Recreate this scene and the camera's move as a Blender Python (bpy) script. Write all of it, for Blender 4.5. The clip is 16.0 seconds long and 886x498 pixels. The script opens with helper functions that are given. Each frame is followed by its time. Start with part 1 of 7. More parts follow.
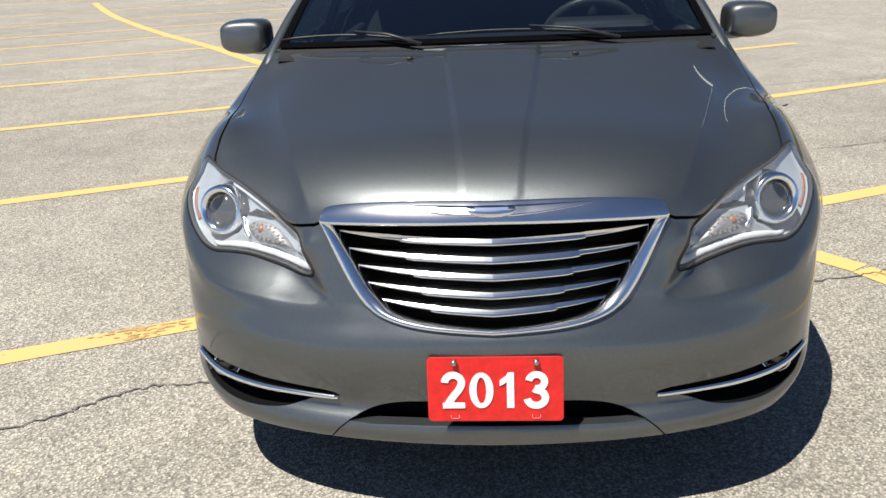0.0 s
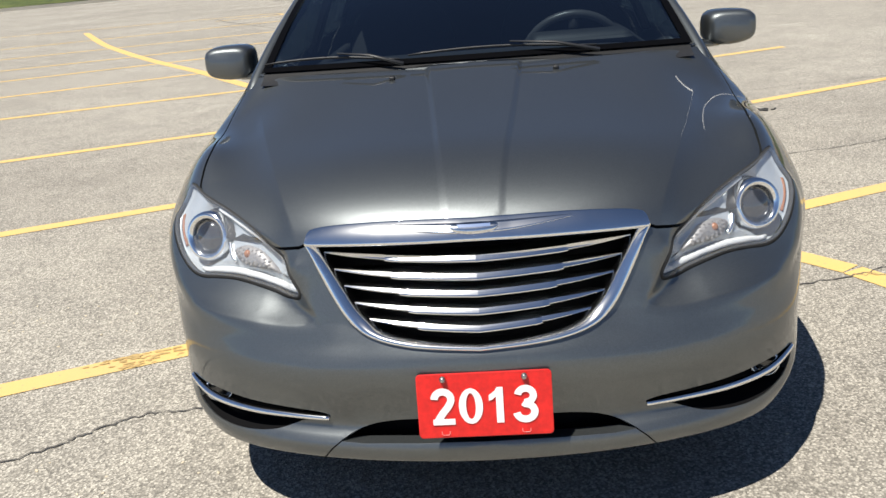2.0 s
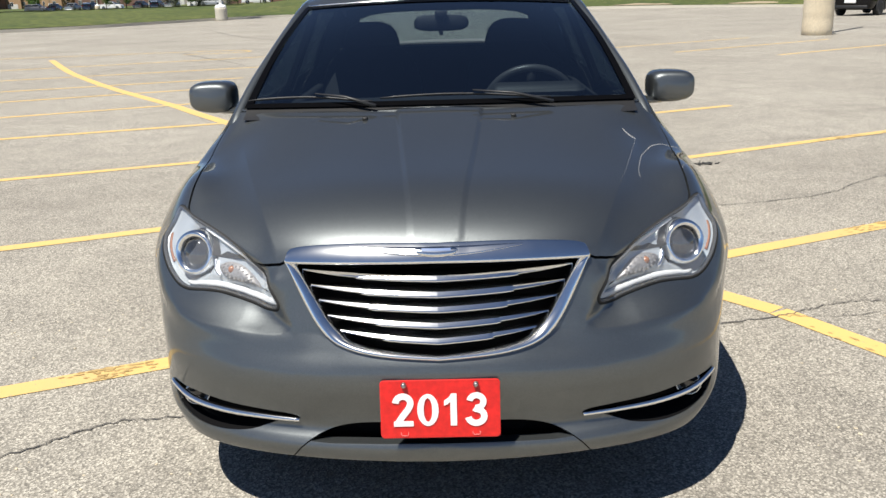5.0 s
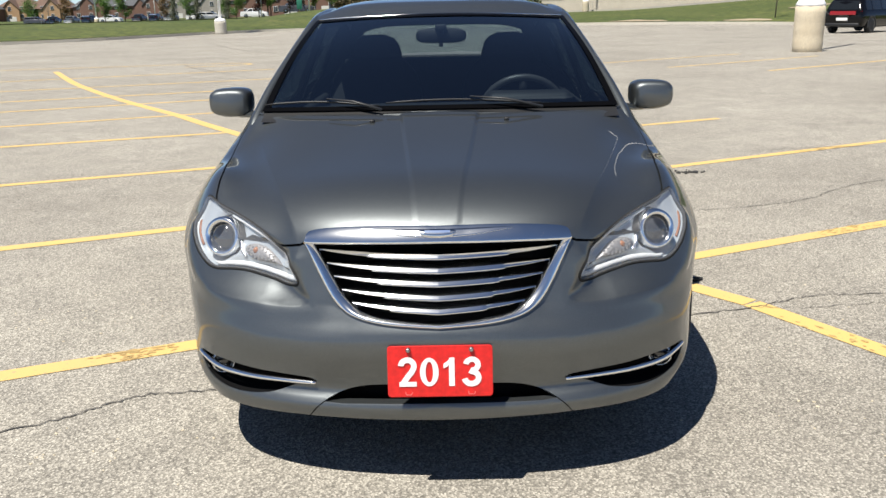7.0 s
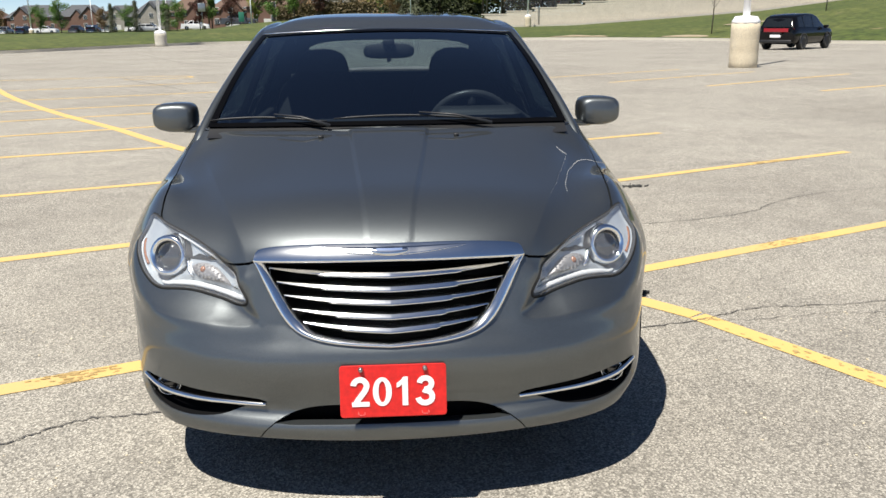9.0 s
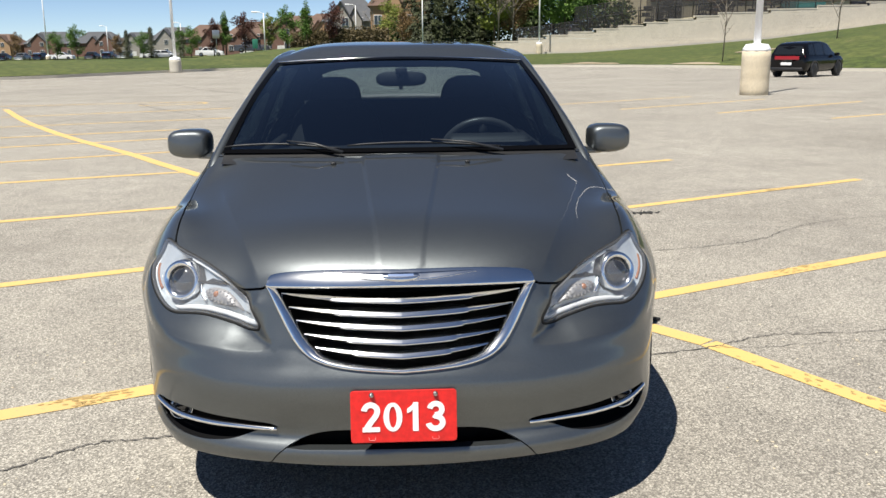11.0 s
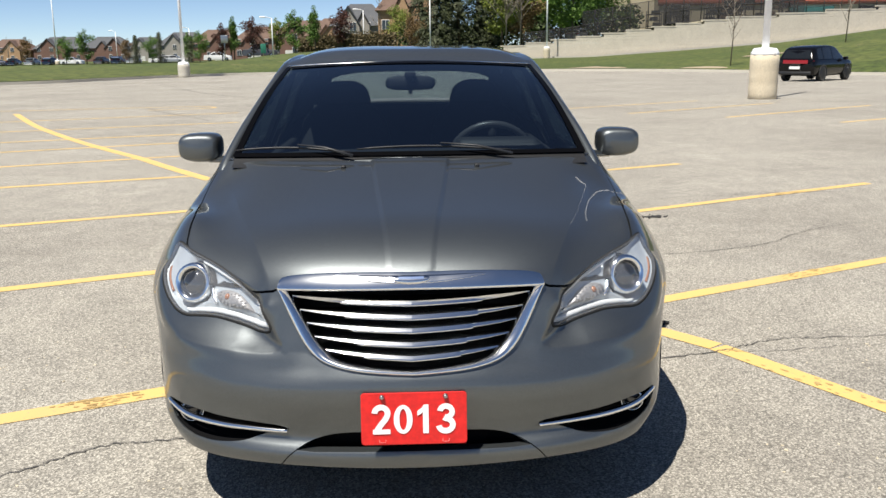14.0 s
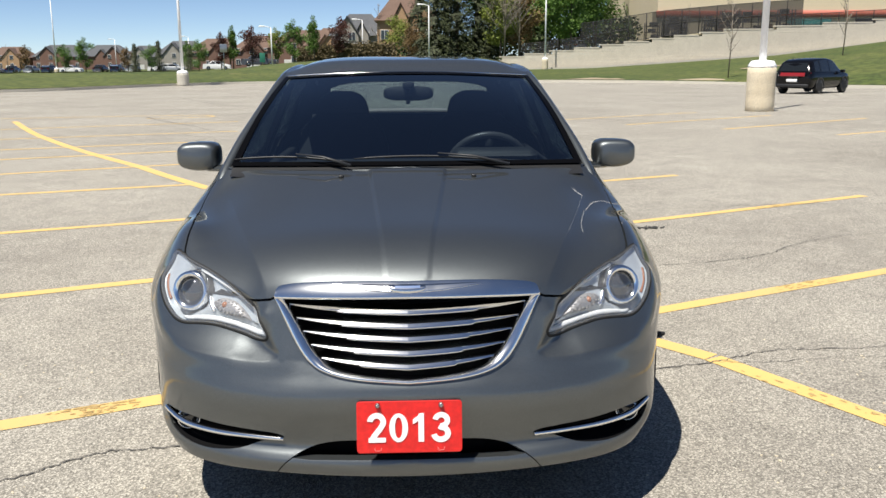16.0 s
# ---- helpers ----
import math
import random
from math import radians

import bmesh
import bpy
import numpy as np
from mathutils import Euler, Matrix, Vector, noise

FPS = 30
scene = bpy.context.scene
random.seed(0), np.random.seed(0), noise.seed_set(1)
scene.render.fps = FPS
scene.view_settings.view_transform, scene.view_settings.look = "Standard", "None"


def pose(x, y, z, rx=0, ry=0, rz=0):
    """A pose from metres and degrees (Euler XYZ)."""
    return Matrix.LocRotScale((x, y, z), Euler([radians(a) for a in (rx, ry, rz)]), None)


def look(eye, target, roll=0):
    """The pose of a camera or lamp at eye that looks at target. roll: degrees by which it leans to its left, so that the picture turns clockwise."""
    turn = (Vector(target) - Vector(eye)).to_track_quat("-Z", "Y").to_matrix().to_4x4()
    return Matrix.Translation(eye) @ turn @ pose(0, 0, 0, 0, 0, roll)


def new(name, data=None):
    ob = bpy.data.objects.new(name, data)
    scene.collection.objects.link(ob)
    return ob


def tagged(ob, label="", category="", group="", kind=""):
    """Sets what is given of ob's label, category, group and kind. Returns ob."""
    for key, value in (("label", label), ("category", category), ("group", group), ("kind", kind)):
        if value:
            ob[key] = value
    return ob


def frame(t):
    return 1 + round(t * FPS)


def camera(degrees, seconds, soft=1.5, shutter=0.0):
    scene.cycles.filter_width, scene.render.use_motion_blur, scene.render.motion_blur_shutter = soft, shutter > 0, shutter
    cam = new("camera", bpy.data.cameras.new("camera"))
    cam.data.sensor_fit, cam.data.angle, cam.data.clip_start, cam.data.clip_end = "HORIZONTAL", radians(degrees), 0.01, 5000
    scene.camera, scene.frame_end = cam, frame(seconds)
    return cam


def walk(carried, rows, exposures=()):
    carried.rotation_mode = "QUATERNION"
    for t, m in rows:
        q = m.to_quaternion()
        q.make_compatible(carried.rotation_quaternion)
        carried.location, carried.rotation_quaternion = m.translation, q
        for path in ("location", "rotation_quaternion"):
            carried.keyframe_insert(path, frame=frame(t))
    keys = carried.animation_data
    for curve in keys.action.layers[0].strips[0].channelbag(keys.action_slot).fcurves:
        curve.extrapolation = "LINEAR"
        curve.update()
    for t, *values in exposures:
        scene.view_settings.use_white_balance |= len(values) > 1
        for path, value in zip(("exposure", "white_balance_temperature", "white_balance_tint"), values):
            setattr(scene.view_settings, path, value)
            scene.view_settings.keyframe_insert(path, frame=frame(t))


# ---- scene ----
from mathutils.geometry import delaunay_2d_cdt

# ---------------------------------------------------------------- camera
cam = camera(53.36, 16.0)
ROWS = [
    # seconds, eye x, y, z, turn about x, y, z
    (0, 0.024, -1.749, 1.373, 69.73, 2.34, 3.31),
    (0.5, 0.048, -1.737, 1.385, 71.08, 3.49, 4.07),
    (1, 0.048, -1.738, 1.377, 70.13, 4.15, 0.76),
    (1.5, 0.058, -1.738, 1.383, 70.52, 3.79, 2.31),
    (2, 0.060, -1.759, 1.381, 70.67, 4.39, 2.57),
    (2.5, 0.066, -1.759, 1.396, 71.64, 4.37, 2.24),
    (3, 0.068, -1.765, 1.394, 72.23, 3.32, 1.46),
    (3.5, 0.064, -1.761, 1.401, 72.56, 2.50, 0.33),
    (4, 0.041, -1.777, 1.404, 73.29, 1.49, 0.46),
    (4.5, -0.005, -1.852, 1.409, 72.92, 0.99, -2.19),
    (5, 0.052, -2.022, 1.419, 73.31, 1.52, 0.51),
    (5.2, 0.081, -2.088, 1.416, 72.69, 0.71, 0.94),
    (7.3, 0.041, -2.351, 1.426, 74.93, 1.43, 0.01),
    (7.5, 0.040, -2.343, 1.431, 75.42, 1.73, -0.73),
    (8, 0.020, -2.337, 1.430, 75.78, 2.51, -1.49),
    (8.5, 0.021, -2.327, 1.426, 75.26, 0.76, -1.62),
    (9, 0.024, -2.324, 1.429, 75.03, 0.65, -3.20),
    (11.5, 0.021, -2.345, 1.436, 77.03, 0.53, -2.31),
    (12, 0.013, -2.340, 1.433, 77.11, 0.45, -2.18),
    (12.5, 0.014, -2.345, 1.430, 77.00, 0.47, -1.73),
    (13, 0.021, -2.349, 1.431, 76.78, 0.30, -1.93),
    (13.5, 0.019, -2.349, 1.430, 76.73, 0.43, -2.07),
    (14, 0.014, -2.352, 1.434, 76.98, 0.64, -1.98),
    (14.5, 0.015, -2.351, 1.431, 77.01, 0.65, -1.95),
    (15, 0.024, -2.355, 1.433, 77.09, 0.48, -2.24),
    (15.5, 0.024, -2.365, 1.433, 77.36, 0.51, -2.33),
    (16, 0.017, -2.370, 1.437, 77.62, 0.28, -2.06),
]
walk(cam, [(t, pose(*row)) for t, *row in ROWS], exposures=[(0, 0.8), (16, 0.8)])

# ---------------------------------------------------------------- light
SUN_FROM = Vector((-0.28, -0.38, 1.0)).normalized()
world = bpy.data.worlds.new("world")
scene.world = world
world.use_nodes = True
sky = world.node_tree.nodes.new("ShaderNodeTexSky")
sky.sky_type, sky.sun_disc = "NISHITA", False
sky.sun_elevation = math.asin(SUN_FROM.z)
sky.sun_rotation = math.atan2(SUN_FROM.x, SUN_FROM.y)
sky.altitude, sky.air_density, sky.dust_density, sky.ozone_density = 2600, 0.62, 0.08, 2.2
background = world.node_tree.nodes["Background"]
background.inputs["Strength"].default_value = 0.066
world.node_tree.links.new(sky.outputs[0], background.inputs["Color"])
sun = new("sun", bpy.data.lights.new("sun", "SUN"))
sun.data.energy, sun.data.angle, sun.data.color = 4.2, radians(0.53), (1.0, 0.955, 0.87)
sun.matrix_world = look(SUN_FROM * 30, (0, 0, 0))

# ---------------------------------------------------------------- materials
def material(name, color=(0.5, 0.5, 0.5), rough=0.5, metal=0.0, **more):
    m = bpy.data.materials.new(name)
    m.use_nodes = True
    b = m.node_tree.nodes["Principled BSDF"]
    b.inputs["Base Color"].default_value = (*color, 1)
    b.inputs["Roughness"].default_value = rough
    b.inputs["Metallic"].default_value = metal
    for key, value in more.items():
        b.inputs[key.replace("_", " ")].default_value = value
    return m


def node(m, kind, **inputs):
    n = m.node_tree.nodes.new(kind)
    for key, value in inputs.items():
        n.inputs[key.replace("_", " ")].default_value = value
    return n


def link(m, a, b):
    m.node_tree.links.new(a, b)


def shader(m):
    return m.node_tree.nodes["Principled BSDF"]


def place(m, scale=(1, 1, 1)):
    """World-size coordinates of the object, scaled."""
    c = node(m, "ShaderNodeTexCoord")
    s = node(m, "ShaderNodeMapping")
    s.inputs["Scale"].default_value = scale
    link(m, c.outputs["Object"], s.inputs["Vector"])
    return s.outputs[0]


def noise_of(m, at, scale, detail=4.0, rough=0.6):
    n = node(m, "ShaderNodeTexNoise", Scale=scale, Detail=detail, Roughness=rough)
    link(m, at, n.inputs["Vector"])
    return n.outputs[0]


def ramp(m, fac, *stops):
    r = m.node_tree.nodes.new("ShaderNodeValToRGB")
    while len(r.color_ramp.elements) < len(stops):
        r.color_ramp.elements.new(0.5)
    for e, (at, c) in zip(r.color_ramp.elements, stops):
        e.position, e.color = at, (*c, 1) if len(c) == 3 else c
    link(m, fac, r.inputs[0])
    return r.outputs[0]


def mix(m, fac, a, b, how="MIX"):
    x = m.node_tree.nodes.new("ShaderNodeMix")
    x.data_type, x.blend_type = "RGBA", how
    for value, k in ((fac, 0), (a, 6), (b, 7)):
        if hasattr(value, "links"):
            link(m, value, x.inputs[k])
        elif k:
            x.inputs[k].default_value = (*value, 1)
        else:
            x.inputs[k].default_value = value
    return x.outputs[2]


def bump(m, height, strength=0.3, distance=0.01):
    b = node(m, "ShaderNodeBump", Strength=strength, Distance=distance)
    link(m, height, b.inputs["Height"])
    link(m, b.outputs[0], shader(m).inputs["Normal"])
    return b


def mottled(name, dark, light, scale, rough=0.7, relief=0.0, fine=None, metal=0.0, distance=0.01):
    """A surface that varies between two colours at two scales, with relief."""
    m = material(name, light, rough, metal)
    at = place(m)
    big = noise_of(m, at, scale, 5)
    small = noise_of(m, at, fine or scale * 14, 3)
    c = mix(m, big, dark, light)
    v = ramp(m, small, (0.3, (0.72, 0.72, 0.72)), (0.7, (1, 1, 1)))
    link(m, mix(m, 1.0, c, v, "MULTIPLY"), shader(m).inputs["Base Color"])
    if relief:
        bump(m, small, relief, distance)
    return m


def car_paint(name, color, flake=0.3, metal=0.92):
    m = material(name, color, 0.46, metal, Coat_Weight=1.0, Coat_Roughness=0.025, Coat_IOR=1.5, Specular_Tint=(0.16, 0.19, 0.22, 1))
    at = place(m)
    f = noise_of(m, at, 900, 2)
    link(m, mix(m, ramp(m, f, (0.35, (0, 0, 0)), (0.7, (1, 1, 1))), tuple(c * (1 - flake) for c in color), tuple(c * (1 + flake) for c in color)),
         shader(m).inputs["Base Color"])
    dust = noise_of(m, at, 2.3, 6)
    link(m, ramp(m, dust, (0.3, (0.012, 0.012, 0.012)), (0.75, (0.035, 0.035, 0.035))), shader(m).inputs["Coat Roughness"])
    return m


def asphalt_material():
    m = material("asphalt", (0.2, 0.19, 0.17), 0.85)
    at = place(m)
    stones = node(m, "ShaderNodeTexVoronoi", Scale=150.0)
    link(m, at, stones.inputs["Vector"])
    grit = noise_of(m, at, 160, 3)
    patches = noise_of(m, at, 0.35, 6, 0.62)
    blotch = noise_of(m, at, 3.1, 5)
    stone_tone = ramp(m, stones.outputs["Color"], (0.05, (0.165, 0.154, 0.134)), (0.5, (0.36, 0.337, 0.295)), (0.95, (0.65, 0.613, 0.54)))
    gaps = ramp(m, stones.outputs["Distance"], (0.25, (1, 1, 1)), (0.8, (0.6, 0.6, 0.6)))
    c = mix(m, 1.0, stone_tone, gaps, "MULTIPLY")
    c = mix(m, 1.0, c, ramp(m, patches, (0.28, (0.80, 0.78, 0.76)), (0.7, (1.12, 1.11, 1.09))), "MULTIPLY")
    c = mix(m, 1.0, c, ramp(m, blotch, (0.25, (0.84, 0.84, 0.84)), (0.6, (1.06, 1.06, 1.05))), "MULTIPLY")
    link(m, c, shader(m).inputs["Base Color"])
    bump(m, mix(m, 0.4, stones.outputs["Distance"], grit), 0.55, 0.006)
    return m


def line_paint_material():
    m = material("yellow_line_paint", (0.8, 0.52, 0.06), 0.7)
    at = place(m)
    wear = noise_of(m, at, 38, 5, 0.7)
    stain = noise_of(m, at, 1.6, 5, 0.6)
    c = mix(m, ramp(m, stain, (0.45, (0, 0, 0)), (0.8, (1, 1, 1))), (0.67, 0.45, 0.155), (0.56, 0.40, 0.18))
    c = mix(m, ramp(m, wear, (0.60, (0, 0, 0)), (0.72, (1, 1, 1))), c, (0.26, 0.24, 0.2))
    link(m, c, shader(m).inputs["Base Color"])
    bump(m, wear, 0.4, 0.004)
    return m


def glass_material(name, tint, gloss_rough=0.0, mirror_like=0.045, grazing=0.9):
    """A pane: tinted see-through glass under a clear reflection."""
    m = bpy.data.materials.new(name)
    m.use_nodes = True
    t = m.node_tree
    t.nodes.remove(t.nodes["Principled BSDF"])
    clear = t.nodes.new("ShaderNodeBsdfTransparent")
    clear.inputs[0].default_value = (*tint, 1)
    gloss = t.nodes.new("ShaderNodeBsdfGlossy")
    gloss.inputs["Roughness"].default_value = gloss_rough
    facing = t.nodes.new("ShaderNodeLayerWeight")
    power = t.nodes.new("ShaderNodeMath")
    power.operation = "POWER"
    power.inputs[1].default_value = 3.6
    t.links.new(facing.outputs["Facing"], power.inputs[0])
    edge = t.nodes.new("ShaderNodeMath")
    edge.operation, edge.use_clamp = "MULTIPLY_ADD", True
    edge.inputs[1].default_value, edge.inputs[2].default_value = grazing, mirror_like
    t.links.new(power.outputs[0], edge.inputs[0])
    both = t.nodes.new("ShaderNodeMixShader")
    t.links.new(edge.outputs[0], both.inputs[0])
    t.links.new(clear.outputs[0], both.inputs[1])
    t.links.new(gloss.outputs[0], both.inputs[2])
    t.links.new(both.outputs[0], t.nodes["Material Output"].inputs[0])
    return m


def hazed_lens_material():
    """Clear lamp plastic with a faint milky haze in the sun."""
    m = glass_material("lamp_lens", (0.97, 0.98, 1.0))
    t = m.node_tree
    clear = t.nodes["Mix Shader"].inputs[1].links[0].from_node
    haze = t.nodes.new("ShaderNodeBsdfDiffuse")
    haze.inputs[0].default_value = (0.8, 0.82, 0.84, 1)
    both = t.nodes.new("ShaderNodeMixShader")
    both.inputs[0].default_value = 0.065
    t.links.new(clear.outputs[0], both.inputs[1])
    t.links.new(haze.outputs[0], both.inputs[2])
    t.links.new(both.outputs[0], t.nodes["Mix Shader"].inputs[1])
    return m


def chrome_material():
    """Polished chrome with a rougher lobe added to widen the sun's glint, in place of bloom."""
    m = material("chrome", (0.88, 0.88, 0.88), 0.10, 1.0)
    t = m.node_tree
    glint_lobe = t.nodes.new("ShaderNodeBsdfGlossy")
    glint_lobe.inputs["Color"].default_value, glint_lobe.inputs["Roughness"].default_value = (0.85, 0.85, 0.84, 1), 0.32
    both = t.nodes.new("ShaderNodeMixShader")
    link(m, ramp(m, noise_of(m, place(m), 9, 5), (0.3, (0.04, 0.04, 0.04)), (0.75, (0.12, 0.12, 0.12))), both.inputs[0])
    t.links.new(shader(m).outputs[0], both.inputs[1])
    t.links.new(glint_lobe.outputs[0], both.inputs[2])
    t.links.new(both.outputs[0], t.nodes["Material Output"].inputs[0])
    return m


def leaf_material(name, dark, light):
    m = material(name, light, 0.6, Specular_IOR_Level=0.3)
    info = node(m, "ShaderNodeNewGeometry")
    link(m, mix(m, info.outputs["Random Per Island"], dark, light), shader(m).inputs["Base Color"])
    return m


def grass_material():
    m = material("grass", (0.07, 0.11, 0.02), 0.9)
    at = place(m)
    big, small = noise_of(m, at, 0.12, 6), noise_of(m, at, 1.7, 6, 0.72)
    c = mix(m, ramp(m, big, (0.35, (0, 0, 0)), (0.7, (1, 1, 1))), (0.056, 0.080, 0.014), (0.100, 0.114, 0.028))
    c = mix(m, 1.0, c, ramp(m, small, (0.40, (0.50, 0.56, 0.46)), (0.60, (1.32, 1.28, 1.2))), "MULTIPLY")
    dry = noise_of(m, at, 0.6, 6, 0.65)
    c = mix(m, ramp(m, dry, (0.62, (0, 0, 0)), (0.74, (1, 1, 1))), c, (0.24, 0.2, 0.09))
    link(m, c, shader(m).inputs["Base Color"])
    bump(m, small, 0.6, 0.05)
    return m


PAINT = car_paint("grey_metallic_paint", (0.145, 0.157, 0.162))
CHROME = chrome_material()
SATIN = material("satin_chrome", (0.6, 0.62, 0.64), 0.22, 1.0)
BLACK = mottled("black_plastic", (0.012, 0.012, 0.013), (0.022, 0.022, 0.023), 6, 0.5)
GLOSSBLACK = material("gloss_black", (0.008, 0.008, 0.009), 0.12)
RUBBER = mottled("rubber", (0.012, 0.012, 0.012), (0.03, 0.03, 0.03), 9, 0.75)
LENS = hazed_lens_material()
WINDSHIELD = glass_material("tinted_windshield", (0.32, 0.41, 0.46), 0.0, 0.16)
SIDEGLASS = glass_material("tinted_side_glass", (0.05, 0.065, 0.075), 0.0, 0.02, 0.3)
# near black without gloss: shade inside gaps and openings put into the colour
VOID = material("void_shade", (0.004, 0.004, 0.0045), 0.9, Specular_IOR_Level=0.1)
CRACK = mottled("crack_dark", (0.08, 0.075, 0.068), (0.15, 0.14, 0.125), 25, 0.9)
REFLECTOR = material("lamp_reflector", (0.86, 0.87, 0.88), 0.16, 1.0)
BEZEL = material("pale_lamp_bezel", (0.40, 0.435, 0.465), 0.22, 0.2)
AMBER = material("amber_lens", (0.28, 0.12, 0.06), 0.2)
RED = mottled("red_plate_paint", (0.72, 0.018, 0.015), (0.74, 0.02, 0.016), 3, 0.35)
WHITE = material("white_print", (0.84, 0.84, 0.83), 0.4)
STEEL = mottled("zinc_screw", (0.4, 0.4, 0.38), (0.6, 0.6, 0.58), 60, 0.35, metal=1.0)
CLOTH = mottled("dark_seat_cloth", (0.012, 0.0125, 0.014), (0.022, 0.023, 0.025), 12, 0.9, 0.2)
DASH = mottled("dark_dashboard", (0.02, 0.021, 0.023), (0.032, 0.033, 0.035), 8, 0.6, 0.1)
MIRROR = material("mirror", (0.9, 0.9, 0.9), 0.01, 1.0)
ASPHALT = asphalt_material()
YELLOW = line_paint_material()
GRASS = grass_material()
CONCRETE = mottled("concrete", (0.60, 0.50, 0.35), (0.80, 0.71, 0.54), 2.2, 0.9, 0.3, 40)
KERB = mottled("kerb_concrete", (0.52, 0.48, 0.40), (0.68, 0.64, 0.55), 1.5, 0.9, 0.3, 30)
POLE = material("white_pole_paint", (0.93, 0.93, 0.93), 0.4)
TAR = mottled("tar", (0.02, 0.02, 0.02), (0.05, 0.048, 0.045), 30, 0.7, 0.4)

# ---------------------------------------------------------------- building helpers
def thing(name, label, category, at=None, group="", kind=""):
    ob = new(name)
    ob.empty_display_size = 0.2
    if at is not None:
        ob.matrix_basis = at
    return tagged(ob, label, category, group, kind)


def part(name, bm, mat, parent=None, label="", smooth=True, at=None):
    """One mesh object of a bmesh, under a thing or a part."""
    me = bpy.data.meshes.new(name)
    bm.normal_update()
    bm.to_mesh(me)
    bm.free()
    me.materials.append(mat)
    for p in me.polygons:
        p.use_smooth = smooth
    ob = new(name, me)
    if parent is not None:
        ob.parent = parent
    if at is not None:
        ob.matrix_basis = at
    if label:
        ob["label"] = label
    return ob


def alone(name, bm, mat, label, category, at=None, group="", kind="", smooth=False):
    return tagged(part(name, bm, mat, None, "", smooth, at), label, category, group, kind)


def box(bm, x0, x1, y0, y1, z0, z1, bevel=0.0, seg=2, m=None):
    made = bmesh.ops.create_cube(bm, size=1)["verts"]
    for v in made:
        v.co = Vector(((x0 + x1) / 2 + v.co.x * (x1 - x0), (y0 + y1) / 2 + v.co.y * (y1 - y0), (z0 + z1) / 2 + v.co.z * (z1 - z0)))
    if bevel:
        edges = {e for v in made for e in v.link_edges}
        made = bmesh.ops.bevel(bm, geom=list(edges), offset=bevel, segments=seg, profile=0.5, affect="EDGES")["verts"]
    if m is not None:
        for v in set(made):
            v.co = m @ v.co
    return bm


def loft(bm, rings, closed=True, caps=False):
    """Joins rings of points, each with as many points, with quads."""
    rows = [[bm.verts.new(p) for p in r] for r in rings]
    n = len(rows[0])
    for a, b in zip(rows, rows[1:]):
        for i in range(n if closed else n - 1):
            j = (i + 1) % n
            bm.faces.new((a[i], a[j], b[j], b[i]))
    if caps:
        bm.faces.new(rows[0][::-1])
        bm.faces.new(rows[-1])
    return rows


def sweep(bm, path, profile, up=(0, 0, 1), scale=None, caps=True, closed=False):
    """A profile of (side, up) points carried along a path of points."""
    path = [Vector(p) for p in path]
    rings, n = [], len(path)
    for i, p in enumerate(path):
        a, b = (path[i - 1], path[(i + 1) % n]) if closed else (path[max(i - 1, 0)], path[min(i + 1, n - 1)])
        t = (b - a).normalized()
        side = t.cross(Vector(up)).normalized()
        top = side.cross(t)
        k = scale[i] if scale else 1
        rings.append([p + side * (s * k) + top * (u * k) for s, u in profile])
    if closed:
        rings.append(rings[0])
    loft(bm, rings, True, caps and not closed)
    if closed:
        bmesh.ops.remove_doubles(bm, verts=bm.verts[:], dist=1e-6)
    return bm


def circle(r, n=10, r2=None):
    return [(r * math.cos(2 * math.pi * i / n), (r2 or r) * math.sin(2 * math.pi * i / n)) for i in range(n)]


def turned(bm, profile, n=24, m=None):
    """A profile of (radius, height) points turned round the z axis."""
    rings = [[Vector((r * math.cos(2 * math.pi * i / n), r * math.sin(2 * math.pi * i / n), h)) for i in range(n)] for r, h in profile]
    if m is not None:
        rings = [[m @ p for p in r] for r in rings]
    loft(bm, rings, True, True)
    return bm


def smooth_line(points, per=6, closed=False):
    """A Catmull-Rom line through points."""
    p = [np.array(q, float) for q in points]
    n, out = len(p), []
    for i in range(n if closed else n - 1):
        if closed:
            a, b, c, d = p[i - 1], p[i], p[(i + 1) % n], p[(i + 2) % n]
        else:
            a, b, c, d = p[max(i - 1, 0)], p[i], p[i + 1], p[min(i + 2, n - 1)]
        for k in range(per):
            t = k / per
            out.append(0.5 * (2 * b + (c - a) * t + (2 * a - 5 * b + 4 * c - d) * t * t + (3 * b - a - 3 * c + d) * t ** 3))
    if not closed:
        out.append(p[-1])
    return np.array(out)


def step(a, b, x):
    t = np.clip((x - a) / (b - a), 0, 1)
    return t * t * (3 - 2 * t)


def inside(poly, q):
    """Which of the points q lie in the polygon."""
    x, y = q[:, 0], q[:, 1]
    hit = np.zeros(len(q), bool)
    for (x0, y0), (x1, y1) in zip(poly, np.roll(poly, -1, 0)):
        with np.errstate(divide="ignore", invalid="ignore"):
            hit ^= ((y0 > y) != (y1 > y)) & (x < (x1 - x0) * (y - y0) / (y1 - y0) + x0)
    return hit


def far_from(poly, q, closed=True):
    """Distance of the points q to the polygon's outline."""
    best = np.full(len(q), 9.0)
    for a, b in zip(poly if closed else poly[:-1], np.roll(poly, -1, 0)):
        d = b - a
        t = np.clip(((q - a) @ d) / max(d @ d, 1e-12), 0, 1)
        best = np.minimum(best, np.hypot(*(q - a - t[:, None] * d).T))
    return best


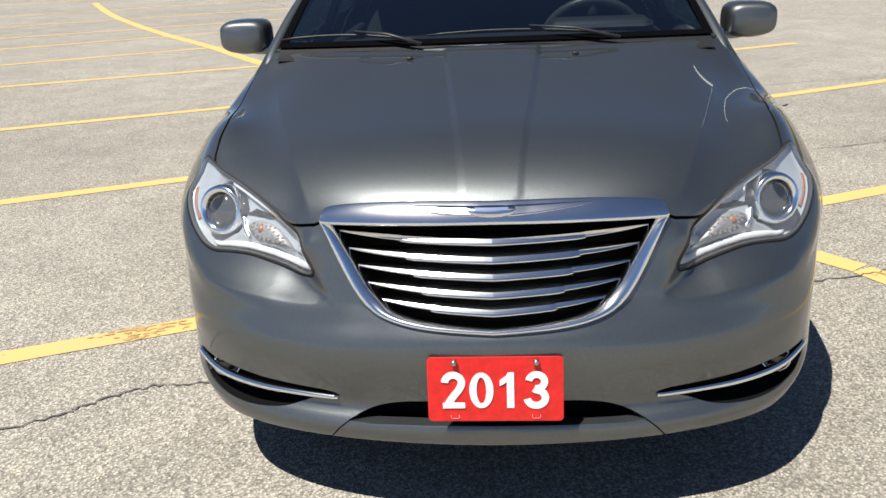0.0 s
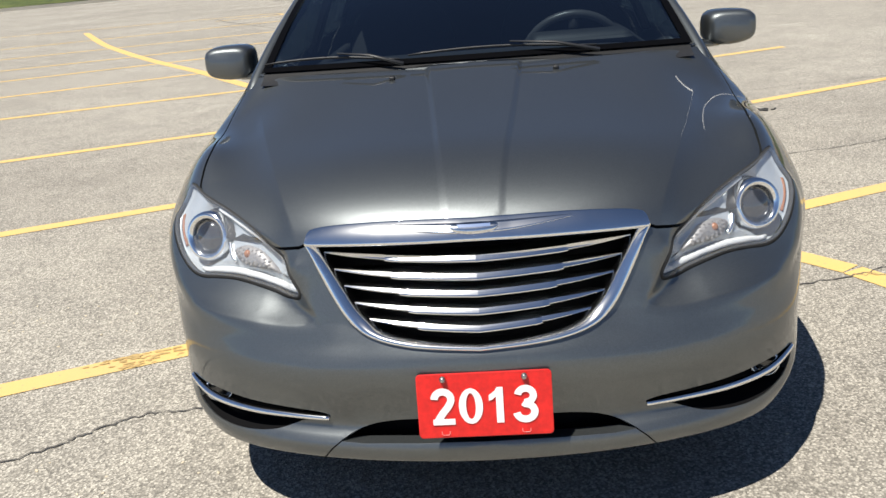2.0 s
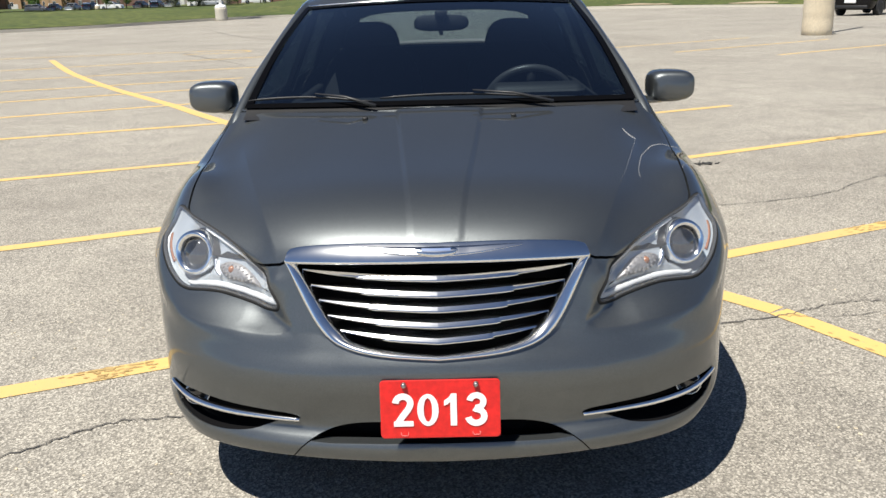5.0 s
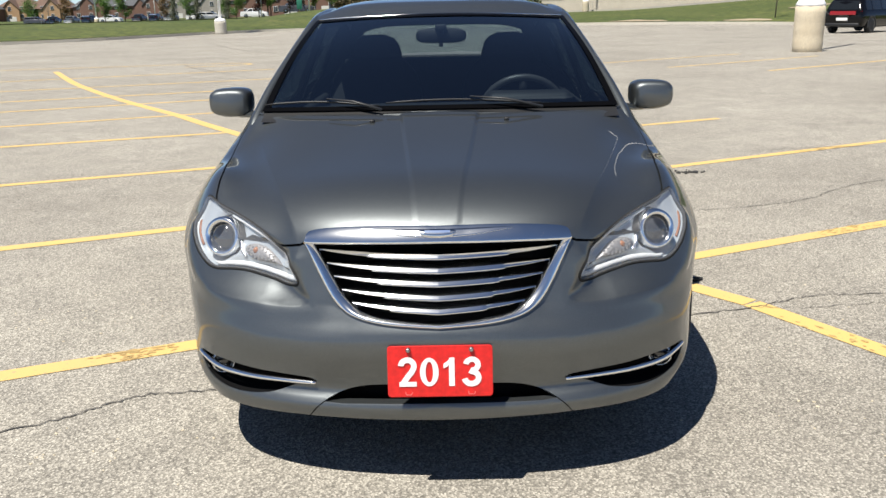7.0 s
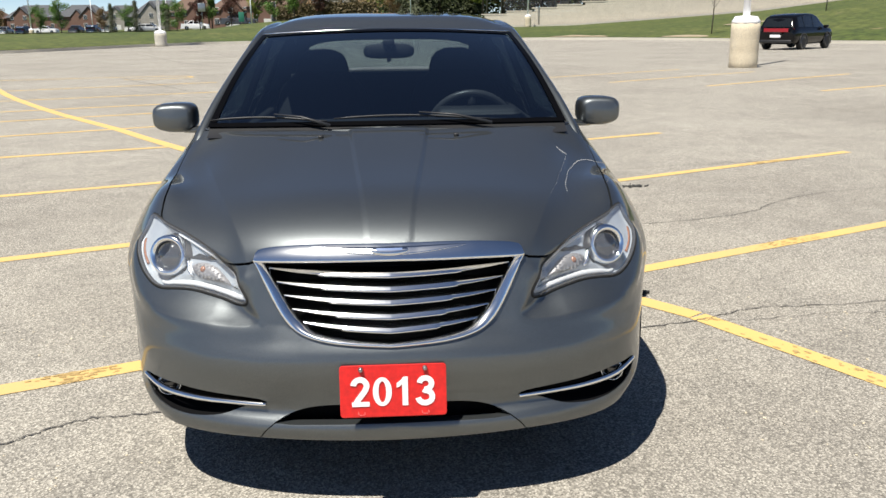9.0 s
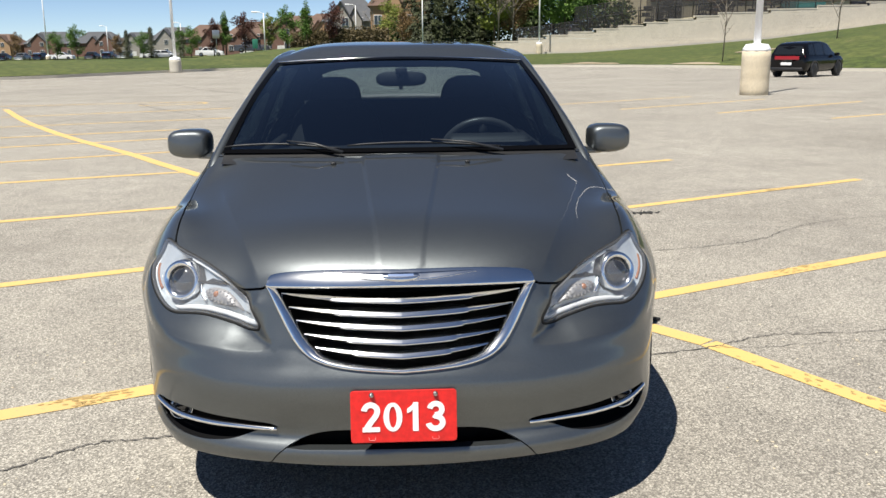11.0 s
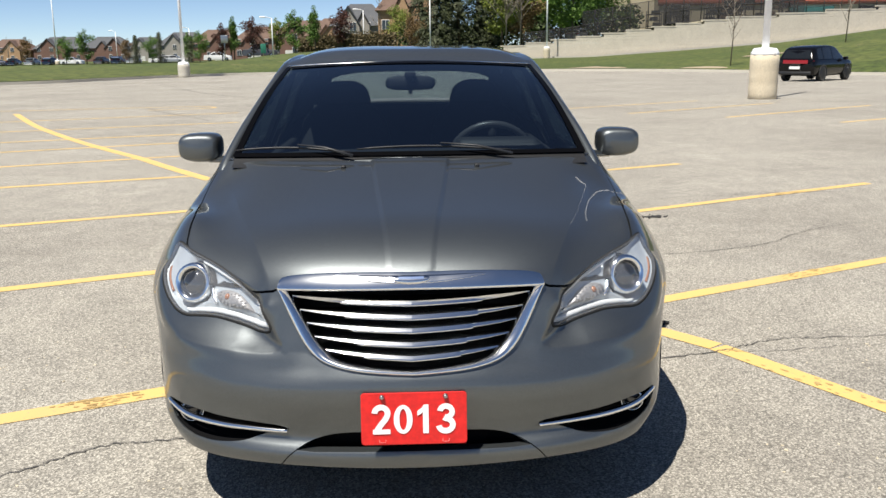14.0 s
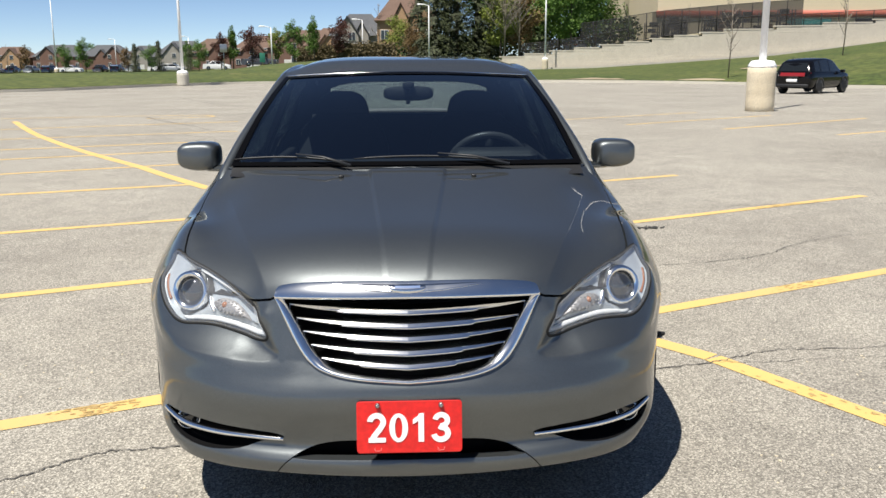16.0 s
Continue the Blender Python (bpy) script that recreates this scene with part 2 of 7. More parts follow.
def grown(poly, by):
    """The polygon with its outline moved outwards."""
    d = np.roll(poly, -1, 0) - np.roll(poly, 1, 0)
    n = np.stack([d[:, 1], -d[:, 0]], 1) / np.maximum(np.hypot(d[:, 0], d[:, 1]), 1e-9)[:, None]
    area = np.sum(poly[:, 0] * np.roll(poly[:, 1], -1) - np.roll(poly[:, 0], -1) * poly[:, 1])
    return poly + n * (by if area > 0 else -by)


# ---------------------------------------------------------------- the sedan's front body: one smooth surface
# rows from the chin up to the rear of the bonnet, columns from the middle out to the door's front edge (right half)
NET = [
 [(0,.004,.238),(.22,.011,.242),(.42,.048,.243),(.605,.124,.240),(.733,.243,.248),(.80,.41,.262),(.83,.72,.24),(.86,1.0,.2),(.87,1.30,.19)],
 [(0,.005,.285),(.22,.01,.287),(.43,.045,.288),(.612,.122,.29),(.755,.253,.295),(.822,.425,.30),(.865,.72,.30),(.89,1.0,.30),(.90,1.3,.30)],
 [(0,.0,.375),(.22,.006,.375),(.43,.045,.38),(.612,.125,.385),(.757,.265,.39),(.831,.44,.40),(.884,.72,.41),(.912,1.0,.41),(.912,1.3,.41)],
 [(0,.0,.465),(.22,.008,.465),(.43,.055,.47),(.613,.14,.475),(.762,.285,.48),(.842,.465,.49),(.896,.73,.51),(.922,1.0,.52),(.918,1.3,.52)],
 [(0,.005,.55),(.22,.018,.55),(.43,.08,.555),(.612,.165,.56),(.764,.315,.565),(.852,.49,.575),(.907,.74,.60),(.928,1.0,.62),(.922,1.3,.62)],
 [(0,.03,.665),(.22,.045,.665),(.425,.105,.66),(.605,.19,.655),(.757,.335,.66),(.855,.51,.67),(.902,.75,.69),(.915,1.0,.71),(.914,1.3,.72)],
 [(0,.06,.785),(.21,.072,.783),(.40,.12,.77),(.58,.225,.752),(.72,.355,.757),(.80,.53,.785),(.864,.76,.777),(.876,1.0,.79),(.88,1.3,.815)],
 [(0,.45,.912),(.20,.46,.912),(.38,.49,.90),(.53,.56,.885),(.645,.66,.877),(.738,.78,.873),(.794,.92,.868),(.816,1.08,.885),(.82,1.3,.922)],
 [(0,1.12,1.0),(.18,1.12,.998),(.36,1.135,.997),(.50,1.15,.995),(.60,1.17,.994),(.665,1.19,.995),(.71,1.22,.997),(.74,1.26,1.0),(.765,1.30,1.003)],
]
UK = [0,.22,.43,.64,.86,1.06,1.31,1.57,1.87]
VK = [0,.06,.15,.24,.33,.45,.57,.95,1.6]


def bends(k, y, mirrored):
    """Second derivatives of the cubic spline through y at the knots k."""
    n = len(k)
    a, b = np.zeros((n, n)), np.zeros((n,) + y.shape[1:])
    for i in range(1, n - 1):
        h0, h1 = k[i] - k[i - 1], k[i + 1] - k[i]
        a[i, i - 1], a[i, i], a[i, i + 1] = h0 / 6, (h0 + h1) / 3, h1 / 6
        b[i] = (y[i + 1] - y[i]) / h1 - (y[i] - y[i - 1]) / h0
    a[0, 0] = a[-1, -1] = 1
    if mirrored:
        h = k[1] - k[0]
        a[0, 0], a[0, 1], b[0] = h / 3, h / 6, (y[1] - y[0]) / h
    return np.linalg.solve(a, b.reshape(n, -1)).reshape(b.shape)


UK, VK, NET = np.array(UK), np.array(VK), np.array(NET, float)
NET_V = bends(VK, NET, False)


def smooth_body(u, v):
    i = np.clip(np.searchsorted(VK, v, side="right") - 1, 0, len(VK) - 2)
    h = VK[i + 1] - VK[i]
    a = (VK[i + 1] - v) / h
    b = 1 - a
    w = lambda q: q[:, None, None]
    c = w(a) * NET[i] + w(b) * NET[i + 1] + w((a ** 3 - a) * h * h / 6) * NET_V[i] + w((b ** 3 - b) * h * h / 6) * NET_V[i + 1]
    c = np.moveaxis(c, 1, 0)
    m = np.concatenate([bends(UK, c[..., :1], False), bends(UK, c[..., 1:], True)], -1)
    i = np.clip(np.searchsorted(UK, u, side="right") - 1, 0, len(UK) - 2)
    n = np.arange(len(u))
    h = UK[i + 1] - UK[i]
    a = ((UK[i + 1] - u) / h)[:, None]
    b = 1 - a
    h = h[:, None]
    return a * c[i, n] + b * c[i + 1, n] + (a ** 3 - a) * h * h / 6 * m[i, n] + (b ** 3 - b) * h * h / 6 * m[i + 1, n]


def normals_of(f, u, v):
    e = 2e-4
    du, dv = f(u + e, v) - f(u - e, v), f(u, v + e) - f(u, v - e)
    n = np.cross(du, dv)
    return n / np.maximum(np.linalg.norm(n, axis=1), 1e-12)[:, None]


GRID_U, GRID_V = (q.ravel() for q in np.meshgrid(np.linspace(0, UK[-1], 120), np.linspace(0, VK[-1], 110), indexing="ij"))
GRID_P = smooth_body(GRID_U, GRID_V)


def on_body(points):
    """The body's own coordinates of the places on it nearest to points."""
    p = np.atleast_2d(np.array(points, float))
    i = np.array([np.argmin(((GRID_P - q) ** 2).sum(1)) for q in p])
    u, v = GRID_U[i].copy(), GRID_V[i].copy()
    e = 1e-4
    for _ in range(8):
        s = smooth_body(u, v)
        a, b, d = (smooth_body(u + e, v) - s) / e, (smooth_body(u, v + e) - s) / e, p - s
        aa, ab, bb, ad, bd = ((q * w).sum(1) for q, w in ((a, a), (a, b), (b, b), (a, d), (b, d)))
        det = np.maximum(aa * bb - ab * ab, 1e-9)
        u = np.clip(u + np.clip((ad * bb - bd * ab) / det, -.03, .03), 0, UK[-1])
        v = np.clip(v + np.clip((bd * aa - ad * ab) / det, -.03, .03), 0, VK[-1])
    return np.stack([u, v], 1)


def outline(points, per=4, closed=True):
    return on_body(smooth_line(points, per, closed))


# outlines on the right half, in metres
LAMP = outline([(.763, .495, .82), (.694, .398, .808), (.624, .317, .797), (.567, .25, .785), (.514, .188, .767), (.471, .141, .734),
                (.438, .114, .700), (.414, .099, .661), (.409, .095, .644), (.421, .099, .631), (.458, .112, .630), (.503, .132, .641),
                (.557, .16, .651), (.605, .19, .656), (.655, .225, .65), (.699, .261, .641), (.732, .299, .645), (.759, .34, .664),
                (.776, .377, .688), (.787, .416, .715), (.789, .451, .752), (.780, .475, .788)], 3)
GRILLE = outline([(0, 0, .519), (.073, .002, .524), (.152, .007, .532), (.216, .017, .545), (.265, .031, .565), (.301, .05, .60),
                  (.33, .07, .648), (.354, .085, .698), (.373, .098, .738), (.386, .108, .757)], 3, False)
GRILLE_IN = outline([(0, 0, .538), (.072, .005, .544), (.136, .009, .552), (.2, .018, .565), (.24, .03, .584), (.276, .047, .618),
                     (.304, .065, .663), (.328, .078, .705), (.348, .09, .74), (.36, .098, .757)], 3, False)
BAR_TOP = outline([(0, .072, .805), (.133, .079, .806), (.278, .095, .801), (.345, .11, .793), (.376, .117, .784)], 4, False)
BAR_LOW = outline([(0, .053, .767), (.133, .057, .766), (.278, .077, .763), (.345, .095, .760), (.385, .11, .758)], 4, False)
INTAKE = outline([(-.0, 0, .354), (.157, 0, .355), (.222, .005, .351), (.271, .01, .339), (.313, .016, .318), (.346, .025, .293)], 4, False)
FOG = outline([(.775, .275, .368), (.715, .2, .376), (.656, .15, .378), (.56, .092, .375), (.471, .057, .373), (.386, .033, .368), (.363, .027, .357),
               (.40, .036, .351), (.44, .045, .338), (.50, .066, .31), (.566, .097, .294), (.625, .136, .288), (.687, .183, .294), (.74, .235, .32)], 3)
BOWL = outline([(.452, .135, .748), (.413, .106, .698), (.381, .083, .628), (.366, .07, .601), (.376, .068, .579), (.416, .079, .567), (.485, .103, .564),
                (.557, .136, .566), (.634, .182, .566), (.699, .239, .57), (.743, .294, .588), (.775, .35, .612), (.79, .38, .645),
                (.795, .43, .70), (.78, .47, .79), (.69, .39, .81), (.567, .25, .79)], 3)
CREST, BOWL_TOP = BOWL[3:41], np.concatenate([BOWL[41:], BOWL[:4]])
CREST_FINE = np.stack([np.interp(np.linspace(0, len(CREST) - 1, 4 * len(CREST)), np.arange(len(CREST)), CREST[:, k]) for k in (0, 1)], 1)
CREST_BEADS = np.array([(*((a + b) / 2), np.hypot(*(b - a))) for a, b in zip(CREST_FINE, CREST_FINE[1:])])
BONNET = np.concatenate([
    [(0.0, BAR_LOW[0][1])], BAR_LOW[1:],
    outline([(.40, .112, .752), (.471, .146, .744), (.509, .184, .768), (.562, .247, .787), (.62, .315, .800), (.69, .396, .811), (.718, .44, .822),
             (.726, .52, .846), (.738, .65, .864), (.765, .82, .866), (.78, 1.0, .878), (.778, 1.12, .912), (.766, 1.19, .948), (.752, 1.235, .98)], 4, False),
    outline([(.735, 1.225, .988), (.5, 1.14, .993), (.25, 1.115, .996)], 3, False), [(0.0, 1.592)]])
SEAM = on_body(smooth_line([(.789, .43, .705), (.82, .475, .69), (.86, .55, .67), (.89, .63, .645), (.902, .68, .62)], 4))
ARCH_Y, ARCH_Z, ARCH_R = 0.975, 0.34, 0.365
ARCH = on_body([(.9, ARCH_Y - ARCH_R * math.cos(a), ARCH_Z + ARCH_R * math.sin(a)) for a in np.linspace(-0.45, math.pi + 0.45, 40)])


def crease_x(y):
    """Where the bonnet's outer crease runs, from the bar's corner to the cowl."""
    return .405 + .30 * np.clip((y - .11) / .98, 0, 1) ** .9


def ridge(f):
    ys = np.linspace(.085, 1.08, 40)
    z = .80 + .2 * (ys / 1.12) ** .6
    for _ in range(4):
        uv = on_body(np.stack([[f(y) for y in ys], ys, z], 1))
        z = smooth_body(*uv.T)[:, 2]
    return uv


SPINES = [ridge(lambda y, k=k: .05 + .085 * y + k) for k in (-.005, .0, .006, .012, .017)]
CREASES = [ridge(lambda y, k=k: crease_x(y) + k) for k in (-.006, .0, .008, .016)]


def moved(poly, by):
    """The outline moved outwards by metres on the body."""
    g = grown(poly, 1e-3) - poly
    lo, hi = np.clip(poly - g, 0, (UK[-1], VK[-1])), np.clip(poly + g, 0, (UK[-1], VK[-1]))
    reach = np.linalg.norm(smooth_body(*hi.T) - smooth_body(*lo.T), axis=1) / 2
    return poly + g * (by / np.maximum(reach, 3e-4))[:, None]


# how far the bumper draws back under its belly and comes out again at the lip: height, depth
TUCK = smooth_line([(.235, .022), (.25, .007), (.272, .0), (.298, .010), (.335, .029), (.365, .022), (.40, .002), (.435, -.017), (.468, -.024), (.50, -.020), (.54, -.009), (.58, .0)], 8)


def bumper_depth(x, y, z):
    """Depth of the hollow between the belly and the lip, and the keel in the middle of the bumper."""
    hollow = np.interp(z, TUCK[:, 0], TUCK[:, 1]) * step(.52, .30, y) * step(.59, .575, z)
    keel = .009 * np.clip(1 - np.abs(x) / .26, 0, 1) * step(.57, .50, z) * step(.06, .02, y)
    return hollow - keel


def body(u, v):
    """The smooth body with its creases: the bonnet's spine and shoulders, and the hollows round the headlamps."""
    p = smooth_body(u, v)
    x, y, z = p.T
    n = normals_of(smooth_body, u, v)
    on_top = step(.075, .13, y) * step(.72, .6, np.abs(n[:, 1]) * 0.7)
    wide = .05 + .085 * np.clip(y, 0, 1.2)
    lift = .0065 * (1 - step(wide - .004, wide + .016, x)) * step(.035, .06, y) * (.25 + .75 * step(.05, .5, y)) * step(.72, .6, np.abs(n[:, 1]) * 0.7)
    edge = crease_x(y)
    rim = np.interp(y, (.14, .44, .52, .65, .82, 1.0, 1.12, 1.2), (.52, .70, .712, .724, .75, .765, .762, .75))
    t = np.clip((x - edge) / np.maximum(rim - edge, .02), 0, 1)
    t = t * t / (t + .07)
    lift = lift - .050 * t * (1 - t) ** 2 * 1.4 * np.clip((rim - edge) / .2, 0, 1) * on_top * step(1.0, .75, y)
    q = np.stack([u, v], 1)
    near = (u > BOWL[:, 0].min() - .15) & (u < BOWL[:, 0].max() + .15) & (v > BOWL[:, 1].min() - .15) & (v < BOWL[:, 1].max())
    sunk, bulge, crest = np.zeros(len(u)), np.zeros(len(u)), np.zeros(len(u))
    if near.any():
        r = q[near]
        d = far_from(CREST, r, False)
        apart = (r[:, None, 0] - CREST_BEADS[None, :, 0]) ** 2 + (r[:, None, 1] - CREST_BEADS[None, :, 1]) ** 2
        pull = (CREST_BEADS[:, 2] / np.maximum(apart, 9e-6) ** 2).sum(1)
        w = step(.006, .024, d)
        d = d * (1 - w) + np.cbrt(1.571 / pull) * w
        crest[near] = np.exp(-(d / .05) ** 2)
        d = d * d / (d + .010)
        deep = 1 - (1 - np.clip(d / .10, 0, 1)) ** 1.15
        sunk[near] = np.where(inside(BOWL, r), deep * step(0, .06, far_from(BOWL_TOP, r, False)), 0)
        lens = inside(LAMP, r)
        bulge[near] = np.where(lens, step(0, .055, far_from(LAMP, r)), 0)
    lift = lift + .012 * crest - .040 * sunk * (1.4 - 1.25 * np.clip((x - .40) / .38, 0, 1)) * (1 - .5 * bulge)
    s = np.clip(y - .072 - .28 * x * x, 0, None) / .07
    p[:, 2] -= .005 * s * np.exp(1 - s) * (1 - step(.25, .55, x)) * step(.765, .80, z)
    deep = bumper_depth(x, y, z)
    inward = np.stack([.42 * x, np.ones(len(x)), np.full(len(x), -.5)], 1)
    return p + n * lift[:, None] + inward * deep[:, None]


def triangulate(loops, dense):
    """Cuts the body's sheet along the loops. Gives its points and triangles."""
    us = np.arange(0, UK[-1] + 1e-6, UK[-1] / round(UK[-1] / dense / .75))
    vs = np.arange(0, VK[-1] + 1e-6, VK[-1] / round(VK[-1] / dense))
    fine = np.arange(0, 0.62, dense * 0.6)
    vs = np.unique(np.concatenate([fine, vs[vs > 0.625]]))
    g = np.stack([q.ravel() for q in np.meshgrid(us, vs, indexing="ij")], 1)
    keep = np.ones(len(g), bool)
    for poly, closed in loops:
        keep &= far_from(poly, g) > dense * 0.3
    border = (g[:, 0] == 0) | (g[:, 1] == 0) | (g[:, 0] > UK[-1] - 1e-6) | (g[:, 1] > VK[-1] - 1e-6)
    pts = [Vector(p) for p in g[keep | border]]
    edges = []
    for poly, closed in loops:
        k = len(pts)
        pts += [Vector(p) for p in np.clip(poly, 0, (UK[-1], VK[-1]))]
        edges += [(k + i, k + (i + 1) % len(poly)) for i in range(len(poly) - (0 if closed else 1))]
    v, _, f, *_ = delaunay_2d_cdt(pts, edges, [], 0, 2e-4)
    return np.array([(p.x, p.y) for p in v]), [list(t) for t in f]


GAP = 0.0075
LAMP_HOLE = moved(LAMP, 0.0068)
BONNET_HOLE = moved(BONNET, GAP)
BONNET_HOLE[:, 0] = np.maximum(BONNET_HOLE[:, 0], 0)
GRILLE_HOLE = np.concatenate([GRILLE, BAR_LOW[::-1]])
INTAKE_HOLE = np.concatenate([INTAKE, on_body([(.29, .015, .289), (.16, .004, .290), (0, .003, .289)])])
SHEET_UV, SHEET_F = triangulate([(LAMP, True), (LAMP_HOLE, True), (BONNET, True), (BONNET_HOLE, True), (GRILLE_HOLE, True), (INTAKE_HOLE, True),
                                 (FOG, True), (SEAM, False), (ARCH, True),
                                 (BOWL, True), (grown(CREST, .009), False), (grown(CREST, -.008), False), (grown(CREST, -.018), False)] + [(q, False) for q in SPINES + CREASES], 0.02)
SHEET_P = body(SHEET_UV[:, 0], SHEET_UV[:, 1])
SHEET_N = normals_of(body, SHEET_UV[:, 0], SHEET_UV[:, 1])
MID = np.array([SHEET_UV[f].mean(0) for f in SHEET_F])
IN = {k: inside(p, MID) for k, p in dict(lamp=LAMP, lamp_hole=LAMP_HOLE, bonnet=BONNET, bonnet_hole=BONNET_HOLE, grille=GRILLE_HOLE,
                                        intake=INTAKE_HOLE, fog=FOG, arch=ARCH).items()}
FRONT = np.concatenate([[(0, 0)], [(0, .7)], [(.6, .7)], on_body([(.76, .46, .81), (.789, .43, .72)]), SEAM, on_body([(.905, .70, .60), (.905, .72, .57)]), [(1.29, .25)], [(1.27, .1)], [(1.25, 0)]])
IS_FRONT = inside(FRONT, MID)
SKIN = ~(IN["lamp_hole"] | IN["bonnet_hole"] | IN["grille"] | IN["intake"] | IN["fog"] | IN["arch"])


def panel(name, chosen, mat, parent, sides=(1, -1), depth=0.014, lift=0.0, label=""):
    """The chosen triangles of the body as one sheet-metal panel with turned-in edges."""
    faces = [SHEET_F[i] for i in np.nonzero(chosen)[0]]
    used = sorted({i for f in faces for i in f})
    at = {i: k for k, i in enumerate(used)}
    verts, norms, polys = [], [], []
    for side in sides:
        base = len(verts)
        flip = np.array((side, 1, 1))
        verts += [tuple(p) for p in (SHEET_P[used] + SHEET_N[used] * lift) * flip]
        norms += [tuple(p) for p in SHEET_N[used] * flip]
        count = {}
        for f in faces:
            g = [base + at[i] for i in f]
            polys.append(g if side > 0 else g[::-1])
            for a, b in zip(f, f[1:] + f[:1]):
                count[(min(a, b), max(a, b))] = count.get((min(a, b), max(a, b)), []) + [(a, b)]
        if depth:
            for (a, b), owners in count.items():
                if len(owners) == 1 and not (SHEET_UV[a, 0] < 1e-5 and SHEET_UV[b, 0] < 1e-5):
                    a, b = owners[0]
                    k = len(verts)
                    out = np.cross(SHEET_P[b] - SHEET_P[a], SHEET_N[a])
                    out = out / max(np.linalg.norm(out), 1e-9)
                    for i, d in ((a, 0), (b, 0), (b, depth), (a, depth)):
                        verts.append(tuple((SHEET_P[i] + SHEET_N[i] * (lift - d)) * flip))
                        norms.append(tuple(out * flip))
                    polys.append([k + 3, k + 2, k + 1, k] if side > 0 else [k, k + 1, k + 2, k + 3])
    me = bpy.data.meshes.new(name)
    me.from_pydata(verts, [], polys)
    me.materials.append(mat)
    for p in me.polygons:
        p.use_smooth = True
    me.update()
    me.normals_split_custom_set_from_vertices(norms)
    ob = new(name, me)
    ob.parent = parent
    if label:
        ob["label"] = label
    return ob


def at_body(uv, lift=0.0):
    uv = np.atleast_2d(np.array(uv, float))
    return body(uv[:, 0], uv[:, 1]) + normals_of(body, uv[:, 0], uv[:, 1]) * lift


def mirrored(points, side):
    return [Vector((p[0] * side, p[1], p[2])) for p in points]


def both_ways(points):
    """A line from the middle outwards, with its mirror image: one line across the car."""
    p = [Vector(q) for q in points]
    return [Vector((-q.x, q.y, q.z)) for q in p[:0:-1]] + p


CAR = thing("sedan", "dark grey metallic four-door sedan parked on a sunlit asphalt lot", "car")

panel("front_bumper", SKIN & IS_FRONT, PAINT, CAR, label="dark grey bumper cover with dusty gloss paint")
panel("bonnet", IN["bonnet"], PAINT, CAR, label="dark grey bonnet with raised spine")
panel("fender", SKIN & ~IS_FRONT, PAINT, CAR, (1,))
panel("fender", SKIN & ~IS_FRONT, PAINT, CAR, (-1,))


def bonnet_gap_shade():
    """Near-black strip added in the gap round the bonnet, standing in for its shade."""
    for side in (1, -1):
        bm = bmesh.new()
        sweep(bm, mirrored(at_body(moved(BONNET, GAP / 2)[len(BAR_LOW) - 1:-8], -.012), side), circle(.006, 6), (0, -.5, 1))
        part("bonnet_gap_shade", bm, VOID, CAR, "near-black strip standing in for the shade in the bonnet gap")


bonnet_gap_shade()


def inner_shell():
    """Dark sheets behind the openings and gaps, the bumper's near black to paint in shade."""
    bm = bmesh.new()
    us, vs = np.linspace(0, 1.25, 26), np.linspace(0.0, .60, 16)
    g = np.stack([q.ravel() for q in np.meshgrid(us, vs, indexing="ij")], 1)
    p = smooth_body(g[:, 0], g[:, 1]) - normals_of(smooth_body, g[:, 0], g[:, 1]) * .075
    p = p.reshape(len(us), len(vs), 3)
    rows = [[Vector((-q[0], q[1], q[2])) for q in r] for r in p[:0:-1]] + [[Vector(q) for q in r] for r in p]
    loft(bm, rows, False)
    part("opening_shade", bm, VOID, CAR)
    bm = bmesh.new()
    us, vs = np.linspace(0, 1.6, 20), np.linspace(.56, 1.58, 16)
    g = np.stack([q.ravel() for q in np.meshgrid(us, vs, indexing="ij")], 1)
    p = smooth_body(g[:, 0], g[:, 1]) - normals_of(smooth_body, g[:, 0], g[:, 1]) * .03
    p = p.reshape(len(us), len(vs), 3)
    rows = [[Vector((-q[0], q[1], q[2])) for q in r] for r in p[:0:-1]] + [[Vector(q) for q in r] for r in p]
    loft(bm, rows, False)
    part("inner_bonnet", bm, BLACK, CAR)


inner_shell()


def lip_seam():
    """The joint between the bumper's wings and its middle lip."""
    for side in (1, -1):
        bm = bmesh.new()
        line = at_body(on_body(smooth_line([(.342, .024, .294), (.352, .026, .285), (.37, .03, .268), (.392, .036, .240)], 5)), .0006)
        sweep(bm, mirrored(line, side), [(.0016, 0), (0, .0007), (-.0016, 0), (0, -.004)], (0, -1, .3))
        bmesh.ops.recalc_face_normals(bm, faces=bm.faces)
        part("lip_seam", bm, VOID, CAR, "dark joint beside the lower lip")


lip_seam()


def chin():
    """The black air dam under the bumper."""
    bm = bmesh.new()
    edge = at_body([(u, 0.004) for u in np.linspace(0, 1.1, 30)], -.004)
    line = both_ways(edge)
    loft(bm, [[p + Vector((-p.x * .02, .012, .02)) for p in line], [p + Vector((-p.x * .02, .02, -.004)) for p in line],
              [Vector((p.x * .93, p.y + .10, p.z + .0)) for p in line], [Vector((p.x * .9, 1.3, .2)) for p in line]], False)
    part("air_dam", bm, BLACK, CAR, "black plastic air dam under the bumper")


chin()


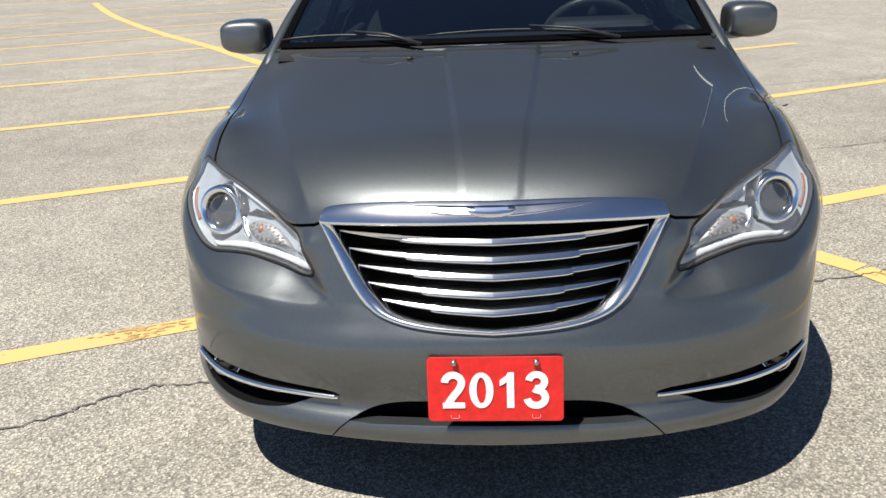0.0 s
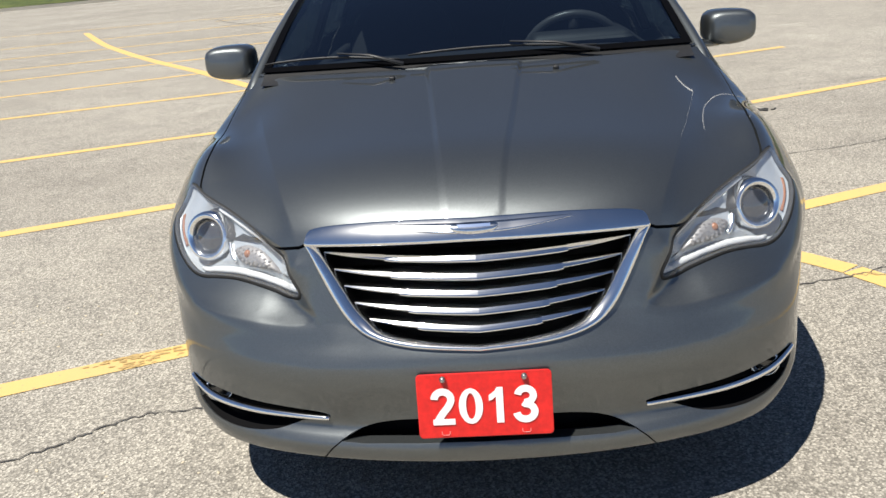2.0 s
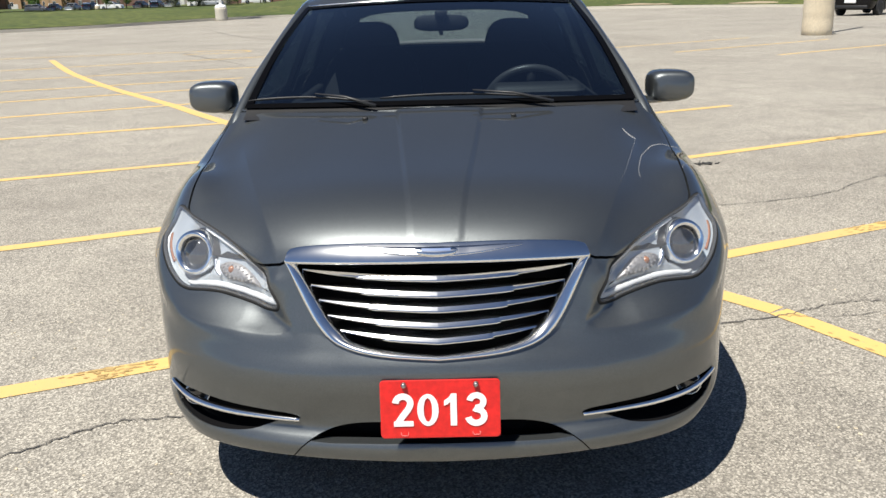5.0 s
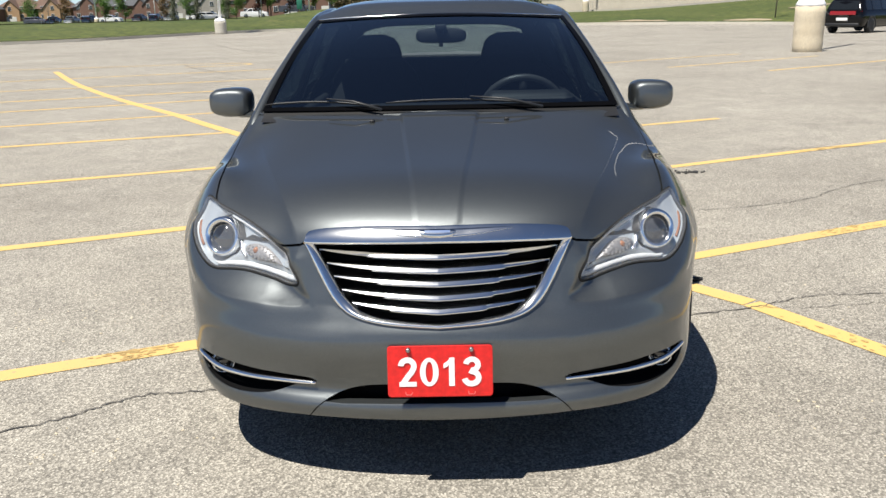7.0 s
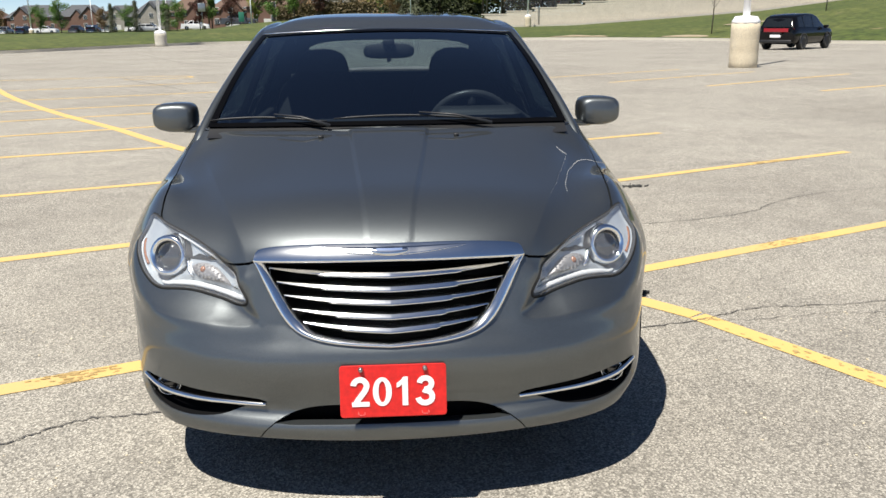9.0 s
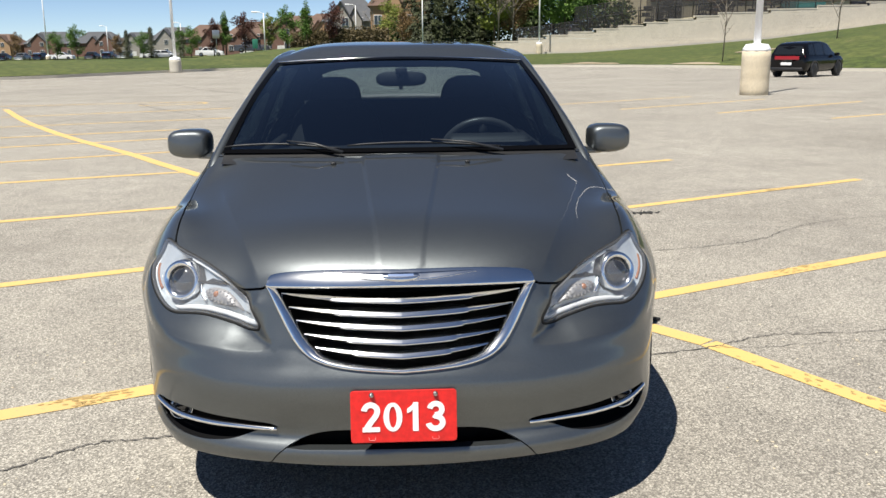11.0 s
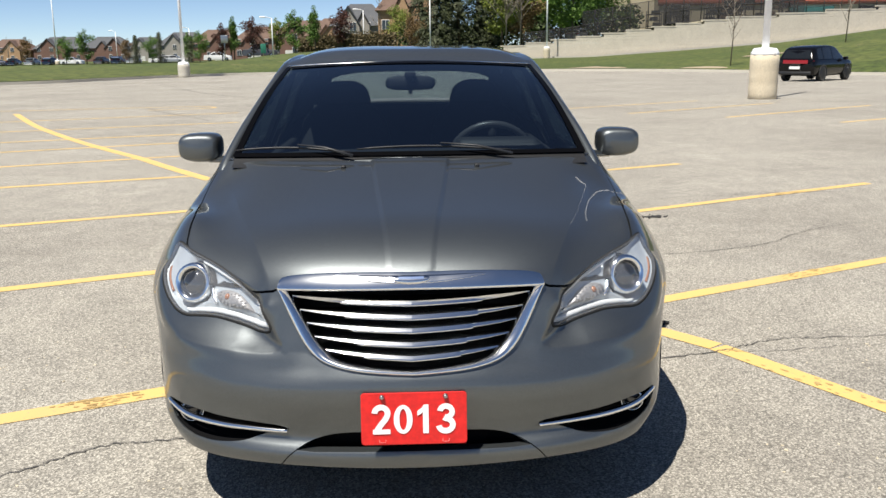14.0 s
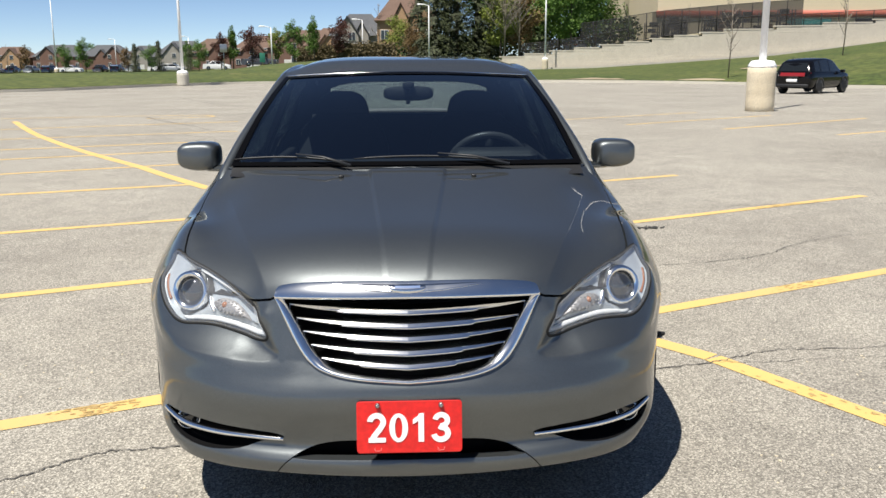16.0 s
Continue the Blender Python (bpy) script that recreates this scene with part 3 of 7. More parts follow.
# ---------------------------------------------------------------- headlamps
def headlamp(side):
    edge = at_body(LAMP, .0)
    norm = normals_of(body, LAMP[:, 0], LAMP[:, 1])
    centre = edge.mean(0)
    # where the projector sits: two centimetres under the lens
    for y in np.linspace(.30, .42, 40):
        spot = np.array((.676 * (1 + (y - .325) / 2.7), y, .722 - .27 * (y - .325)))
        at = on_body(spot)
        if (spot - at_body(at)[0]) @ normals_of(body, at[:, 0], at[:, 1])[0] < -.014:
            break
    mid = LAMP.mean(0)
    bm = bmesh.new()
    rings = []
    for k, low in ((1, .005), (.975, .012), (.9, .014), (.8, .015), (.7, .016), (.6, .016), (.5, .016), (.4, .016), (.3, .016), (.2, .016), (.1, .016)):
        uv = mid + (LAMP - mid) * k
        hollow = low + (.075 * np.exp(-(np.hypot(*(uv - at[0]).T) / .088) ** 6) if k < .97 else 0)
        rings.append(mirrored(body(uv[:, 0], uv[:, 1]) - normals_of(body, uv[:, 0], uv[:, 1]) * np.reshape(hollow * np.ones(len(uv)), (-1, 1)), side))
    rows = loft(bm, rings, True)
    bm.faces.new(rows[-1])
    bmesh.ops.recalc_face_normals(bm, faces=bm.faces)
    lamp = part("headlamp", bm, BEZEL, CAR, "clear projector headlamp with pale bezel")
    # rubber gasket round the lens
    bm = bmesh.new()
    out, ins = at_body(moved(LAMP, .0066), -.002), at_body(moved(LAMP, -.006), .001)
    loft(bm, [mirrored(at_body(moved(LAMP, .0066), -.012), side), mirrored(out, side), mirrored(edge + norm * .0025, side), mirrored(ins, side), mirrored(at_body(moved(LAMP, -.005), -.01), side)])
    bmesh.ops.recalc_face_normals(bm, faces=bm.faces)
    part("gasket", bm, RUBBER, lamp, "black rubber gasket")
    lens = panel("lens", IN["lamp"], LENS, lamp, (side,), 0, .002, "clear polycarbonate lens")
    lens.visible_shadow = False
    # projector
    m = Matrix.Translation((spot[0] * side, spot[1], spot[2])) @ Matrix.Rotation(radians(18 * side), 4, "Z") @ Matrix.Rotation(radians(90 - 14), 4, "X")
    bm = bmesh.new()
    turned(bm, [(.04, -.02), (.0425, .004), (.046, .012), (.056, .016), (.061, .010), (.064, -.004), (.064, -.045), (.03, -.05)], 40, m)
    ring = part("projector_ring", bm, CHROME, lamp, "chrome projector ring")
    bm = bmesh.new()
    turned(bm, [(.0445, -.010)] + [(.0445 * math.cos(a), -.010 + .026 * math.sin(a)) for a in np.linspace(.15, 1.45, 7)], 32, m)
    part("projector_lens", bm, GLOSSBLACK_LENS, lamp, "dark glass projector lens")
    # pale light guide that follows the lens edge from the top round the tip to the bottom
    bm = bmesh.new()
    edge_in = moved(LAMP, -.0135)[5:47]
    n = len(edge_in)
    wide = [.6 + .4 * min(1, i / 5, (n - 1 - i) / 5) for i in range(n)]
    sweep(bm, mirrored(at_body(edge_in, -.0095), side), [(.0085, -.006), (.0075, .003), (.003, .0055), (-.003, .0055), (-.0075, .003), (-.0085, -.006)], (0, -1, .3), wide)
    bmesh.ops.recalc_face_normals(bm, faces=bm.faces)
    part("light_guide", bm, BEZEL_WHITE, lamp, "frosted white light guide")
    # turn signal chamber with vertical and cross ribs
    shape = smooth_line([(.606, .22, .719), (.575, .205, .741), (.54, .18, .738), (.511, .155, .72), (.478, .13, .683), (.52, .148, .680), (.575, .183, .688)], 4, True)
    uv = on_body(shape)
    bm = bmesh.new()
    c = uv.mean(0)
    rim, mid, deepest = at_body(uv, -.016), at_body(c + (uv - c) * .94, -.010), at_body(c + (uv - c) * .3, -.008)
    rows = loft(bm, [mirrored(rim, side), mirrored(mid, side), mirrored(deepest, side)])
    bm.faces.new(rows[-1])
    bmesh.ops.recalc_face_normals(bm, faces=bm.faces)
    chamber = part("turn_signal", bm, FACET, lamp, "faceted turn signal reflector")
    bm = bmesh.new()
    for i in range(9):
        x = .50 + .012 * i
        for k in range(7):
            z = .672 + .0105 * k + (i % 2) * .004
            q = on_body([(x, .16 + (x - .5) * .6, z)])
            if inside(c + (uv - c) * .86, q)[0]:
                p = at_body(q, -.010)[0]
                bmesh.ops.create_icosphere(bm, subdivisions=1, radius=.0056, matrix=Matrix.Translation((p[0] * side, p[1], p[2])) @ Matrix.Diagonal((1, .25, .8, 1)))
    part("reflector_facets", bm, FACET, lamp, smooth=False)
    bm = bmesh.new()
    p = at_body(on_body([(.56, .2, .713)]), -.014)[0]
    bmesh.ops.create_uvsphere(bm, u_segments=14, v_segments=8, radius=.011, matrix=Matrix.Translation((p[0] * side, p[1], p[2])))
    part("turn_bulb", bm, AMBER, lamp, "amber bulb")
    # bright finger between the chamber and the projector
    bm = bmesh.new()
    line = mirrored(at_body(on_body(smooth_line([(.622, .235, .74), (.615, .222, .715), (.600, .205, .69)], 4)), -.014), side)
    sweep(bm, line, circle(.006, 8), (0, -1, 0))
    part("inner_rib", bm, CHROME, lamp)
    # amber side reflector at the outer corner
    bm = bmesh.new()
    line = mirrored(at_body(on_body(smooth_line([(.762, .36, .69), (.777, .40, .72), (.778, .44, .755)], 4)), -.014), side)
    sweep(bm, line, [(.005, 0), (0, .004), (-.005, 0), (0, -.004)], (0, -1, .2))
    part("side_reflector", bm, AMBER, lamp, "amber side reflector")
    return lamp


FACET = mottled("smoky_facets", (0.25, 0.24, 0.24), (0.42, 0.41, 0.41), 60, 0.5, metal=0.4)
GLOSSBLACK_LENS = material("dark_projector_glass", (0.025, 0.027, 0.031), 0.08, 0.0, Coat_Weight=1.0)
BEZEL_WHITE = material("frosted_white", (0.62, 0.64, 0.65), 0.3)
headlamp(1)
headlamp(-1)


# ---------------------------------------------------------------- grille
def grille():
    # chrome surround, a U from corner to corner
    bm = bmesh.new()
    n = 40
    t = np.linspace(0, 1, n)
    pick = lambda uv: np.stack([np.interp(t, np.linspace(0, 1, len(uv)), uv[:, k]) for k in (0, 1)], 1)
    a, b = pick(GRILLE), pick(GRILLE_IN)
    lines = [at_body(a, -.004), at_body(a, .006), at_body(a * .82 + b * .18, .0115), at_body(a * .5 + b * .5, .0085), at_body(a * .15 + b * .85, .002), at_body(b, -.006),
             at_body(b, -.03) + np.array((0, .0, .0))]
    loft(bm, [both_ways(q) for q in lines], False)
    bmesh.ops.recalc_face_normals(bm, faces=bm.faces)
    frame_ob = part("grille", bm, CHROME, CAR, "chrome grille surround")
    # radiator void: the shade inside is put into the near-black colour
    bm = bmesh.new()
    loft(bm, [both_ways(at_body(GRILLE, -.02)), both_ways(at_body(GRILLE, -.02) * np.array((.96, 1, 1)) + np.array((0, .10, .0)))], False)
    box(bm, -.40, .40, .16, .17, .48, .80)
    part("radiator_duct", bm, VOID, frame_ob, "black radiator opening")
    # five blades, each pointed in the middle, stepped and tapering to the sides
    for k, (z, z_end, x_end, x_step) in enumerate(((.716, .739, .352, .200), (.677, .702, .336, .188), (.640, .666, .316, .172), (.601, .629, .294, .154), (.563, .594, .268, .136))):
        def place_at(x, back):
            f = abs(x) / x_end
            zz = z + .0125 * (1 - f) + (z_end - z) * (f * .75 + .25 * f * f) - .003
            return x, .22 * (zz - .53) + .33 * x * x + .035 * abs(x) + back, zz
        blade = [(.0125, -.0115), (.0150, -.0095), (.0150, -.0070), (.0125, -.0035), (.0085, .0010), (.0045, .0048), (-.010, .0100), (-.030, .0155), (-.030, -.010)]
        bm = bmesh.new()
        xs = np.linspace(-x_step, x_step, 23)
        sweep(bm, [place_at(x, .008) for x in xs], blade, (0, 0, 1), [(.9 - .08 * abs(x) / x_end) * (1 if abs(x) < x_step - .012 else .9) for x in xs])
        bmesh.ops.recalc_face_normals(bm, faces=bm.faces)
        part("grille_blade", bm, BLADE, frame_ob, "bright chrome grille blade", smooth=False)
        for side in (1, -1):
            bm = bmesh.new()
            xs = np.linspace(x_step - .006, x_end, 14)
            size = [.72 * (1 - .88 * max(0, (x - x_step) / (x_end - x_step)) ** 1.6) for x in xs]
            sweep(bm, [place_at(x * side, .013) for x in xs], [(s * side, u * .9) for s, u in blade], (0, 0, 1), size)
            bmesh.ops.recalc_face_normals(bm, faces=bm.faces)
            part("blade_end", bm, BLADE, frame_ob, "tapering chrome blade end", smooth=False)
    # chrome bar on the bonnet's edge
    bm = bmesh.new()
    t = np.linspace(0, 1, 32)
    pick = lambda uv: np.stack([np.interp(t, np.linspace(0, 1, len(uv)), uv[:, k]) for k in (0, 1)], 1)
    a, b = pick(BAR_LOW), pick(BAR_TOP)
    close = np.clip((t - .93) / .07, 0, 1)[:, None] ** 2
    mid = (a + b) / 2
    a, b = a + (mid - a) * close * .30, b + (mid - b) * close * .38
    low, high = at_body(a, 0), at_body(b, 0)
    low, high = low + np.array((0, -.017, 0)), high + np.array((0, -.003, .003))
    across = [low * (1 - f) + high * f + np.array((0, -.0120, .0100)) * f * (1 - f) for f in (0, .12, .26, .4, .55, .7, .84, .94, 1)]
    lines = [at_body(a, -.015), low + np.array((0, .004, -.003)), *across, high + np.array((0, .006, -.001)), at_body(b, -.004)]
    loft(bm, [both_ways(q) for q in lines], False)
    tip = [q[-1] for q in lines]
    for side in (1, -1):
        bm.faces.new([bm.verts.new((q[0] * side, q[1], q[2])) for q in tip])
    bmesh.ops.recalc_face_normals(bm, faces=bm.faces)
    bar = part("nose_bar", bm, CHROME, CAR, "chrome bar on the bonnet edge")
    # winged badge: two raised blades and a centre plaque
    even = np.linspace(0, 1, 60)
    spread = lambda uv: at_body(np.stack([np.interp(even, np.linspace(0, 1, len(uv)), uv[:, k]) for k in (0, 1)], 1))
    low_edge, high_edge = spread(BAR_LOW), spread(BAR_TOP)

    def bar_at(x, f, lift):
        i = np.interp(abs(x), low_edge[:, 0], even)
        lo, hi = (np.array([np.interp(i, even, q[:, k]) for k in range(3)]) for q in (low_edge, high_edge))
        p = lo * (1 - f) + hi * f + np.array((0, -.017 * (1 - f) - .003 * f - .012 * f * (1 - f) - lift * .75, .003 * f + .010 * f * (1 - f) + lift * .65))
        return Vector((p[0] * (1 if x >= 0 else -1), p[1], p[2]))
    for side in (1, -1):
        bm = bmesh.new()
        xs = np.linspace(.035, .215, 16)
        rings = []
        for x in xs:
            f = (x - .035) / .18
            top, low = .82 - .06 * (1 - f), .30 + .44 * f ** 1.5
            rings.append([bar_at(x * side, low, -.002), bar_at(x * side, low, .0014), bar_at(x * side, low * .8 + top * .2, .0007), bar_at(x * side, low * .3 + top * .7, .0007), bar_at(x * side, top, .0018), bar_at(x * side, top, -.002)])
        loft(bm, rings, False)
        bmesh.ops.recalc_face_normals(bm, faces=bm.faces)
        part("badge_wing", bm, BADGE, bar, "raised metal wing of the badge")
    bm = bmesh.new()
    rings = []
    for x in np.linspace(-.052, .052, 14):
        f = abs(x) / .052
        round_off = math.sqrt(max(0, 1 - f * f))
        low, top = .52 - .26 * round_off, .64 + .14 * round_off
        rings.append([bar_at(x, low, -.002), bar_at(x, low, .0022), bar_at(x, (low + top) / 2, .0034), bar_at(x, top, .0022), bar_at(x, top, -.002)])
    loft(bm, rings, False)
    bmesh.ops.recalc_face_normals(bm, faces=bm.faces)
    part("badge_centre", bm, BADGE, bar)
    bm = bmesh.new()
    loft(bm, [[bar_at(x, .52, .0040), bar_at(x, .66, .0040)] for x in np.linspace(-.036, .036, 10)], False)
    part("badge_strip", bm, BLUE, bar, "blue enamel strip on the badge")
    return frame_ob


BLADE = material("blade_chrome", (0.86, 0.87, 0.88), 0.13, 1.0)
BADGE = material("badge_chrome", (0.80, 0.80, 0.80), 0.18, 1.0)
BLUE = material("blue_enamel", (0.10, 0.16, 0.32), 0.25)
grille()


# ---------------------------------------------------------------- lower openings, strips, fog lamps
def lower_front():
    for side in (1, -1):
        bm = bmesh.new()
        uv = on_body(smooth_line([(.768, .265, .366), (.735, .225, .362), (.70, .19, .356), (.658, .152, .353), (.561, .093, .354), (.472, .056, .356), (.365, .027, .3555)], 6))
        line = mirrored(at_body(uv, .002), side)
        n = len(line)
        sweep(bm, line, [(.008, -.006), (.010, 0), (.006, .0065), (-.004, .0075), (-.008, 0), (-.006, -.006)], (0, -.3, 1), [.75 + .4 * math.sin(math.pi * i / (n - 1)) for i in range(n)])
        bmesh.ops.recalc_face_normals(bm, faces=bm.faces)
        part("chrome_strip", bm, CHROME, CAR, "chrome strip across the fog lamp opening")
        bm = bmesh.new()
        edge = at_body(FOG, -.004)
        c = edge.mean(0)
        rows = loft(bm, [mirrored(edge, side), mirrored(c + (edge - c) * .97 + np.array((0, .06, .0)), side), mirrored(c + (edge - c) * .5 + np.array((0, .075, 0)), side)])
        bm.faces.new(rows[-1])
        bmesh.ops.recalc_face_normals(bm, faces=bm.faces)
        # the recess's deep shade is in its near-black colour
        pocket = part("fog_lamp_pocket", bm, VOID, CAR, "black plastic fog lamp recess")
        m = Matrix.Translation((.690 * side, .243, .333)) @ Matrix.Rotation(radians(90), 4, "X") @ Matrix.Rotation(radians(-12 * side), 4, "Y")
        bm = bmesh.new()
        turned(bm, [(.036, -.02), (.036, .004), (.033, .007), (.030, .003), (.029, -.012)], 28, m)
        fog = part("fog_lamp", bm, SATIN, pocket, "small round fog lamp")
        bm = bmesh.new()
        turned(bm, [(.0295, -.012), (.0295, -.002), (.02, .004), (.008, .006)], 28, m)
        part("fog_lens", bm, GLOSSBLACK_LENS, fog)
    bm = bmesh.new()
    edge = at_body(INTAKE_HOLE, -.004)
    line = both_ways(edge[:len(INTAKE)]) 
    lower = both_ways(at_body(on_body([(0, .003, .289), (.16, .004, .290), (.29, .015, .289), (.346, .025, .292)]), -.004))
    push = Vector((0, .08, 0))
    loft(bm, [line, [p + push for p in line]], False)
    box(bm, -.36, .36, .085, .095, .27, .37)
    # near-black colour paints in the intake's inner shade
    part("lower_intake", bm, VOID, CAR, "black lower air intake")
    bm = bmesh.new()
    loft(bm, [[p + Vector((0, -.004, -.008)) for p in lower], [p + Vector((0, -.004, .001)) for p in lower], [p + Vector((0, .03, .003)) for p in lower], [p + Vector((0, .055, -.02)) for p in lower]], False)
    bmesh.ops.recalc_face_normals(bm, faces=bm.faces)
    part("lower_lip", bm, PAINT, CAR, "sunlit ledge under the air intake", smooth=False)


lower_front()


# ---------------------------------------------------------------- show plate
def stroke(bm, points, half, lift=0.0):
    """A flat stroke of constant width along a line, in a unit square standing on its edge."""
    p = np.array(points, float) * (.0565, .0850)
    d = np.gradient(p, axis=0)
    n = np.stack([-d[:, 1], d[:, 0]], 1) / np.hypot(*d.T)[:, None] * half
    rows = [[Vector((q[0] / .0565, y, q[1] / .0850)) for q, y in ((a, lift), (b, lift), (b, lift - .0005), (a, lift - .0005))] for a, b in zip(p + n, p - n)]
    loft(bm, rows, True, True)


def digit(bm, mark):
    """A bold upright digit without serifs, in a unit square."""
    arc = lambda cx, cy, rx, ry, a0, a1, k: [(cx + rx * math.cos(radians(a)), cy + ry * math.sin(radians(a))) for a in np.linspace(a0, a1, k)]
    if mark == "0":
        ring = [arc(.5, .5, rx, ry, 0, 360, 41)[:-1] for rx, ry in ((.48, .5), (.19, .365))]
        square = lambda q: [(.5 + (x - .5) * (1 + .03 * abs(y - .5)), y) for x, y in q]
        outer, inner = (square(q) for q in ring)
        rows = [[Vector((x, y, z)) for x, z in q] for q, y in ((outer, 0), (outer, .0005), (inner, .0005), (inner, 0))]
        loft(bm, rows + [rows[0]], True)
        bmesh.ops.remove_doubles(bm, verts=bm.verts[:], dist=1e-6)
    elif mark == "1":
        out = [(.40, 0), (.69, 0), (.69, 1), (.45, 1), (.36, .90), (.12, .78), (.12, .62), (.27, .665), (.40, .735)]
        loft(bm, [[Vector((x, y, z)) for x, z in out] for y in (0, .0005)], True, True)
    elif mark == "2":
        stroke(bm, arc(.49, .715, .335, .215, 178, -18, 20) + [(.765, .585), (.68, .49), (.50, .345), (.34, .20), (.25, .09), (.235, .0)], .0083)
        box(bm, .06, .95, .0004, .0009, .0, .165)
    elif mark == "3":
        stroke(bm, arc(.47, .735, .31, .195, 172, -65, 18) + arc(.44, .68, .3, .14, -70, -95, 3), .0080)
        stroke(bm, [(.36, .545)] + arc(.45, .285, .36, .215, 88, -172, 22), .0083, .0006)


def show_plate():
    m = Matrix.Translation((.001, -.0475, .4145)) @ Matrix.Rotation(radians(-7), 4, "X")
    bm = bmesh.new()
    w, h, r = .1485, .0745, .010
    ring = []
    for cx, cz, a0 in ((w - r, h - r, 0), (-w + r, h - r, 90), (-w + r, -h + r, 180), (w - r, -h + r, 270)):
        ring += [(cx + r * math.cos(radians(a0 + k * 18)), cz + r * math.sin(radians(a0 + k * 18))) for k in range(6)]
    bow = lambda x, z: .004 * (x / w) ** 2 * (1 if z > 0 else .3)
    fr = [bm.verts.new((x * .985, -.0022 + bow(x, z), z * .972)) for x, z in ring]
    rim = [bm.verts.new((x, -.0012 + bow(x, z), z)) for x, z in ring]
    bk = [bm.verts.new((x, .0008 + bow(x, z), z)) for x, z in ring]
    bm.faces.new(fr[::-1])
    for a, b in ((fr, rim), (rim, bk)):
        for i in range(len(a)):
            j = (i + 1) % len(a)
            bm.faces.new((a[i], a[j], b[j], b[i]))
    bm.faces.new(bk)
    bmesh.ops.recalc_face_normals(bm, faces=bm.faces)
    plate = part("show_plate", bm, RED, CAR, "red show plate with white year", smooth=False, at=m)
    for k, mark in enumerate("2013"):
        bm = bmesh.new()
        digit(bm, mark)
        for v in bm.verts:
            v.co = Vector(((v.co.x - .5) * .0550 + (k - 1.5) * .0610, -.0027 - v.co.y, (v.co.z - .5) * .0828 - .001))
        bmesh.ops.recalc_face_normals(bm, faces=bm.faces)
        part("digit", bm, WHITE, plate, "white bold digit of the year", smooth=False)
    for x in (-.089, .089):
        bm = bmesh.new()
        turned(bm, [(.0075, 0), (.0075, .002), (.0055, .004), (.0055, .007), (.003, .008)], 12, Matrix.Translation((x, -.003, .0635)) @ Matrix.Rotation(radians(90), 4, "X"))
        part("screw", bm, STEEL, plate, "zinc screw")
        bm = bmesh.new()
        slot = [(-.009, .004), (-.009, -.002), (-.006, -.0045), (.006, -.0045), (.009, -.002), (.009, .004)]
        sweep(bm, [(x + a, -.0028, -.0625 + b) for a, b in slot], circle(.0006, 6), (0, 1, 0))
        part("slot_edge", bm, PALE_RED, plate)
    # bracket behind the upper edge
    bm = bmesh.new()
    box(bm, -.11, .11, .002, .016, .03, .073, .004, 2)
    part("plate_bracket", bm, BLACK, plate, "black bracket")


PALE_RED = material("pale_red_edge", (0.85, 0.35, 0.32), 0.4)
show_plate()


# ---------------------------------------------------------------- windscreen, cabin and the rest of the sedan
def screen_point(s, t):
    """Windscreen: s from -1 to 1 across, t from 0 at the cowl to 1 at the roof."""
    half = .708 - .118 * t
    y = 1.20 + .85 * t - .075 * (1 - s * s) - .02 * math.sin(math.pi * t)
    z = 1.004 + .333 * t + (.006 + .018 * t) * (1 - s * s) + .028 * math.sin(math.pi * t)
    return Vector((half * s, y, z))


def roof_point(s, t):
    """Roof: s across, t from the windscreen's top to the rear window's top."""
    half = .60 - .045 * t * t
    y = (2.05 - .075 * (1 - s * s)) * (1 - t) + (3.48 + .05 * (1 - s * s)) * t
    crown = 1.342 + .072 * math.sin(math.pi * min(1, t * .62 + .14)) ** 1.2 - .045 * t * t
    front = 1.337 + .018 * (1 - s * s)
    k = min(1, t / .12)
    z = front * (1 - k) + (crown + .032 * (1 - s ** 4)) * k if t < .12 else crown + .032 * (1 - s ** 4) - .03 * s ** 8
    return Vector((half * s, y, z))


def grid_mesh(f, ns, nt, thick=0.0):
    bm = bmesh.new()
    loft(bm, [[f(-1 + 2 * i / ns, j / nt) for i in range(ns + 1)] for j in range(nt + 1)], False)
    bmesh.ops.recalc_face_normals(bm, faces=bm.faces)
    return bm


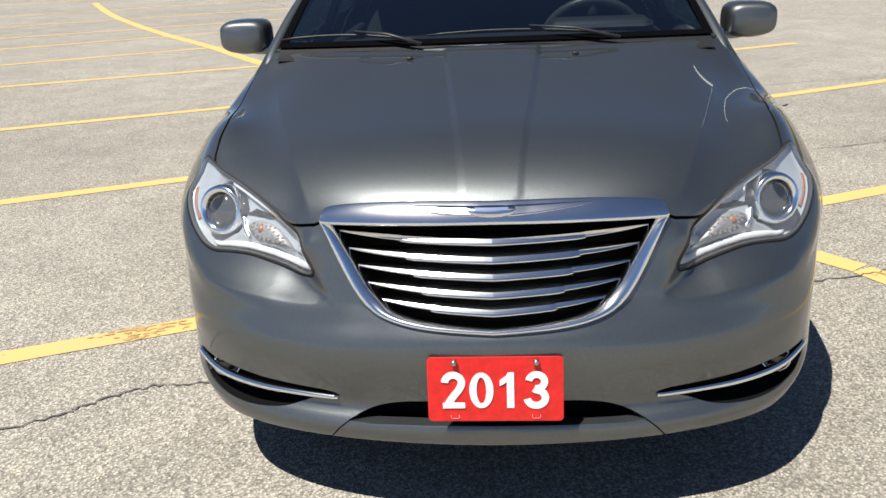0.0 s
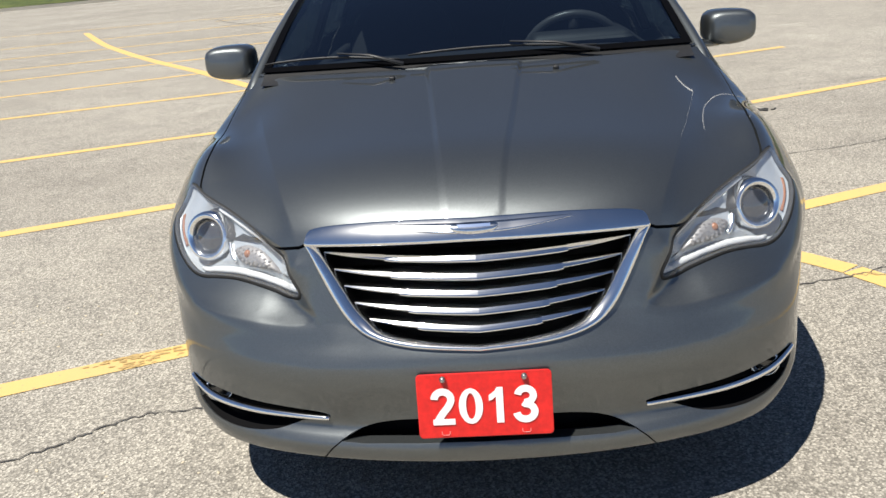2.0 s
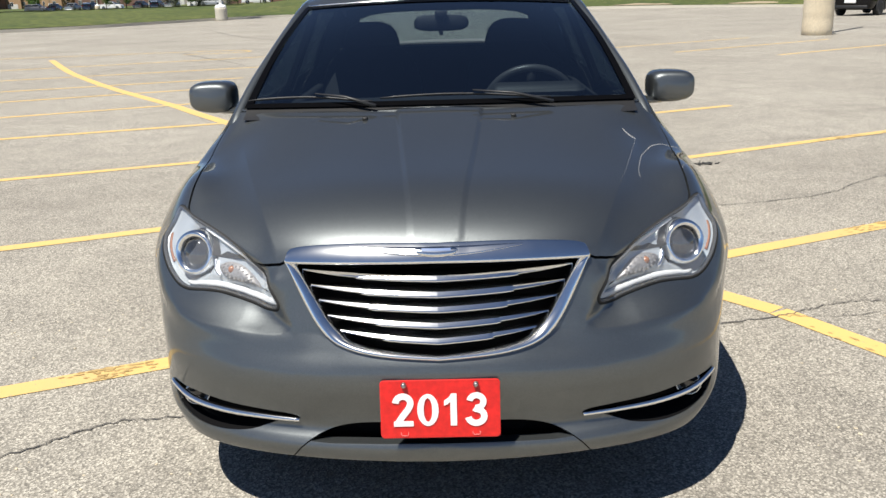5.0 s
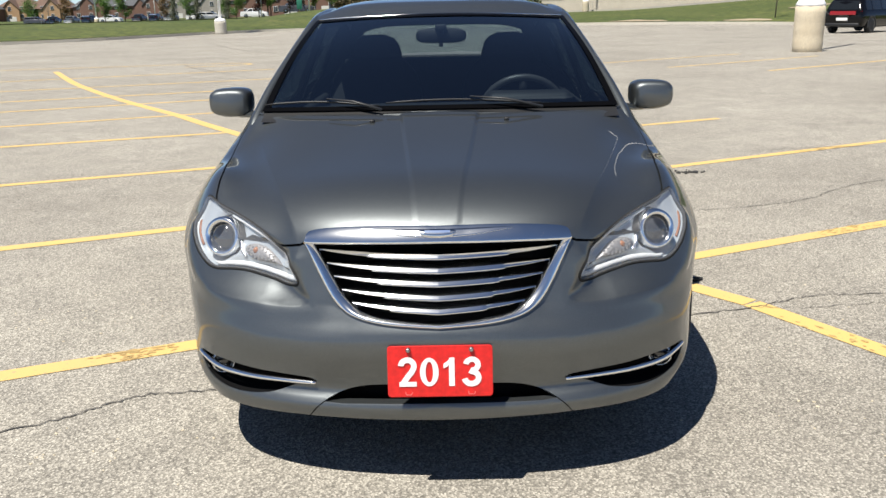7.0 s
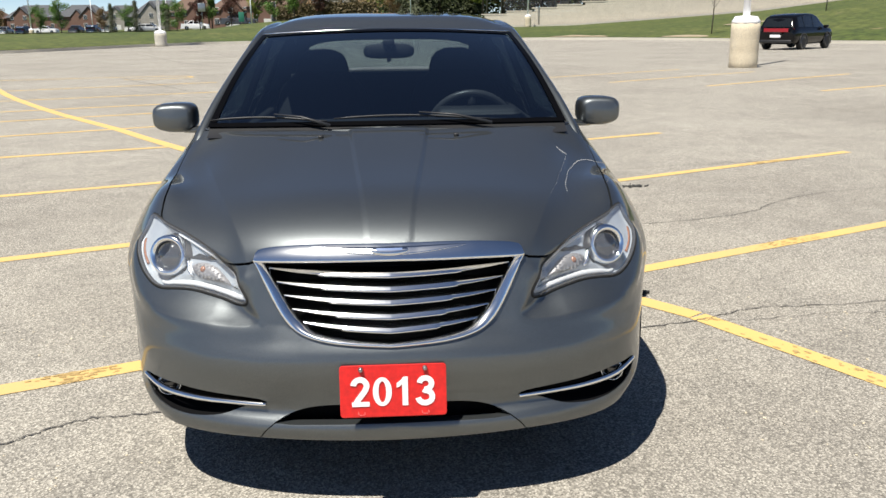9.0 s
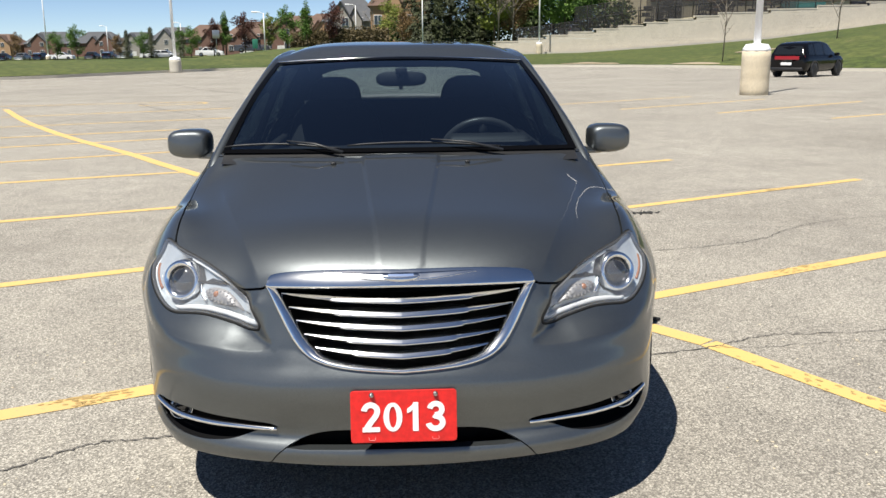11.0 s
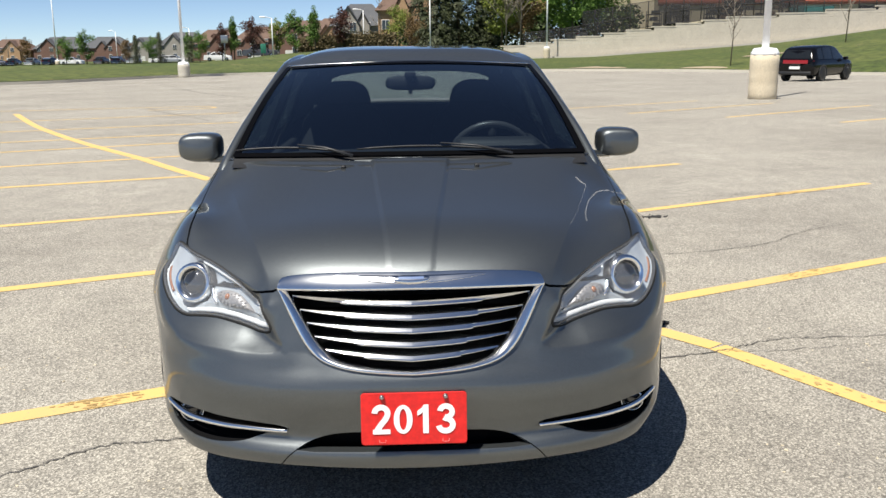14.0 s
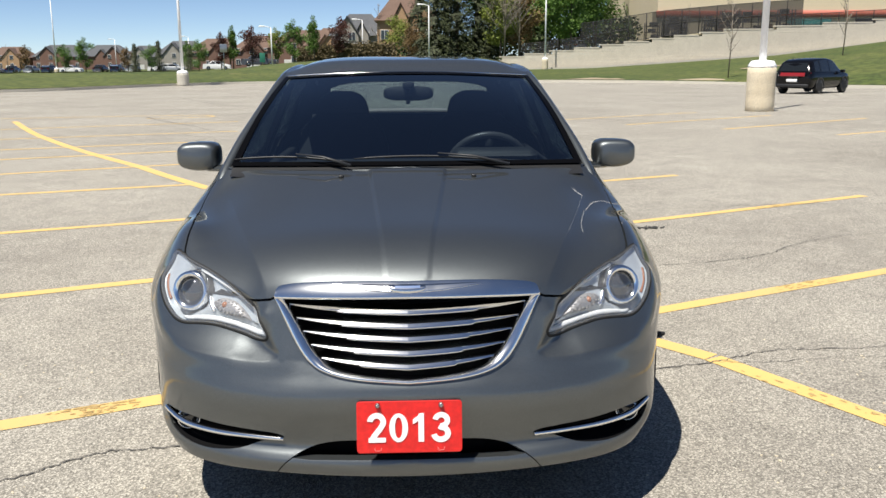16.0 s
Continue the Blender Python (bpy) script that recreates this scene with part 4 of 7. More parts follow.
def cabin():
    pane = part("windscreen", grid_mesh(screen_point, 24, 12), WINDSHIELD, CAR, "blue-tinted windscreen reflecting sky")
    pane.visible_shadow = False
    # black border of the windscreen
    for side in (1, -1):
        bm = bmesh.new()
        loft(bm, [[screen_point(side * q, t) + Vector((0, -.002, .003)) for q in (.968, 1.005)] for t in np.linspace(0, 1, 13)], False)
        part("glass_border", bm, FRIT, pane)
    bm = bmesh.new()
    loft(bm, [[screen_point(s, t) + Vector((0, -.002, .003)) for t in (.955, 1.0)] for s in np.linspace(-1, 1, 25)], False)
    part("glass_border", bm, FRIT, pane)
    bm = bmesh.new()
    loft(bm, [[screen_point(s, t) + Vector((0, -.002, .003)) for t in (0, .03)] for s in np.linspace(-1, 1, 25)], False)
    part("glass_border", bm, FRIT, pane)
    part("roof", grid_mesh(roof_point, 24, 24), PAINT, CAR, "dark grey roof panel")
    bm = bmesh.new()
    sweep(bm, [roof_point(s, 0) + Vector((0, -.006, .004)) for s in np.linspace(-.97, .97, 25)], circle(.0045, 6), (0, 0, 1))
    part("roof_trim", bm, CHROME, CAR, "thin bright trim over the windscreen")
    # cowl: black grating between bonnet and glass
    bm = bmesh.new()
    top = [screen_point(s, .02) + Vector((0, 0, -.004)) for s in np.linspace(-1, 1, 25)]
    low = [Vector((p.x, p.y - .075 - .02 * (1 - abs(p.x)), .972)) for p in top]
    loft(bm, [low, [(a + b) / 2 - Vector((0, 0, .006)) for a, b in zip(low, top)], top], False)
    part("cowl", bm, BLACK, CAR, "black plastic cowl")
    for side in (1, -1):
        # windscreen pillar, on into the roof rail and the rear pillar
        line = [(.738, 1.185, .945), (.731, 1.24, .985), (.704, 1.42, 1.075), (.670, 1.64, 1.165), (.636, 1.86, 1.25), (.606, 2.06, 1.322), (.598, 2.3, 1.358), (.594, 2.7, 1.376), (.59, 3.1, 1.366), (.59, 3.45, 1.33), (.645, 3.8, 1.20), (.70, 4.15, 1.02)]
        bm = bmesh.new()
        pts = [Vector((p[0] * side, p[1], p[2])) for p in smooth_line(line, 4)]
        sweep(bm, pts, [(-.012, -.03), (.03, -.036), (.034, -.01), (.027, .010), (.012, .015), (-.008, .008)] if side > 0 else [(.012, -.03), (-.03, -.036), (-.034, -.01), (-.027, .010), (-.012, .015), (.008, .008)], (0, 0, 1))
        bmesh.ops.recalc_face_normals(bm, faces=bm.faces)
        part("roof_pillar", bm, PAINT, CAR, "dark grey windscreen pillar and roof rail")
        bm = bmesh.new()
        sweep(bm, [Vector((p[0] * side, p[1], p[2])) + Vector((-.014 * side, -.004, .004)) for p in smooth_line(line[1:6], 4)], circle(.006, 6), (0, 0, 1))
        part("pillar_seal", bm, RUBBER, CAR)
        # side windows
        bm = bmesh.new()
        rows = []
        for y in np.linspace(1.5, 3.38, 12):
            top_z = np.interp(y, [1.2, 1.64, 2.06, 2.7, 3.45, 3.8], [1.0, 1.17, 1.33, 1.385, 1.33, 1.2])
            top_x = np.interp(y, [1.2, 2.06, 2.7, 3.45, 3.8], [.735, .63, .612, .602, .645])
            rows.append([Vector((.80 * side, y, .935 + .022 * min(1, (y - 1.3) / 2))), Vector(((top_x * .5 + .80 * .5 + .02) * side, y, (top_z + .945) / 2)), Vector((top_x * side, y, top_z))])
        loft(bm, rows, False)
        part("side_window", bm, SIDEGLASS, CAR).visible_shadow = False
        bm = bmesh.new()
        loft(bm, [[Vector((.80 * side, y, .955)), Vector(((top_x * .5 + .42) * side, y, (z + .955) / 2)), Vector((top_x * side, y, z))] for y, top_x, z in ((3.37, .602, 1.345), (3.6, .61, 1.29), (3.8, .65, 1.2), (4.0, .68, 1.11), (4.15, .70, 1.03))], False)
        part("rear_pillar", bm, PAINT, CAR)
        bm = bmesh.new()
        box(bm, .765 * side - .02, .765 * side + .02, 2.36, 2.44, .93, 1.34, .01)
        for v in bm.verts:
            v.co.x -= side * max(0, (v.co.z - .95)) * .44
        part("door_pillar", bm, GLOSSBLACK, CAR)
        # doors and rear quarter, from the door's front edge back
        profile = [(.87, .19), (.90, .30), (.912, .41), (.918, .52), (.922, .62), (.914, .72), (.88, .80), (.845, .875), (.80, .935)]
        for name, y0, y1 in (("front_door", 1.304, 2.40), ("rear_door", 2.406, 3.42), ("rear_quarter", 3.426, 4.80)):
            bm = bmesh.new()
            rows = []
            for y in np.linspace(y0, y1, 8 if name != "rear_quarter" else 20):
                wide = 1 + .006 * math.sin((y - 1.3) / 2.2 * math.pi) if y < 3.5 else 1 - .10 * ((y - 3.5) / 1.3) ** 2.2
                rise = .022 * min(1, (y - 1.3) / 2)
                ring = []
                for x, z in profile:
                    zz = z + rise * (z - .19) / .77
                    if name == "rear_quarter" or y > 3.3:
                        d = math.hypot(y - 3.74, zz - .34)
                        if d < .365 and zz < .72:
                            zz = .34 + math.sqrt(max(0, .365 ** 2 - (y - 3.74) ** 2))
                        if y > 3.9:
                            zz += (y - 3.9) * .06 * (1 if z > .8 else 0)
                    ring.append(Vector((x * wide * side, y, zz)))
                rows.append(ring)
            loft(bm, rows, False)
            bmesh.ops.recalc_face_normals(bm, faces=bm.faces)
            door = part(name, bm, PAINT, CAR)
            if "door" in name:
                bm = bmesh.new()
                box(bm, -.012, .012, -.10, .10, -.014, .014, .008, 2, Matrix.Translation((.925 * side, y1 - .2, .83)))
                part("door_handle", bm, PAINT, door)
    # rear window, boot lid, rear bumper
    def rear_glass(s, t):
        return Vector(((.545 + .075 * t) * s, 3.48 + .05 * (1 - s * s) + .62 * t, 1.345 - .31 * t + (.02 + .01 * t) * (1 - s * s)))
    part("rear_window", grid_mesh(rear_glass, 14, 8), REARGLASS, CAR).visible_shadow = False
    for side in (1, -1):
        # dark inner trim between the rear window and the side of the body
        bm = bmesh.new()
        loft(bm, [[rear_glass(side * .92, t) + Vector((0, -.02, -.01)), rear_glass(side * 1.02, t) + Vector((side * .03, -.04, -.01)),
                   Vector((side * (.64 + .08 * t), 3.40 + .62 * t, 1.28 - .30 * t)), Vector((side * .76, 3.36 + .62 * t, .96))] for t in np.linspace(-.06, 1.05, 9)], False)
        part("rear_pillar_trim", bm, CLOTH, CAR, "dark cloth trim beside the rear window")
    part("boot_lid", grid_mesh(lambda s, t: Vector(((.66 - .03 * t) * s, 4.10 + .68 * t + .04 * (1 - s * s), 1.035 - .03 * t - .25 * max(0, t - .9) + .012 * (1 - s * s))), 14, 10), PAINT, CAR)
    for side in (1, -1):
        part("rear_shoulder", grid_mesh(lambda s, t: Vector((side * (.64 + .20 * (s + 1) / 2 - .05 * t), 3.8 + 1.0 * t, 1.04 - .035 * t - .06 * ((s + 1) / 2) ** 2)), 6, 8), PAINT, CAR)
    bm = bmesh.new()
    rows = []
    for z, back in ((.25, 4.74), (.35, 4.82), (.55, 4.86), (.7, 4.84), (.85, 4.80), (.95, 4.79), (.995, 4.78)):
        rows.append([Vector((x, back - .09 * (abs(x) / .85) ** 3, z)) for x in np.linspace(-.84, .84, 17)])
    loft(bm, rows, False)
    part("rear_bumper", bm, PAINT, CAR)
    bm = bmesh.new()
    box(bm, -.78, .78, .75, 4.7, .19, .24, .02)
    part("underbody", bm, BLACK, CAR)


FRIT = material("black_glass_border", (0.003, 0.003, 0.0035), 0.3, Specular_IOR_Level=0.03)
REARGLASS = glass_material("green_rear_glass", (0.9, 0.97, 0.92))
cabin()


def interior():
    bm = bmesh.new()
    rows = []
    for y, z in ((1.16, .955), (1.30, .985), (1.45, .995), (1.60, .985), (1.68, .95), (1.70, .85), (1.66, .6)):
        rows.append([Vector((x, y + .06 * (abs(x) / .7) ** 2, z - .03 * (abs(x) / .7) ** 4)) for x in np.linspace(-.70, .70, 17)])
    loft(bm, rows, False)
    part("dashboard", bm, DASH, CAR, "dark dashboard")
    bm = bmesh.new()
    box(bm, -.40 + .60, .60 - .02, 1.52, 1.68, .97, 1.03, .04, 4)
    part("instrument_hood", bm, DASH, CAR)
    m = Matrix.Translation((.37, 1.70, .915)) @ Matrix.Rotation(radians(-66), 4, "X")
    wheel_bm = bmesh.new()
    ring = [m @ Vector((.188 * math.cos(a), .188 * math.sin(a), 0)) for a in np.linspace(0, 2 * math.pi, 41)[:-1]]
    sweep(wheel_bm, ring, circle(.016, 8), m.to_3x3() @ Vector((0, 0, 1)), closed=True)
    wheel = part("steering_wheel", wheel_bm, SMOOTHRIM, CAR, "dark steering wheel")
    bm = bmesh.new()
    box(bm, -.07, .07, -.05, .05, -.03, .03, .025, 3, m)
    for a in (200, 340, 270):
        d = Vector((math.cos(radians(a)), math.sin(radians(a)), 0))
        sweep(bm, [m @ (d * .05), m @ (d * .185)], [(.018, .006), (-.018, .006), (-.018, -.006), (.018, -.006)], (0, 0.3, 1))
    part("wheel_hub", bm, DASH, wheel)
    for x in (-.36, .36):
        bm = bmesh.new()
        rows = []
        for z, y, w, d in ((.42, 2.30, .25, .12), (.60, 2.38, .26, .13), (.80, 2.46, .26, .12), (.95, 2.52, .25, .11), (1.04, 2.55, .225, .10), (1.09, 2.565, .185, .085), (1.13, 2.575, .14, .06)):
            rows.append([Vector((x + w * math.copysign(abs(math.cos(a)) ** .6, math.cos(a)), y + d * math.copysign(abs(math.sin(a)) ** .8, math.sin(a)), z)) for a in np.linspace(0, 2 * math.pi, 25)[:-1]])
        loft(bm, rows, True, True)
        seat = part("front_seat", bm, CLOTH, CAR, "dark cloth front seat")
        bm = bmesh.new()
        box(bm, x - .25, x + .25, 1.85, 2.4, .36, .52, .06, 4)
        part("seat_cushion", bm, CLOTH, seat)
        bm = bmesh.new()
        rows = []
        for z, w in ((1.06, .15), (1.10, .148), (1.15, .142), (1.20, .128), (1.23, .103), (1.248, .06)):
            rows.append([Vector((x + w * math.copysign(abs(math.cos(a)) ** .7, math.cos(a)), 2.57 + .055 * math.sin(a), z)) for a in np.linspace(0, 2 * math.pi, 21)[:-1]])
        loft(bm, rows, True, True)
        part("headrest", bm, CLOTH, seat, "dark headrest")
    bm = bmesh.new()
    rows = []
    for z, y, d in ((.4, 3.1, .1), (.7, 3.2, .1), (.97, 3.32, .09), (1.072, 3.37, .05)):
        rows.append([Vector((.62 * math.copysign(abs(math.cos(a)) ** .35, math.cos(a)), y + d * math.sin(a), z)) for a in np.linspace(0, 2 * math.pi, 25)[:-1]])
    loft(bm, rows, True, True)
    part("rear_seat", bm, CLOTH, CAR, "dark rear bench")
    bm = bmesh.new()
    loft(bm, [[Vector((x, y, z)) for x in np.linspace(-.66, .66, 7)] for y, z in ((3.36, .98), (3.7, 1.0), (4.1, 1.02))], False)
    part("parcel_shelf", bm, CLOTH, CAR)
    # roof lining
    part("roof_lining", grid_mesh(lambda s, t: roof_point(s * .97, .02 + .98 * t) - Vector((0, 0, .035 + .07 * step(.85, 1.0, t))), 12, 14), CLOTH, CAR)
    bm = bmesh.new()
    box(bm, -.75, .75, 1.4, 4.0, .22, .26, 0)
    for s in (1, -1):
        box(bm, .77 * s - .03, .77 * s + .03, 1.45, 3.9, .25, .86, .02)
    part("cabin_trim", bm, DASH, CAR)
    bm = bmesh.new()
    rows = []
    for k, y in ((.85, 1.878), (1.0, 1.885), (1.0, 1.90), (.8, 1.912)):
        rows.append([Vector((.005 + k * .118 * math.copysign(abs(math.cos(a)) ** .5, math.cos(a)), y, 1.262 + k * .034 * math.copysign(abs(math.sin(a)) ** .7, math.sin(a)))) for a in np.linspace(0, 2 * math.pi, 33)[:-1]])
    loft(bm, rows, True, True)
    mirror = part("inside_mirror", bm, DASH, CAR, "dark inside mirror")
    bm = bmesh.new()
    sweep(bm, [(.005, 1.885, 1.27), (.005, 1.87, 1.305)], circle(.014, 8), (1, 0, 0))
    box(bm, -.022, .032, 1.855, 1.885, 1.285, 1.315, .008)
    part("mirror_stem", bm, DASH, mirror)
    bm = bmesh.new()
    box(bm, -.006, .014, 1.88, 1.90, 1.212, 1.232, .003)
    part("mirror_knob", bm, DASH, mirror)


SMOOTHRIM = material("leather_rim", (0.06, 0.06, 0.062), 0.38)
interior()


def door_mirror(side):
    bm = bmesh.new()
    rows = []
    for k, y, dx in ((.70, 1.568, .0), (.86, 1.576, 0), (.95, 1.592, 0), (1.0, 1.63, 0), (.985, 1.68, 0), (.96, 1.70, 0)):
        ring = []
        for a in np.linspace(0, 2 * math.pi, 41)[:-1]:
            c, s = math.cos(a), math.sin(a)
            x = .094 * math.copysign(abs(c) ** .5, c)
            z = .064 * math.copysign(abs(s) ** .6, s)
            if x < 0:
                z *= 1.0
            else:
                z = z * (1 - .12 * (x / .094)) + .004 * (x / .094)
            ring.append(Vector(((.938 + x * k) * side, y, 1.0 + z * k)))
        rows.append(ring)
    loft(bm, rows, True, True)
    bmesh.ops.recalc_face_normals(bm, faces=bm.faces)
    shell = part("door_mirror", bm, PAINT, CAR, "dark grey door mirror")
    bm = bmesh.new()
    rows = []
    for x, y, z, w, h in ((.90, 1.63, .945, .035, .014), (.85, 1.60, .948, .03, .014), (.80, 1.56, .958, .035, .018), (.74, 1.50, .972, .05, .026)):
        rows.append([Vector((x * side, y + w * math.cos(a), z + h * math.sin(a))) for a in np.linspace(0, 2 * math.pi, 13)[:-1]])
    loft(bm, rows, True, True)
    bmesh.ops.recalc_face_normals(bm, faces=bm.faces)
    part("mirror_arm", bm, PAINT, shell, "dark grey mirror arm")
    bm = bmesh.new()
    sweep(bm, [Vector(((.938 + .09 * math.copysign(abs(math.cos(a)) ** .62, math.cos(a))) * side, 1.655, 1.0 - .0655 * abs(math.sin(a)) ** .72)) for a in np.linspace(.25, math.pi - .25, 14)], circle(.003, 6), (0, 1, 0))
    part("mirror_seam", bm, BLACK, shell)


door_mirror(1)
door_mirror(-1)


def wipers():
    for name, pts, arm in (("wiper", [(-.70, 1.0), (-.52, 1.0), (-.37, 1.0), (-.235, 1.0)], ((-.235, .0), (-.40, .02))), ("wiper", [(-.21, 1), (-.05, 1), (.15, 1), (.395, 1)], ((.395, 0), (.16, .03)))):
        x0, x1 = pts[0][0], pts[-1][0]
        bm = bmesh.new()
        line = []
        for f in np.linspace(0, 1, 12):
            x = x0 + (x1 - x0) * f
            t = .022 + .036 * math.sin(math.pi * min(1, f * .75 + .1)) - .032 * f * f
            line.append(screen_point(x / .70, max(.015, t)) + Vector((0, -.008, .012)))
        sweep(bm, line, [(.006, -.006), (.005, .006), (0, .010), (-.005, .006), (-.006, -.006)], (0, -.5, 1), [.3] + [.48] * 10 + [.35])
        w = part("wiper", bm, WIPER, CAR, "black wiper blade lying on the glass")
        bm = bmesh.new()
        a = line[6] + Vector((0, -.004, .014))
        base = Vector((x1 + .01, line[-1].y - .03, line[-1].z - .012))
        sweep(bm, [a, (a + base) / 2 + Vector((0, -.008, .012)), base], [(.009, -.004), (.007, .005), (-.007, .005), (-.009, -.004)], (0, -.4, 1), [.35, .55, .8])
        part("wiper_arm", bm, WIPER, w)
    for x in (-.256, .256):
        bm = bmesh.new()
        q = at_body(on_body([(abs(x), 1.02, .985)]), .002)[0]
        box(bm, x - .009, x + .009, q[1] - .012, q[1] + .012, q[2] - .004, q[2] + .007, .003)
        part("washer_nozzle", bm, BLACK, CAR, "black washer nozzle")


WIPER = mottled("wiper_black", (0.02, 0.02, 0.021), (0.045, 0.045, 0.046), 20, 0.45)
wipers()


def road_wheel(x, y):
    side = 1 if x > 0 else -1
    m = Matrix.Translation((x, y, .332)) @ Matrix.Rotation(radians(90 * side), 4, "Y")
    bm = bmesh.new()
    turned(bm, [(.215, -.10), (.30, -.108), (.322, -.098), (.332, -.075), (.332, .075), (.322, .098), (.30, .108), (.225, .10), (.215, .085), (.215, -.08)], 40, m)
    bmesh.ops.recalc_face_normals(bm, faces=bm.faces)
    tyre = part("wheel", bm, RUBBER, CAR, "black tyre on a silver rim")
    bm = bmesh.new()
    turned(bm, [(.222, -.08), (.222, .092), (.205, .088), (.20, .03), (.05, .06), (.03, .07)], 30, m)
    for k in range(5):
        r = m @ Matrix.Rotation(2 * math.pi * k / 5, 4, "Z")
        box(bm, -.035, .035, .04, .21, .05, .085, .012, 2, r)
    part("rim", bm, SATIN, tyre)
    bm = bmesh.new()
    rows = []
    for a in np.linspace(-.5, math.pi + .5, 20):
        rows.append([Vector((xx, y + .37 * math.cos(a), .34 + .37 * math.sin(a))) for xx in (side * .55, side * .885)])
    loft(bm, rows, False)
    part("arch_liner", bm, BLACK, CAR)


for wx in (.775, -.775):
    for wy in (.975, 3.74):
        road_wheel(wx, wy)

# ---------------------------------------------------------------- the lot and what lies round it
def ground_z(x, y):
    """Level round the car, falling gently away beyond twenty metres."""
    return -.0157 * min(max(0, y - 20), 26)


def upward(bm):
    """Turns all faces of a sheet to the sky."""
    bm.normal_update()
    bmesh.ops.reverse_faces(bm, faces=[f for f in bm.faces if f.normal.z < 0])


def ground():
    bm = bmesh.new()
    xs = [-900, -400, -150, -80, -50, -30, -20, -10, 0, 10, 20, 30, 50, 80, 150, 400, 900]
    ys = [-900, -300, -60, -10, 0, 5, 10, 15, 20, 25, 30, 35, 40, 46, 60, 100, 200, 500, 1500]
    loft(bm, [[Vector((x, y, ground_z(x, y) - (5 if y > 96 else 0))) for x in xs] for y in ys], False)
    upward(bm)
    alone("ground", bm, ASPHALT, "worn grey asphalt of the parking lot", "ground", kind="structure")


ground()


def painted_line(a, b, width=.11):
    a, b = Vector((*a, 0)), Vector((*b, 0))
    d = (b - a).normalized()
    n = Vector((-d.y, d.x, 0)) * width / 2
    bm = bmesh.new()
    count = max(2, int((b - a).length / .25))
    rnd = random.Random(int(a.x * 91 + a.y * 37))
    rows = []
    for i in range(count + 1):
        p = a + (b - a) * i / count
        z = ground_z(p.x, p.y) + .003
        rows.append([p + n * (1 + rnd.uniform(-.05, .05)) + Vector((0, 0, z)), p - n * (1 + rnd.uniform(-.05, .05)) + Vector((0, 0, z))])
    loft(bm, rows, False)
    upward(bm)
    alone("parking_line", bm, YELLOW, "worn yellow painted parking line on asphalt", "road marking", group="parking lines", kind="structure")


painted_line((-4.2, -.16), (-.2, 1.62), .115)
painted_line((-6, 1.46), (-1.0, 3.62), .11)
painted_line((-8, 3.2), (-1.2, 5.88), .10)
painted_line((-9, 5.55), (-2.5, 7.80), .10)
painted_line((-10.5, 6.55), (-3.05, 9.80), .09)
painted_line((-11, 8.40), (-3.6, 11.50), .09)
painted_line((-12, 9.90), (-3.5, 13.05), .09)
painted_line((-12.5, 12.0), (-3.4, 15.22), .09)
painted_line((-14, 13.8), (-3.9, 17.85), .09)
painted_line((-14, 18.6), (-5.6, 20.25), .09)
painted_line((3.45, 17.67), (7.2, 19.85), .08)
painted_line((4.5, 16.05), (8.6, 18.6), .08)
painted_line((6.12, 14.78), (10.33, 17.42), .09)
painted_line((7.7, 13.35), (11.5, 15.4), .09)


def curved_line(points, width):
    bm = bmesh.new()
    line = smooth_line(points, 8)
    rows = []
    for i, (x, y) in enumerate(line):
        d = line[min(i + 1, len(line) - 1)] - line[max(i - 1, 0)]
        n = Vector((-d[1], d[0], 0)).normalized() * width / 2
        p = Vector((x, y, ground_z(x, y) + .0034))
        rows.append([p + n, p - n])
    loft(bm, rows, False)
    upward(bm)
    alone("parking_line", bm, YELLOW, "bowed yellow painted line across the lot", "road marking", group="parking lines", kind="structure")


curved_line([(-2.25, 7.46), (-3.0, 8.56), (-3.63, 9.53), (-4.33, 10.5), (-5.15, 11.66), (-6.2, 13.27), (-7.4, 15.25), (-9.1, 18.4)], .14)
curved_line([(-5.6, 20.25), (-5.1, 20.1), (-4.85, 19.65), (-5.3, 19.3), (-6.3, 19.1)], .09)
painted_line((1.0, 2.25), (5.2, 4.25), .11)
painted_line((1.6, 5.0), (4.68, 6.48), .10)
painted_line((1.8, 7.55), (3.23, 8.18), .10)
painted_line((1.0, 2.2), (1.455, 1.645), .11)
painted_line((1.462, 1.632), (2.9, -.9), .11)


def lamp_post(x, y, base_h=1.1, base_r=.33, pole_h=9.0, pole_r=.09, z=None, base_mat=None):
    z = ground_z(x, y) if z is None else z
    at = Matrix.Translation((x, y, z))
    post = thing("lamp_post", "white steel lamp post on a round concrete base", "lamp post", at, group="lamp posts")
    bm = bmesh.new()
    rings = []
    for k in range(7):
        r = base_r * (1, 1.004, .998, 1.003, 1.0, 1.004, .998)[k]
        rings += [(r, base_h * k / 7 + .006), (r, base_h * (k + 1) / 7 - .012)]
    turned(bm, [(base_r * .98, 0)] + rings + [(base_r - .03, base_h), (.05, base_h + .001)], 28)
    part("concrete_base", bm, base_mat or CONCRETE, post, "stained concrete base")
    bm = bmesh.new()
    turned(bm, [(pole_r, base_h), (pole_r * .7, base_h + pole_h), (.02, base_h + pole_h + .01)], 16)
    part("pole", bm, POLE, post)
    bm = bmesh.new()
    turned(bm, [(base_r * .99, base_h + .001), (base_r * .97, base_h + .06), (base_r * .78, base_h + .17), (pole_r * 1.05, base_h + .19)], 8, Matrix.Rotation(radians(22.5), 4, "Z"))
    part("base_cover", bm, POLE, post)
    return post


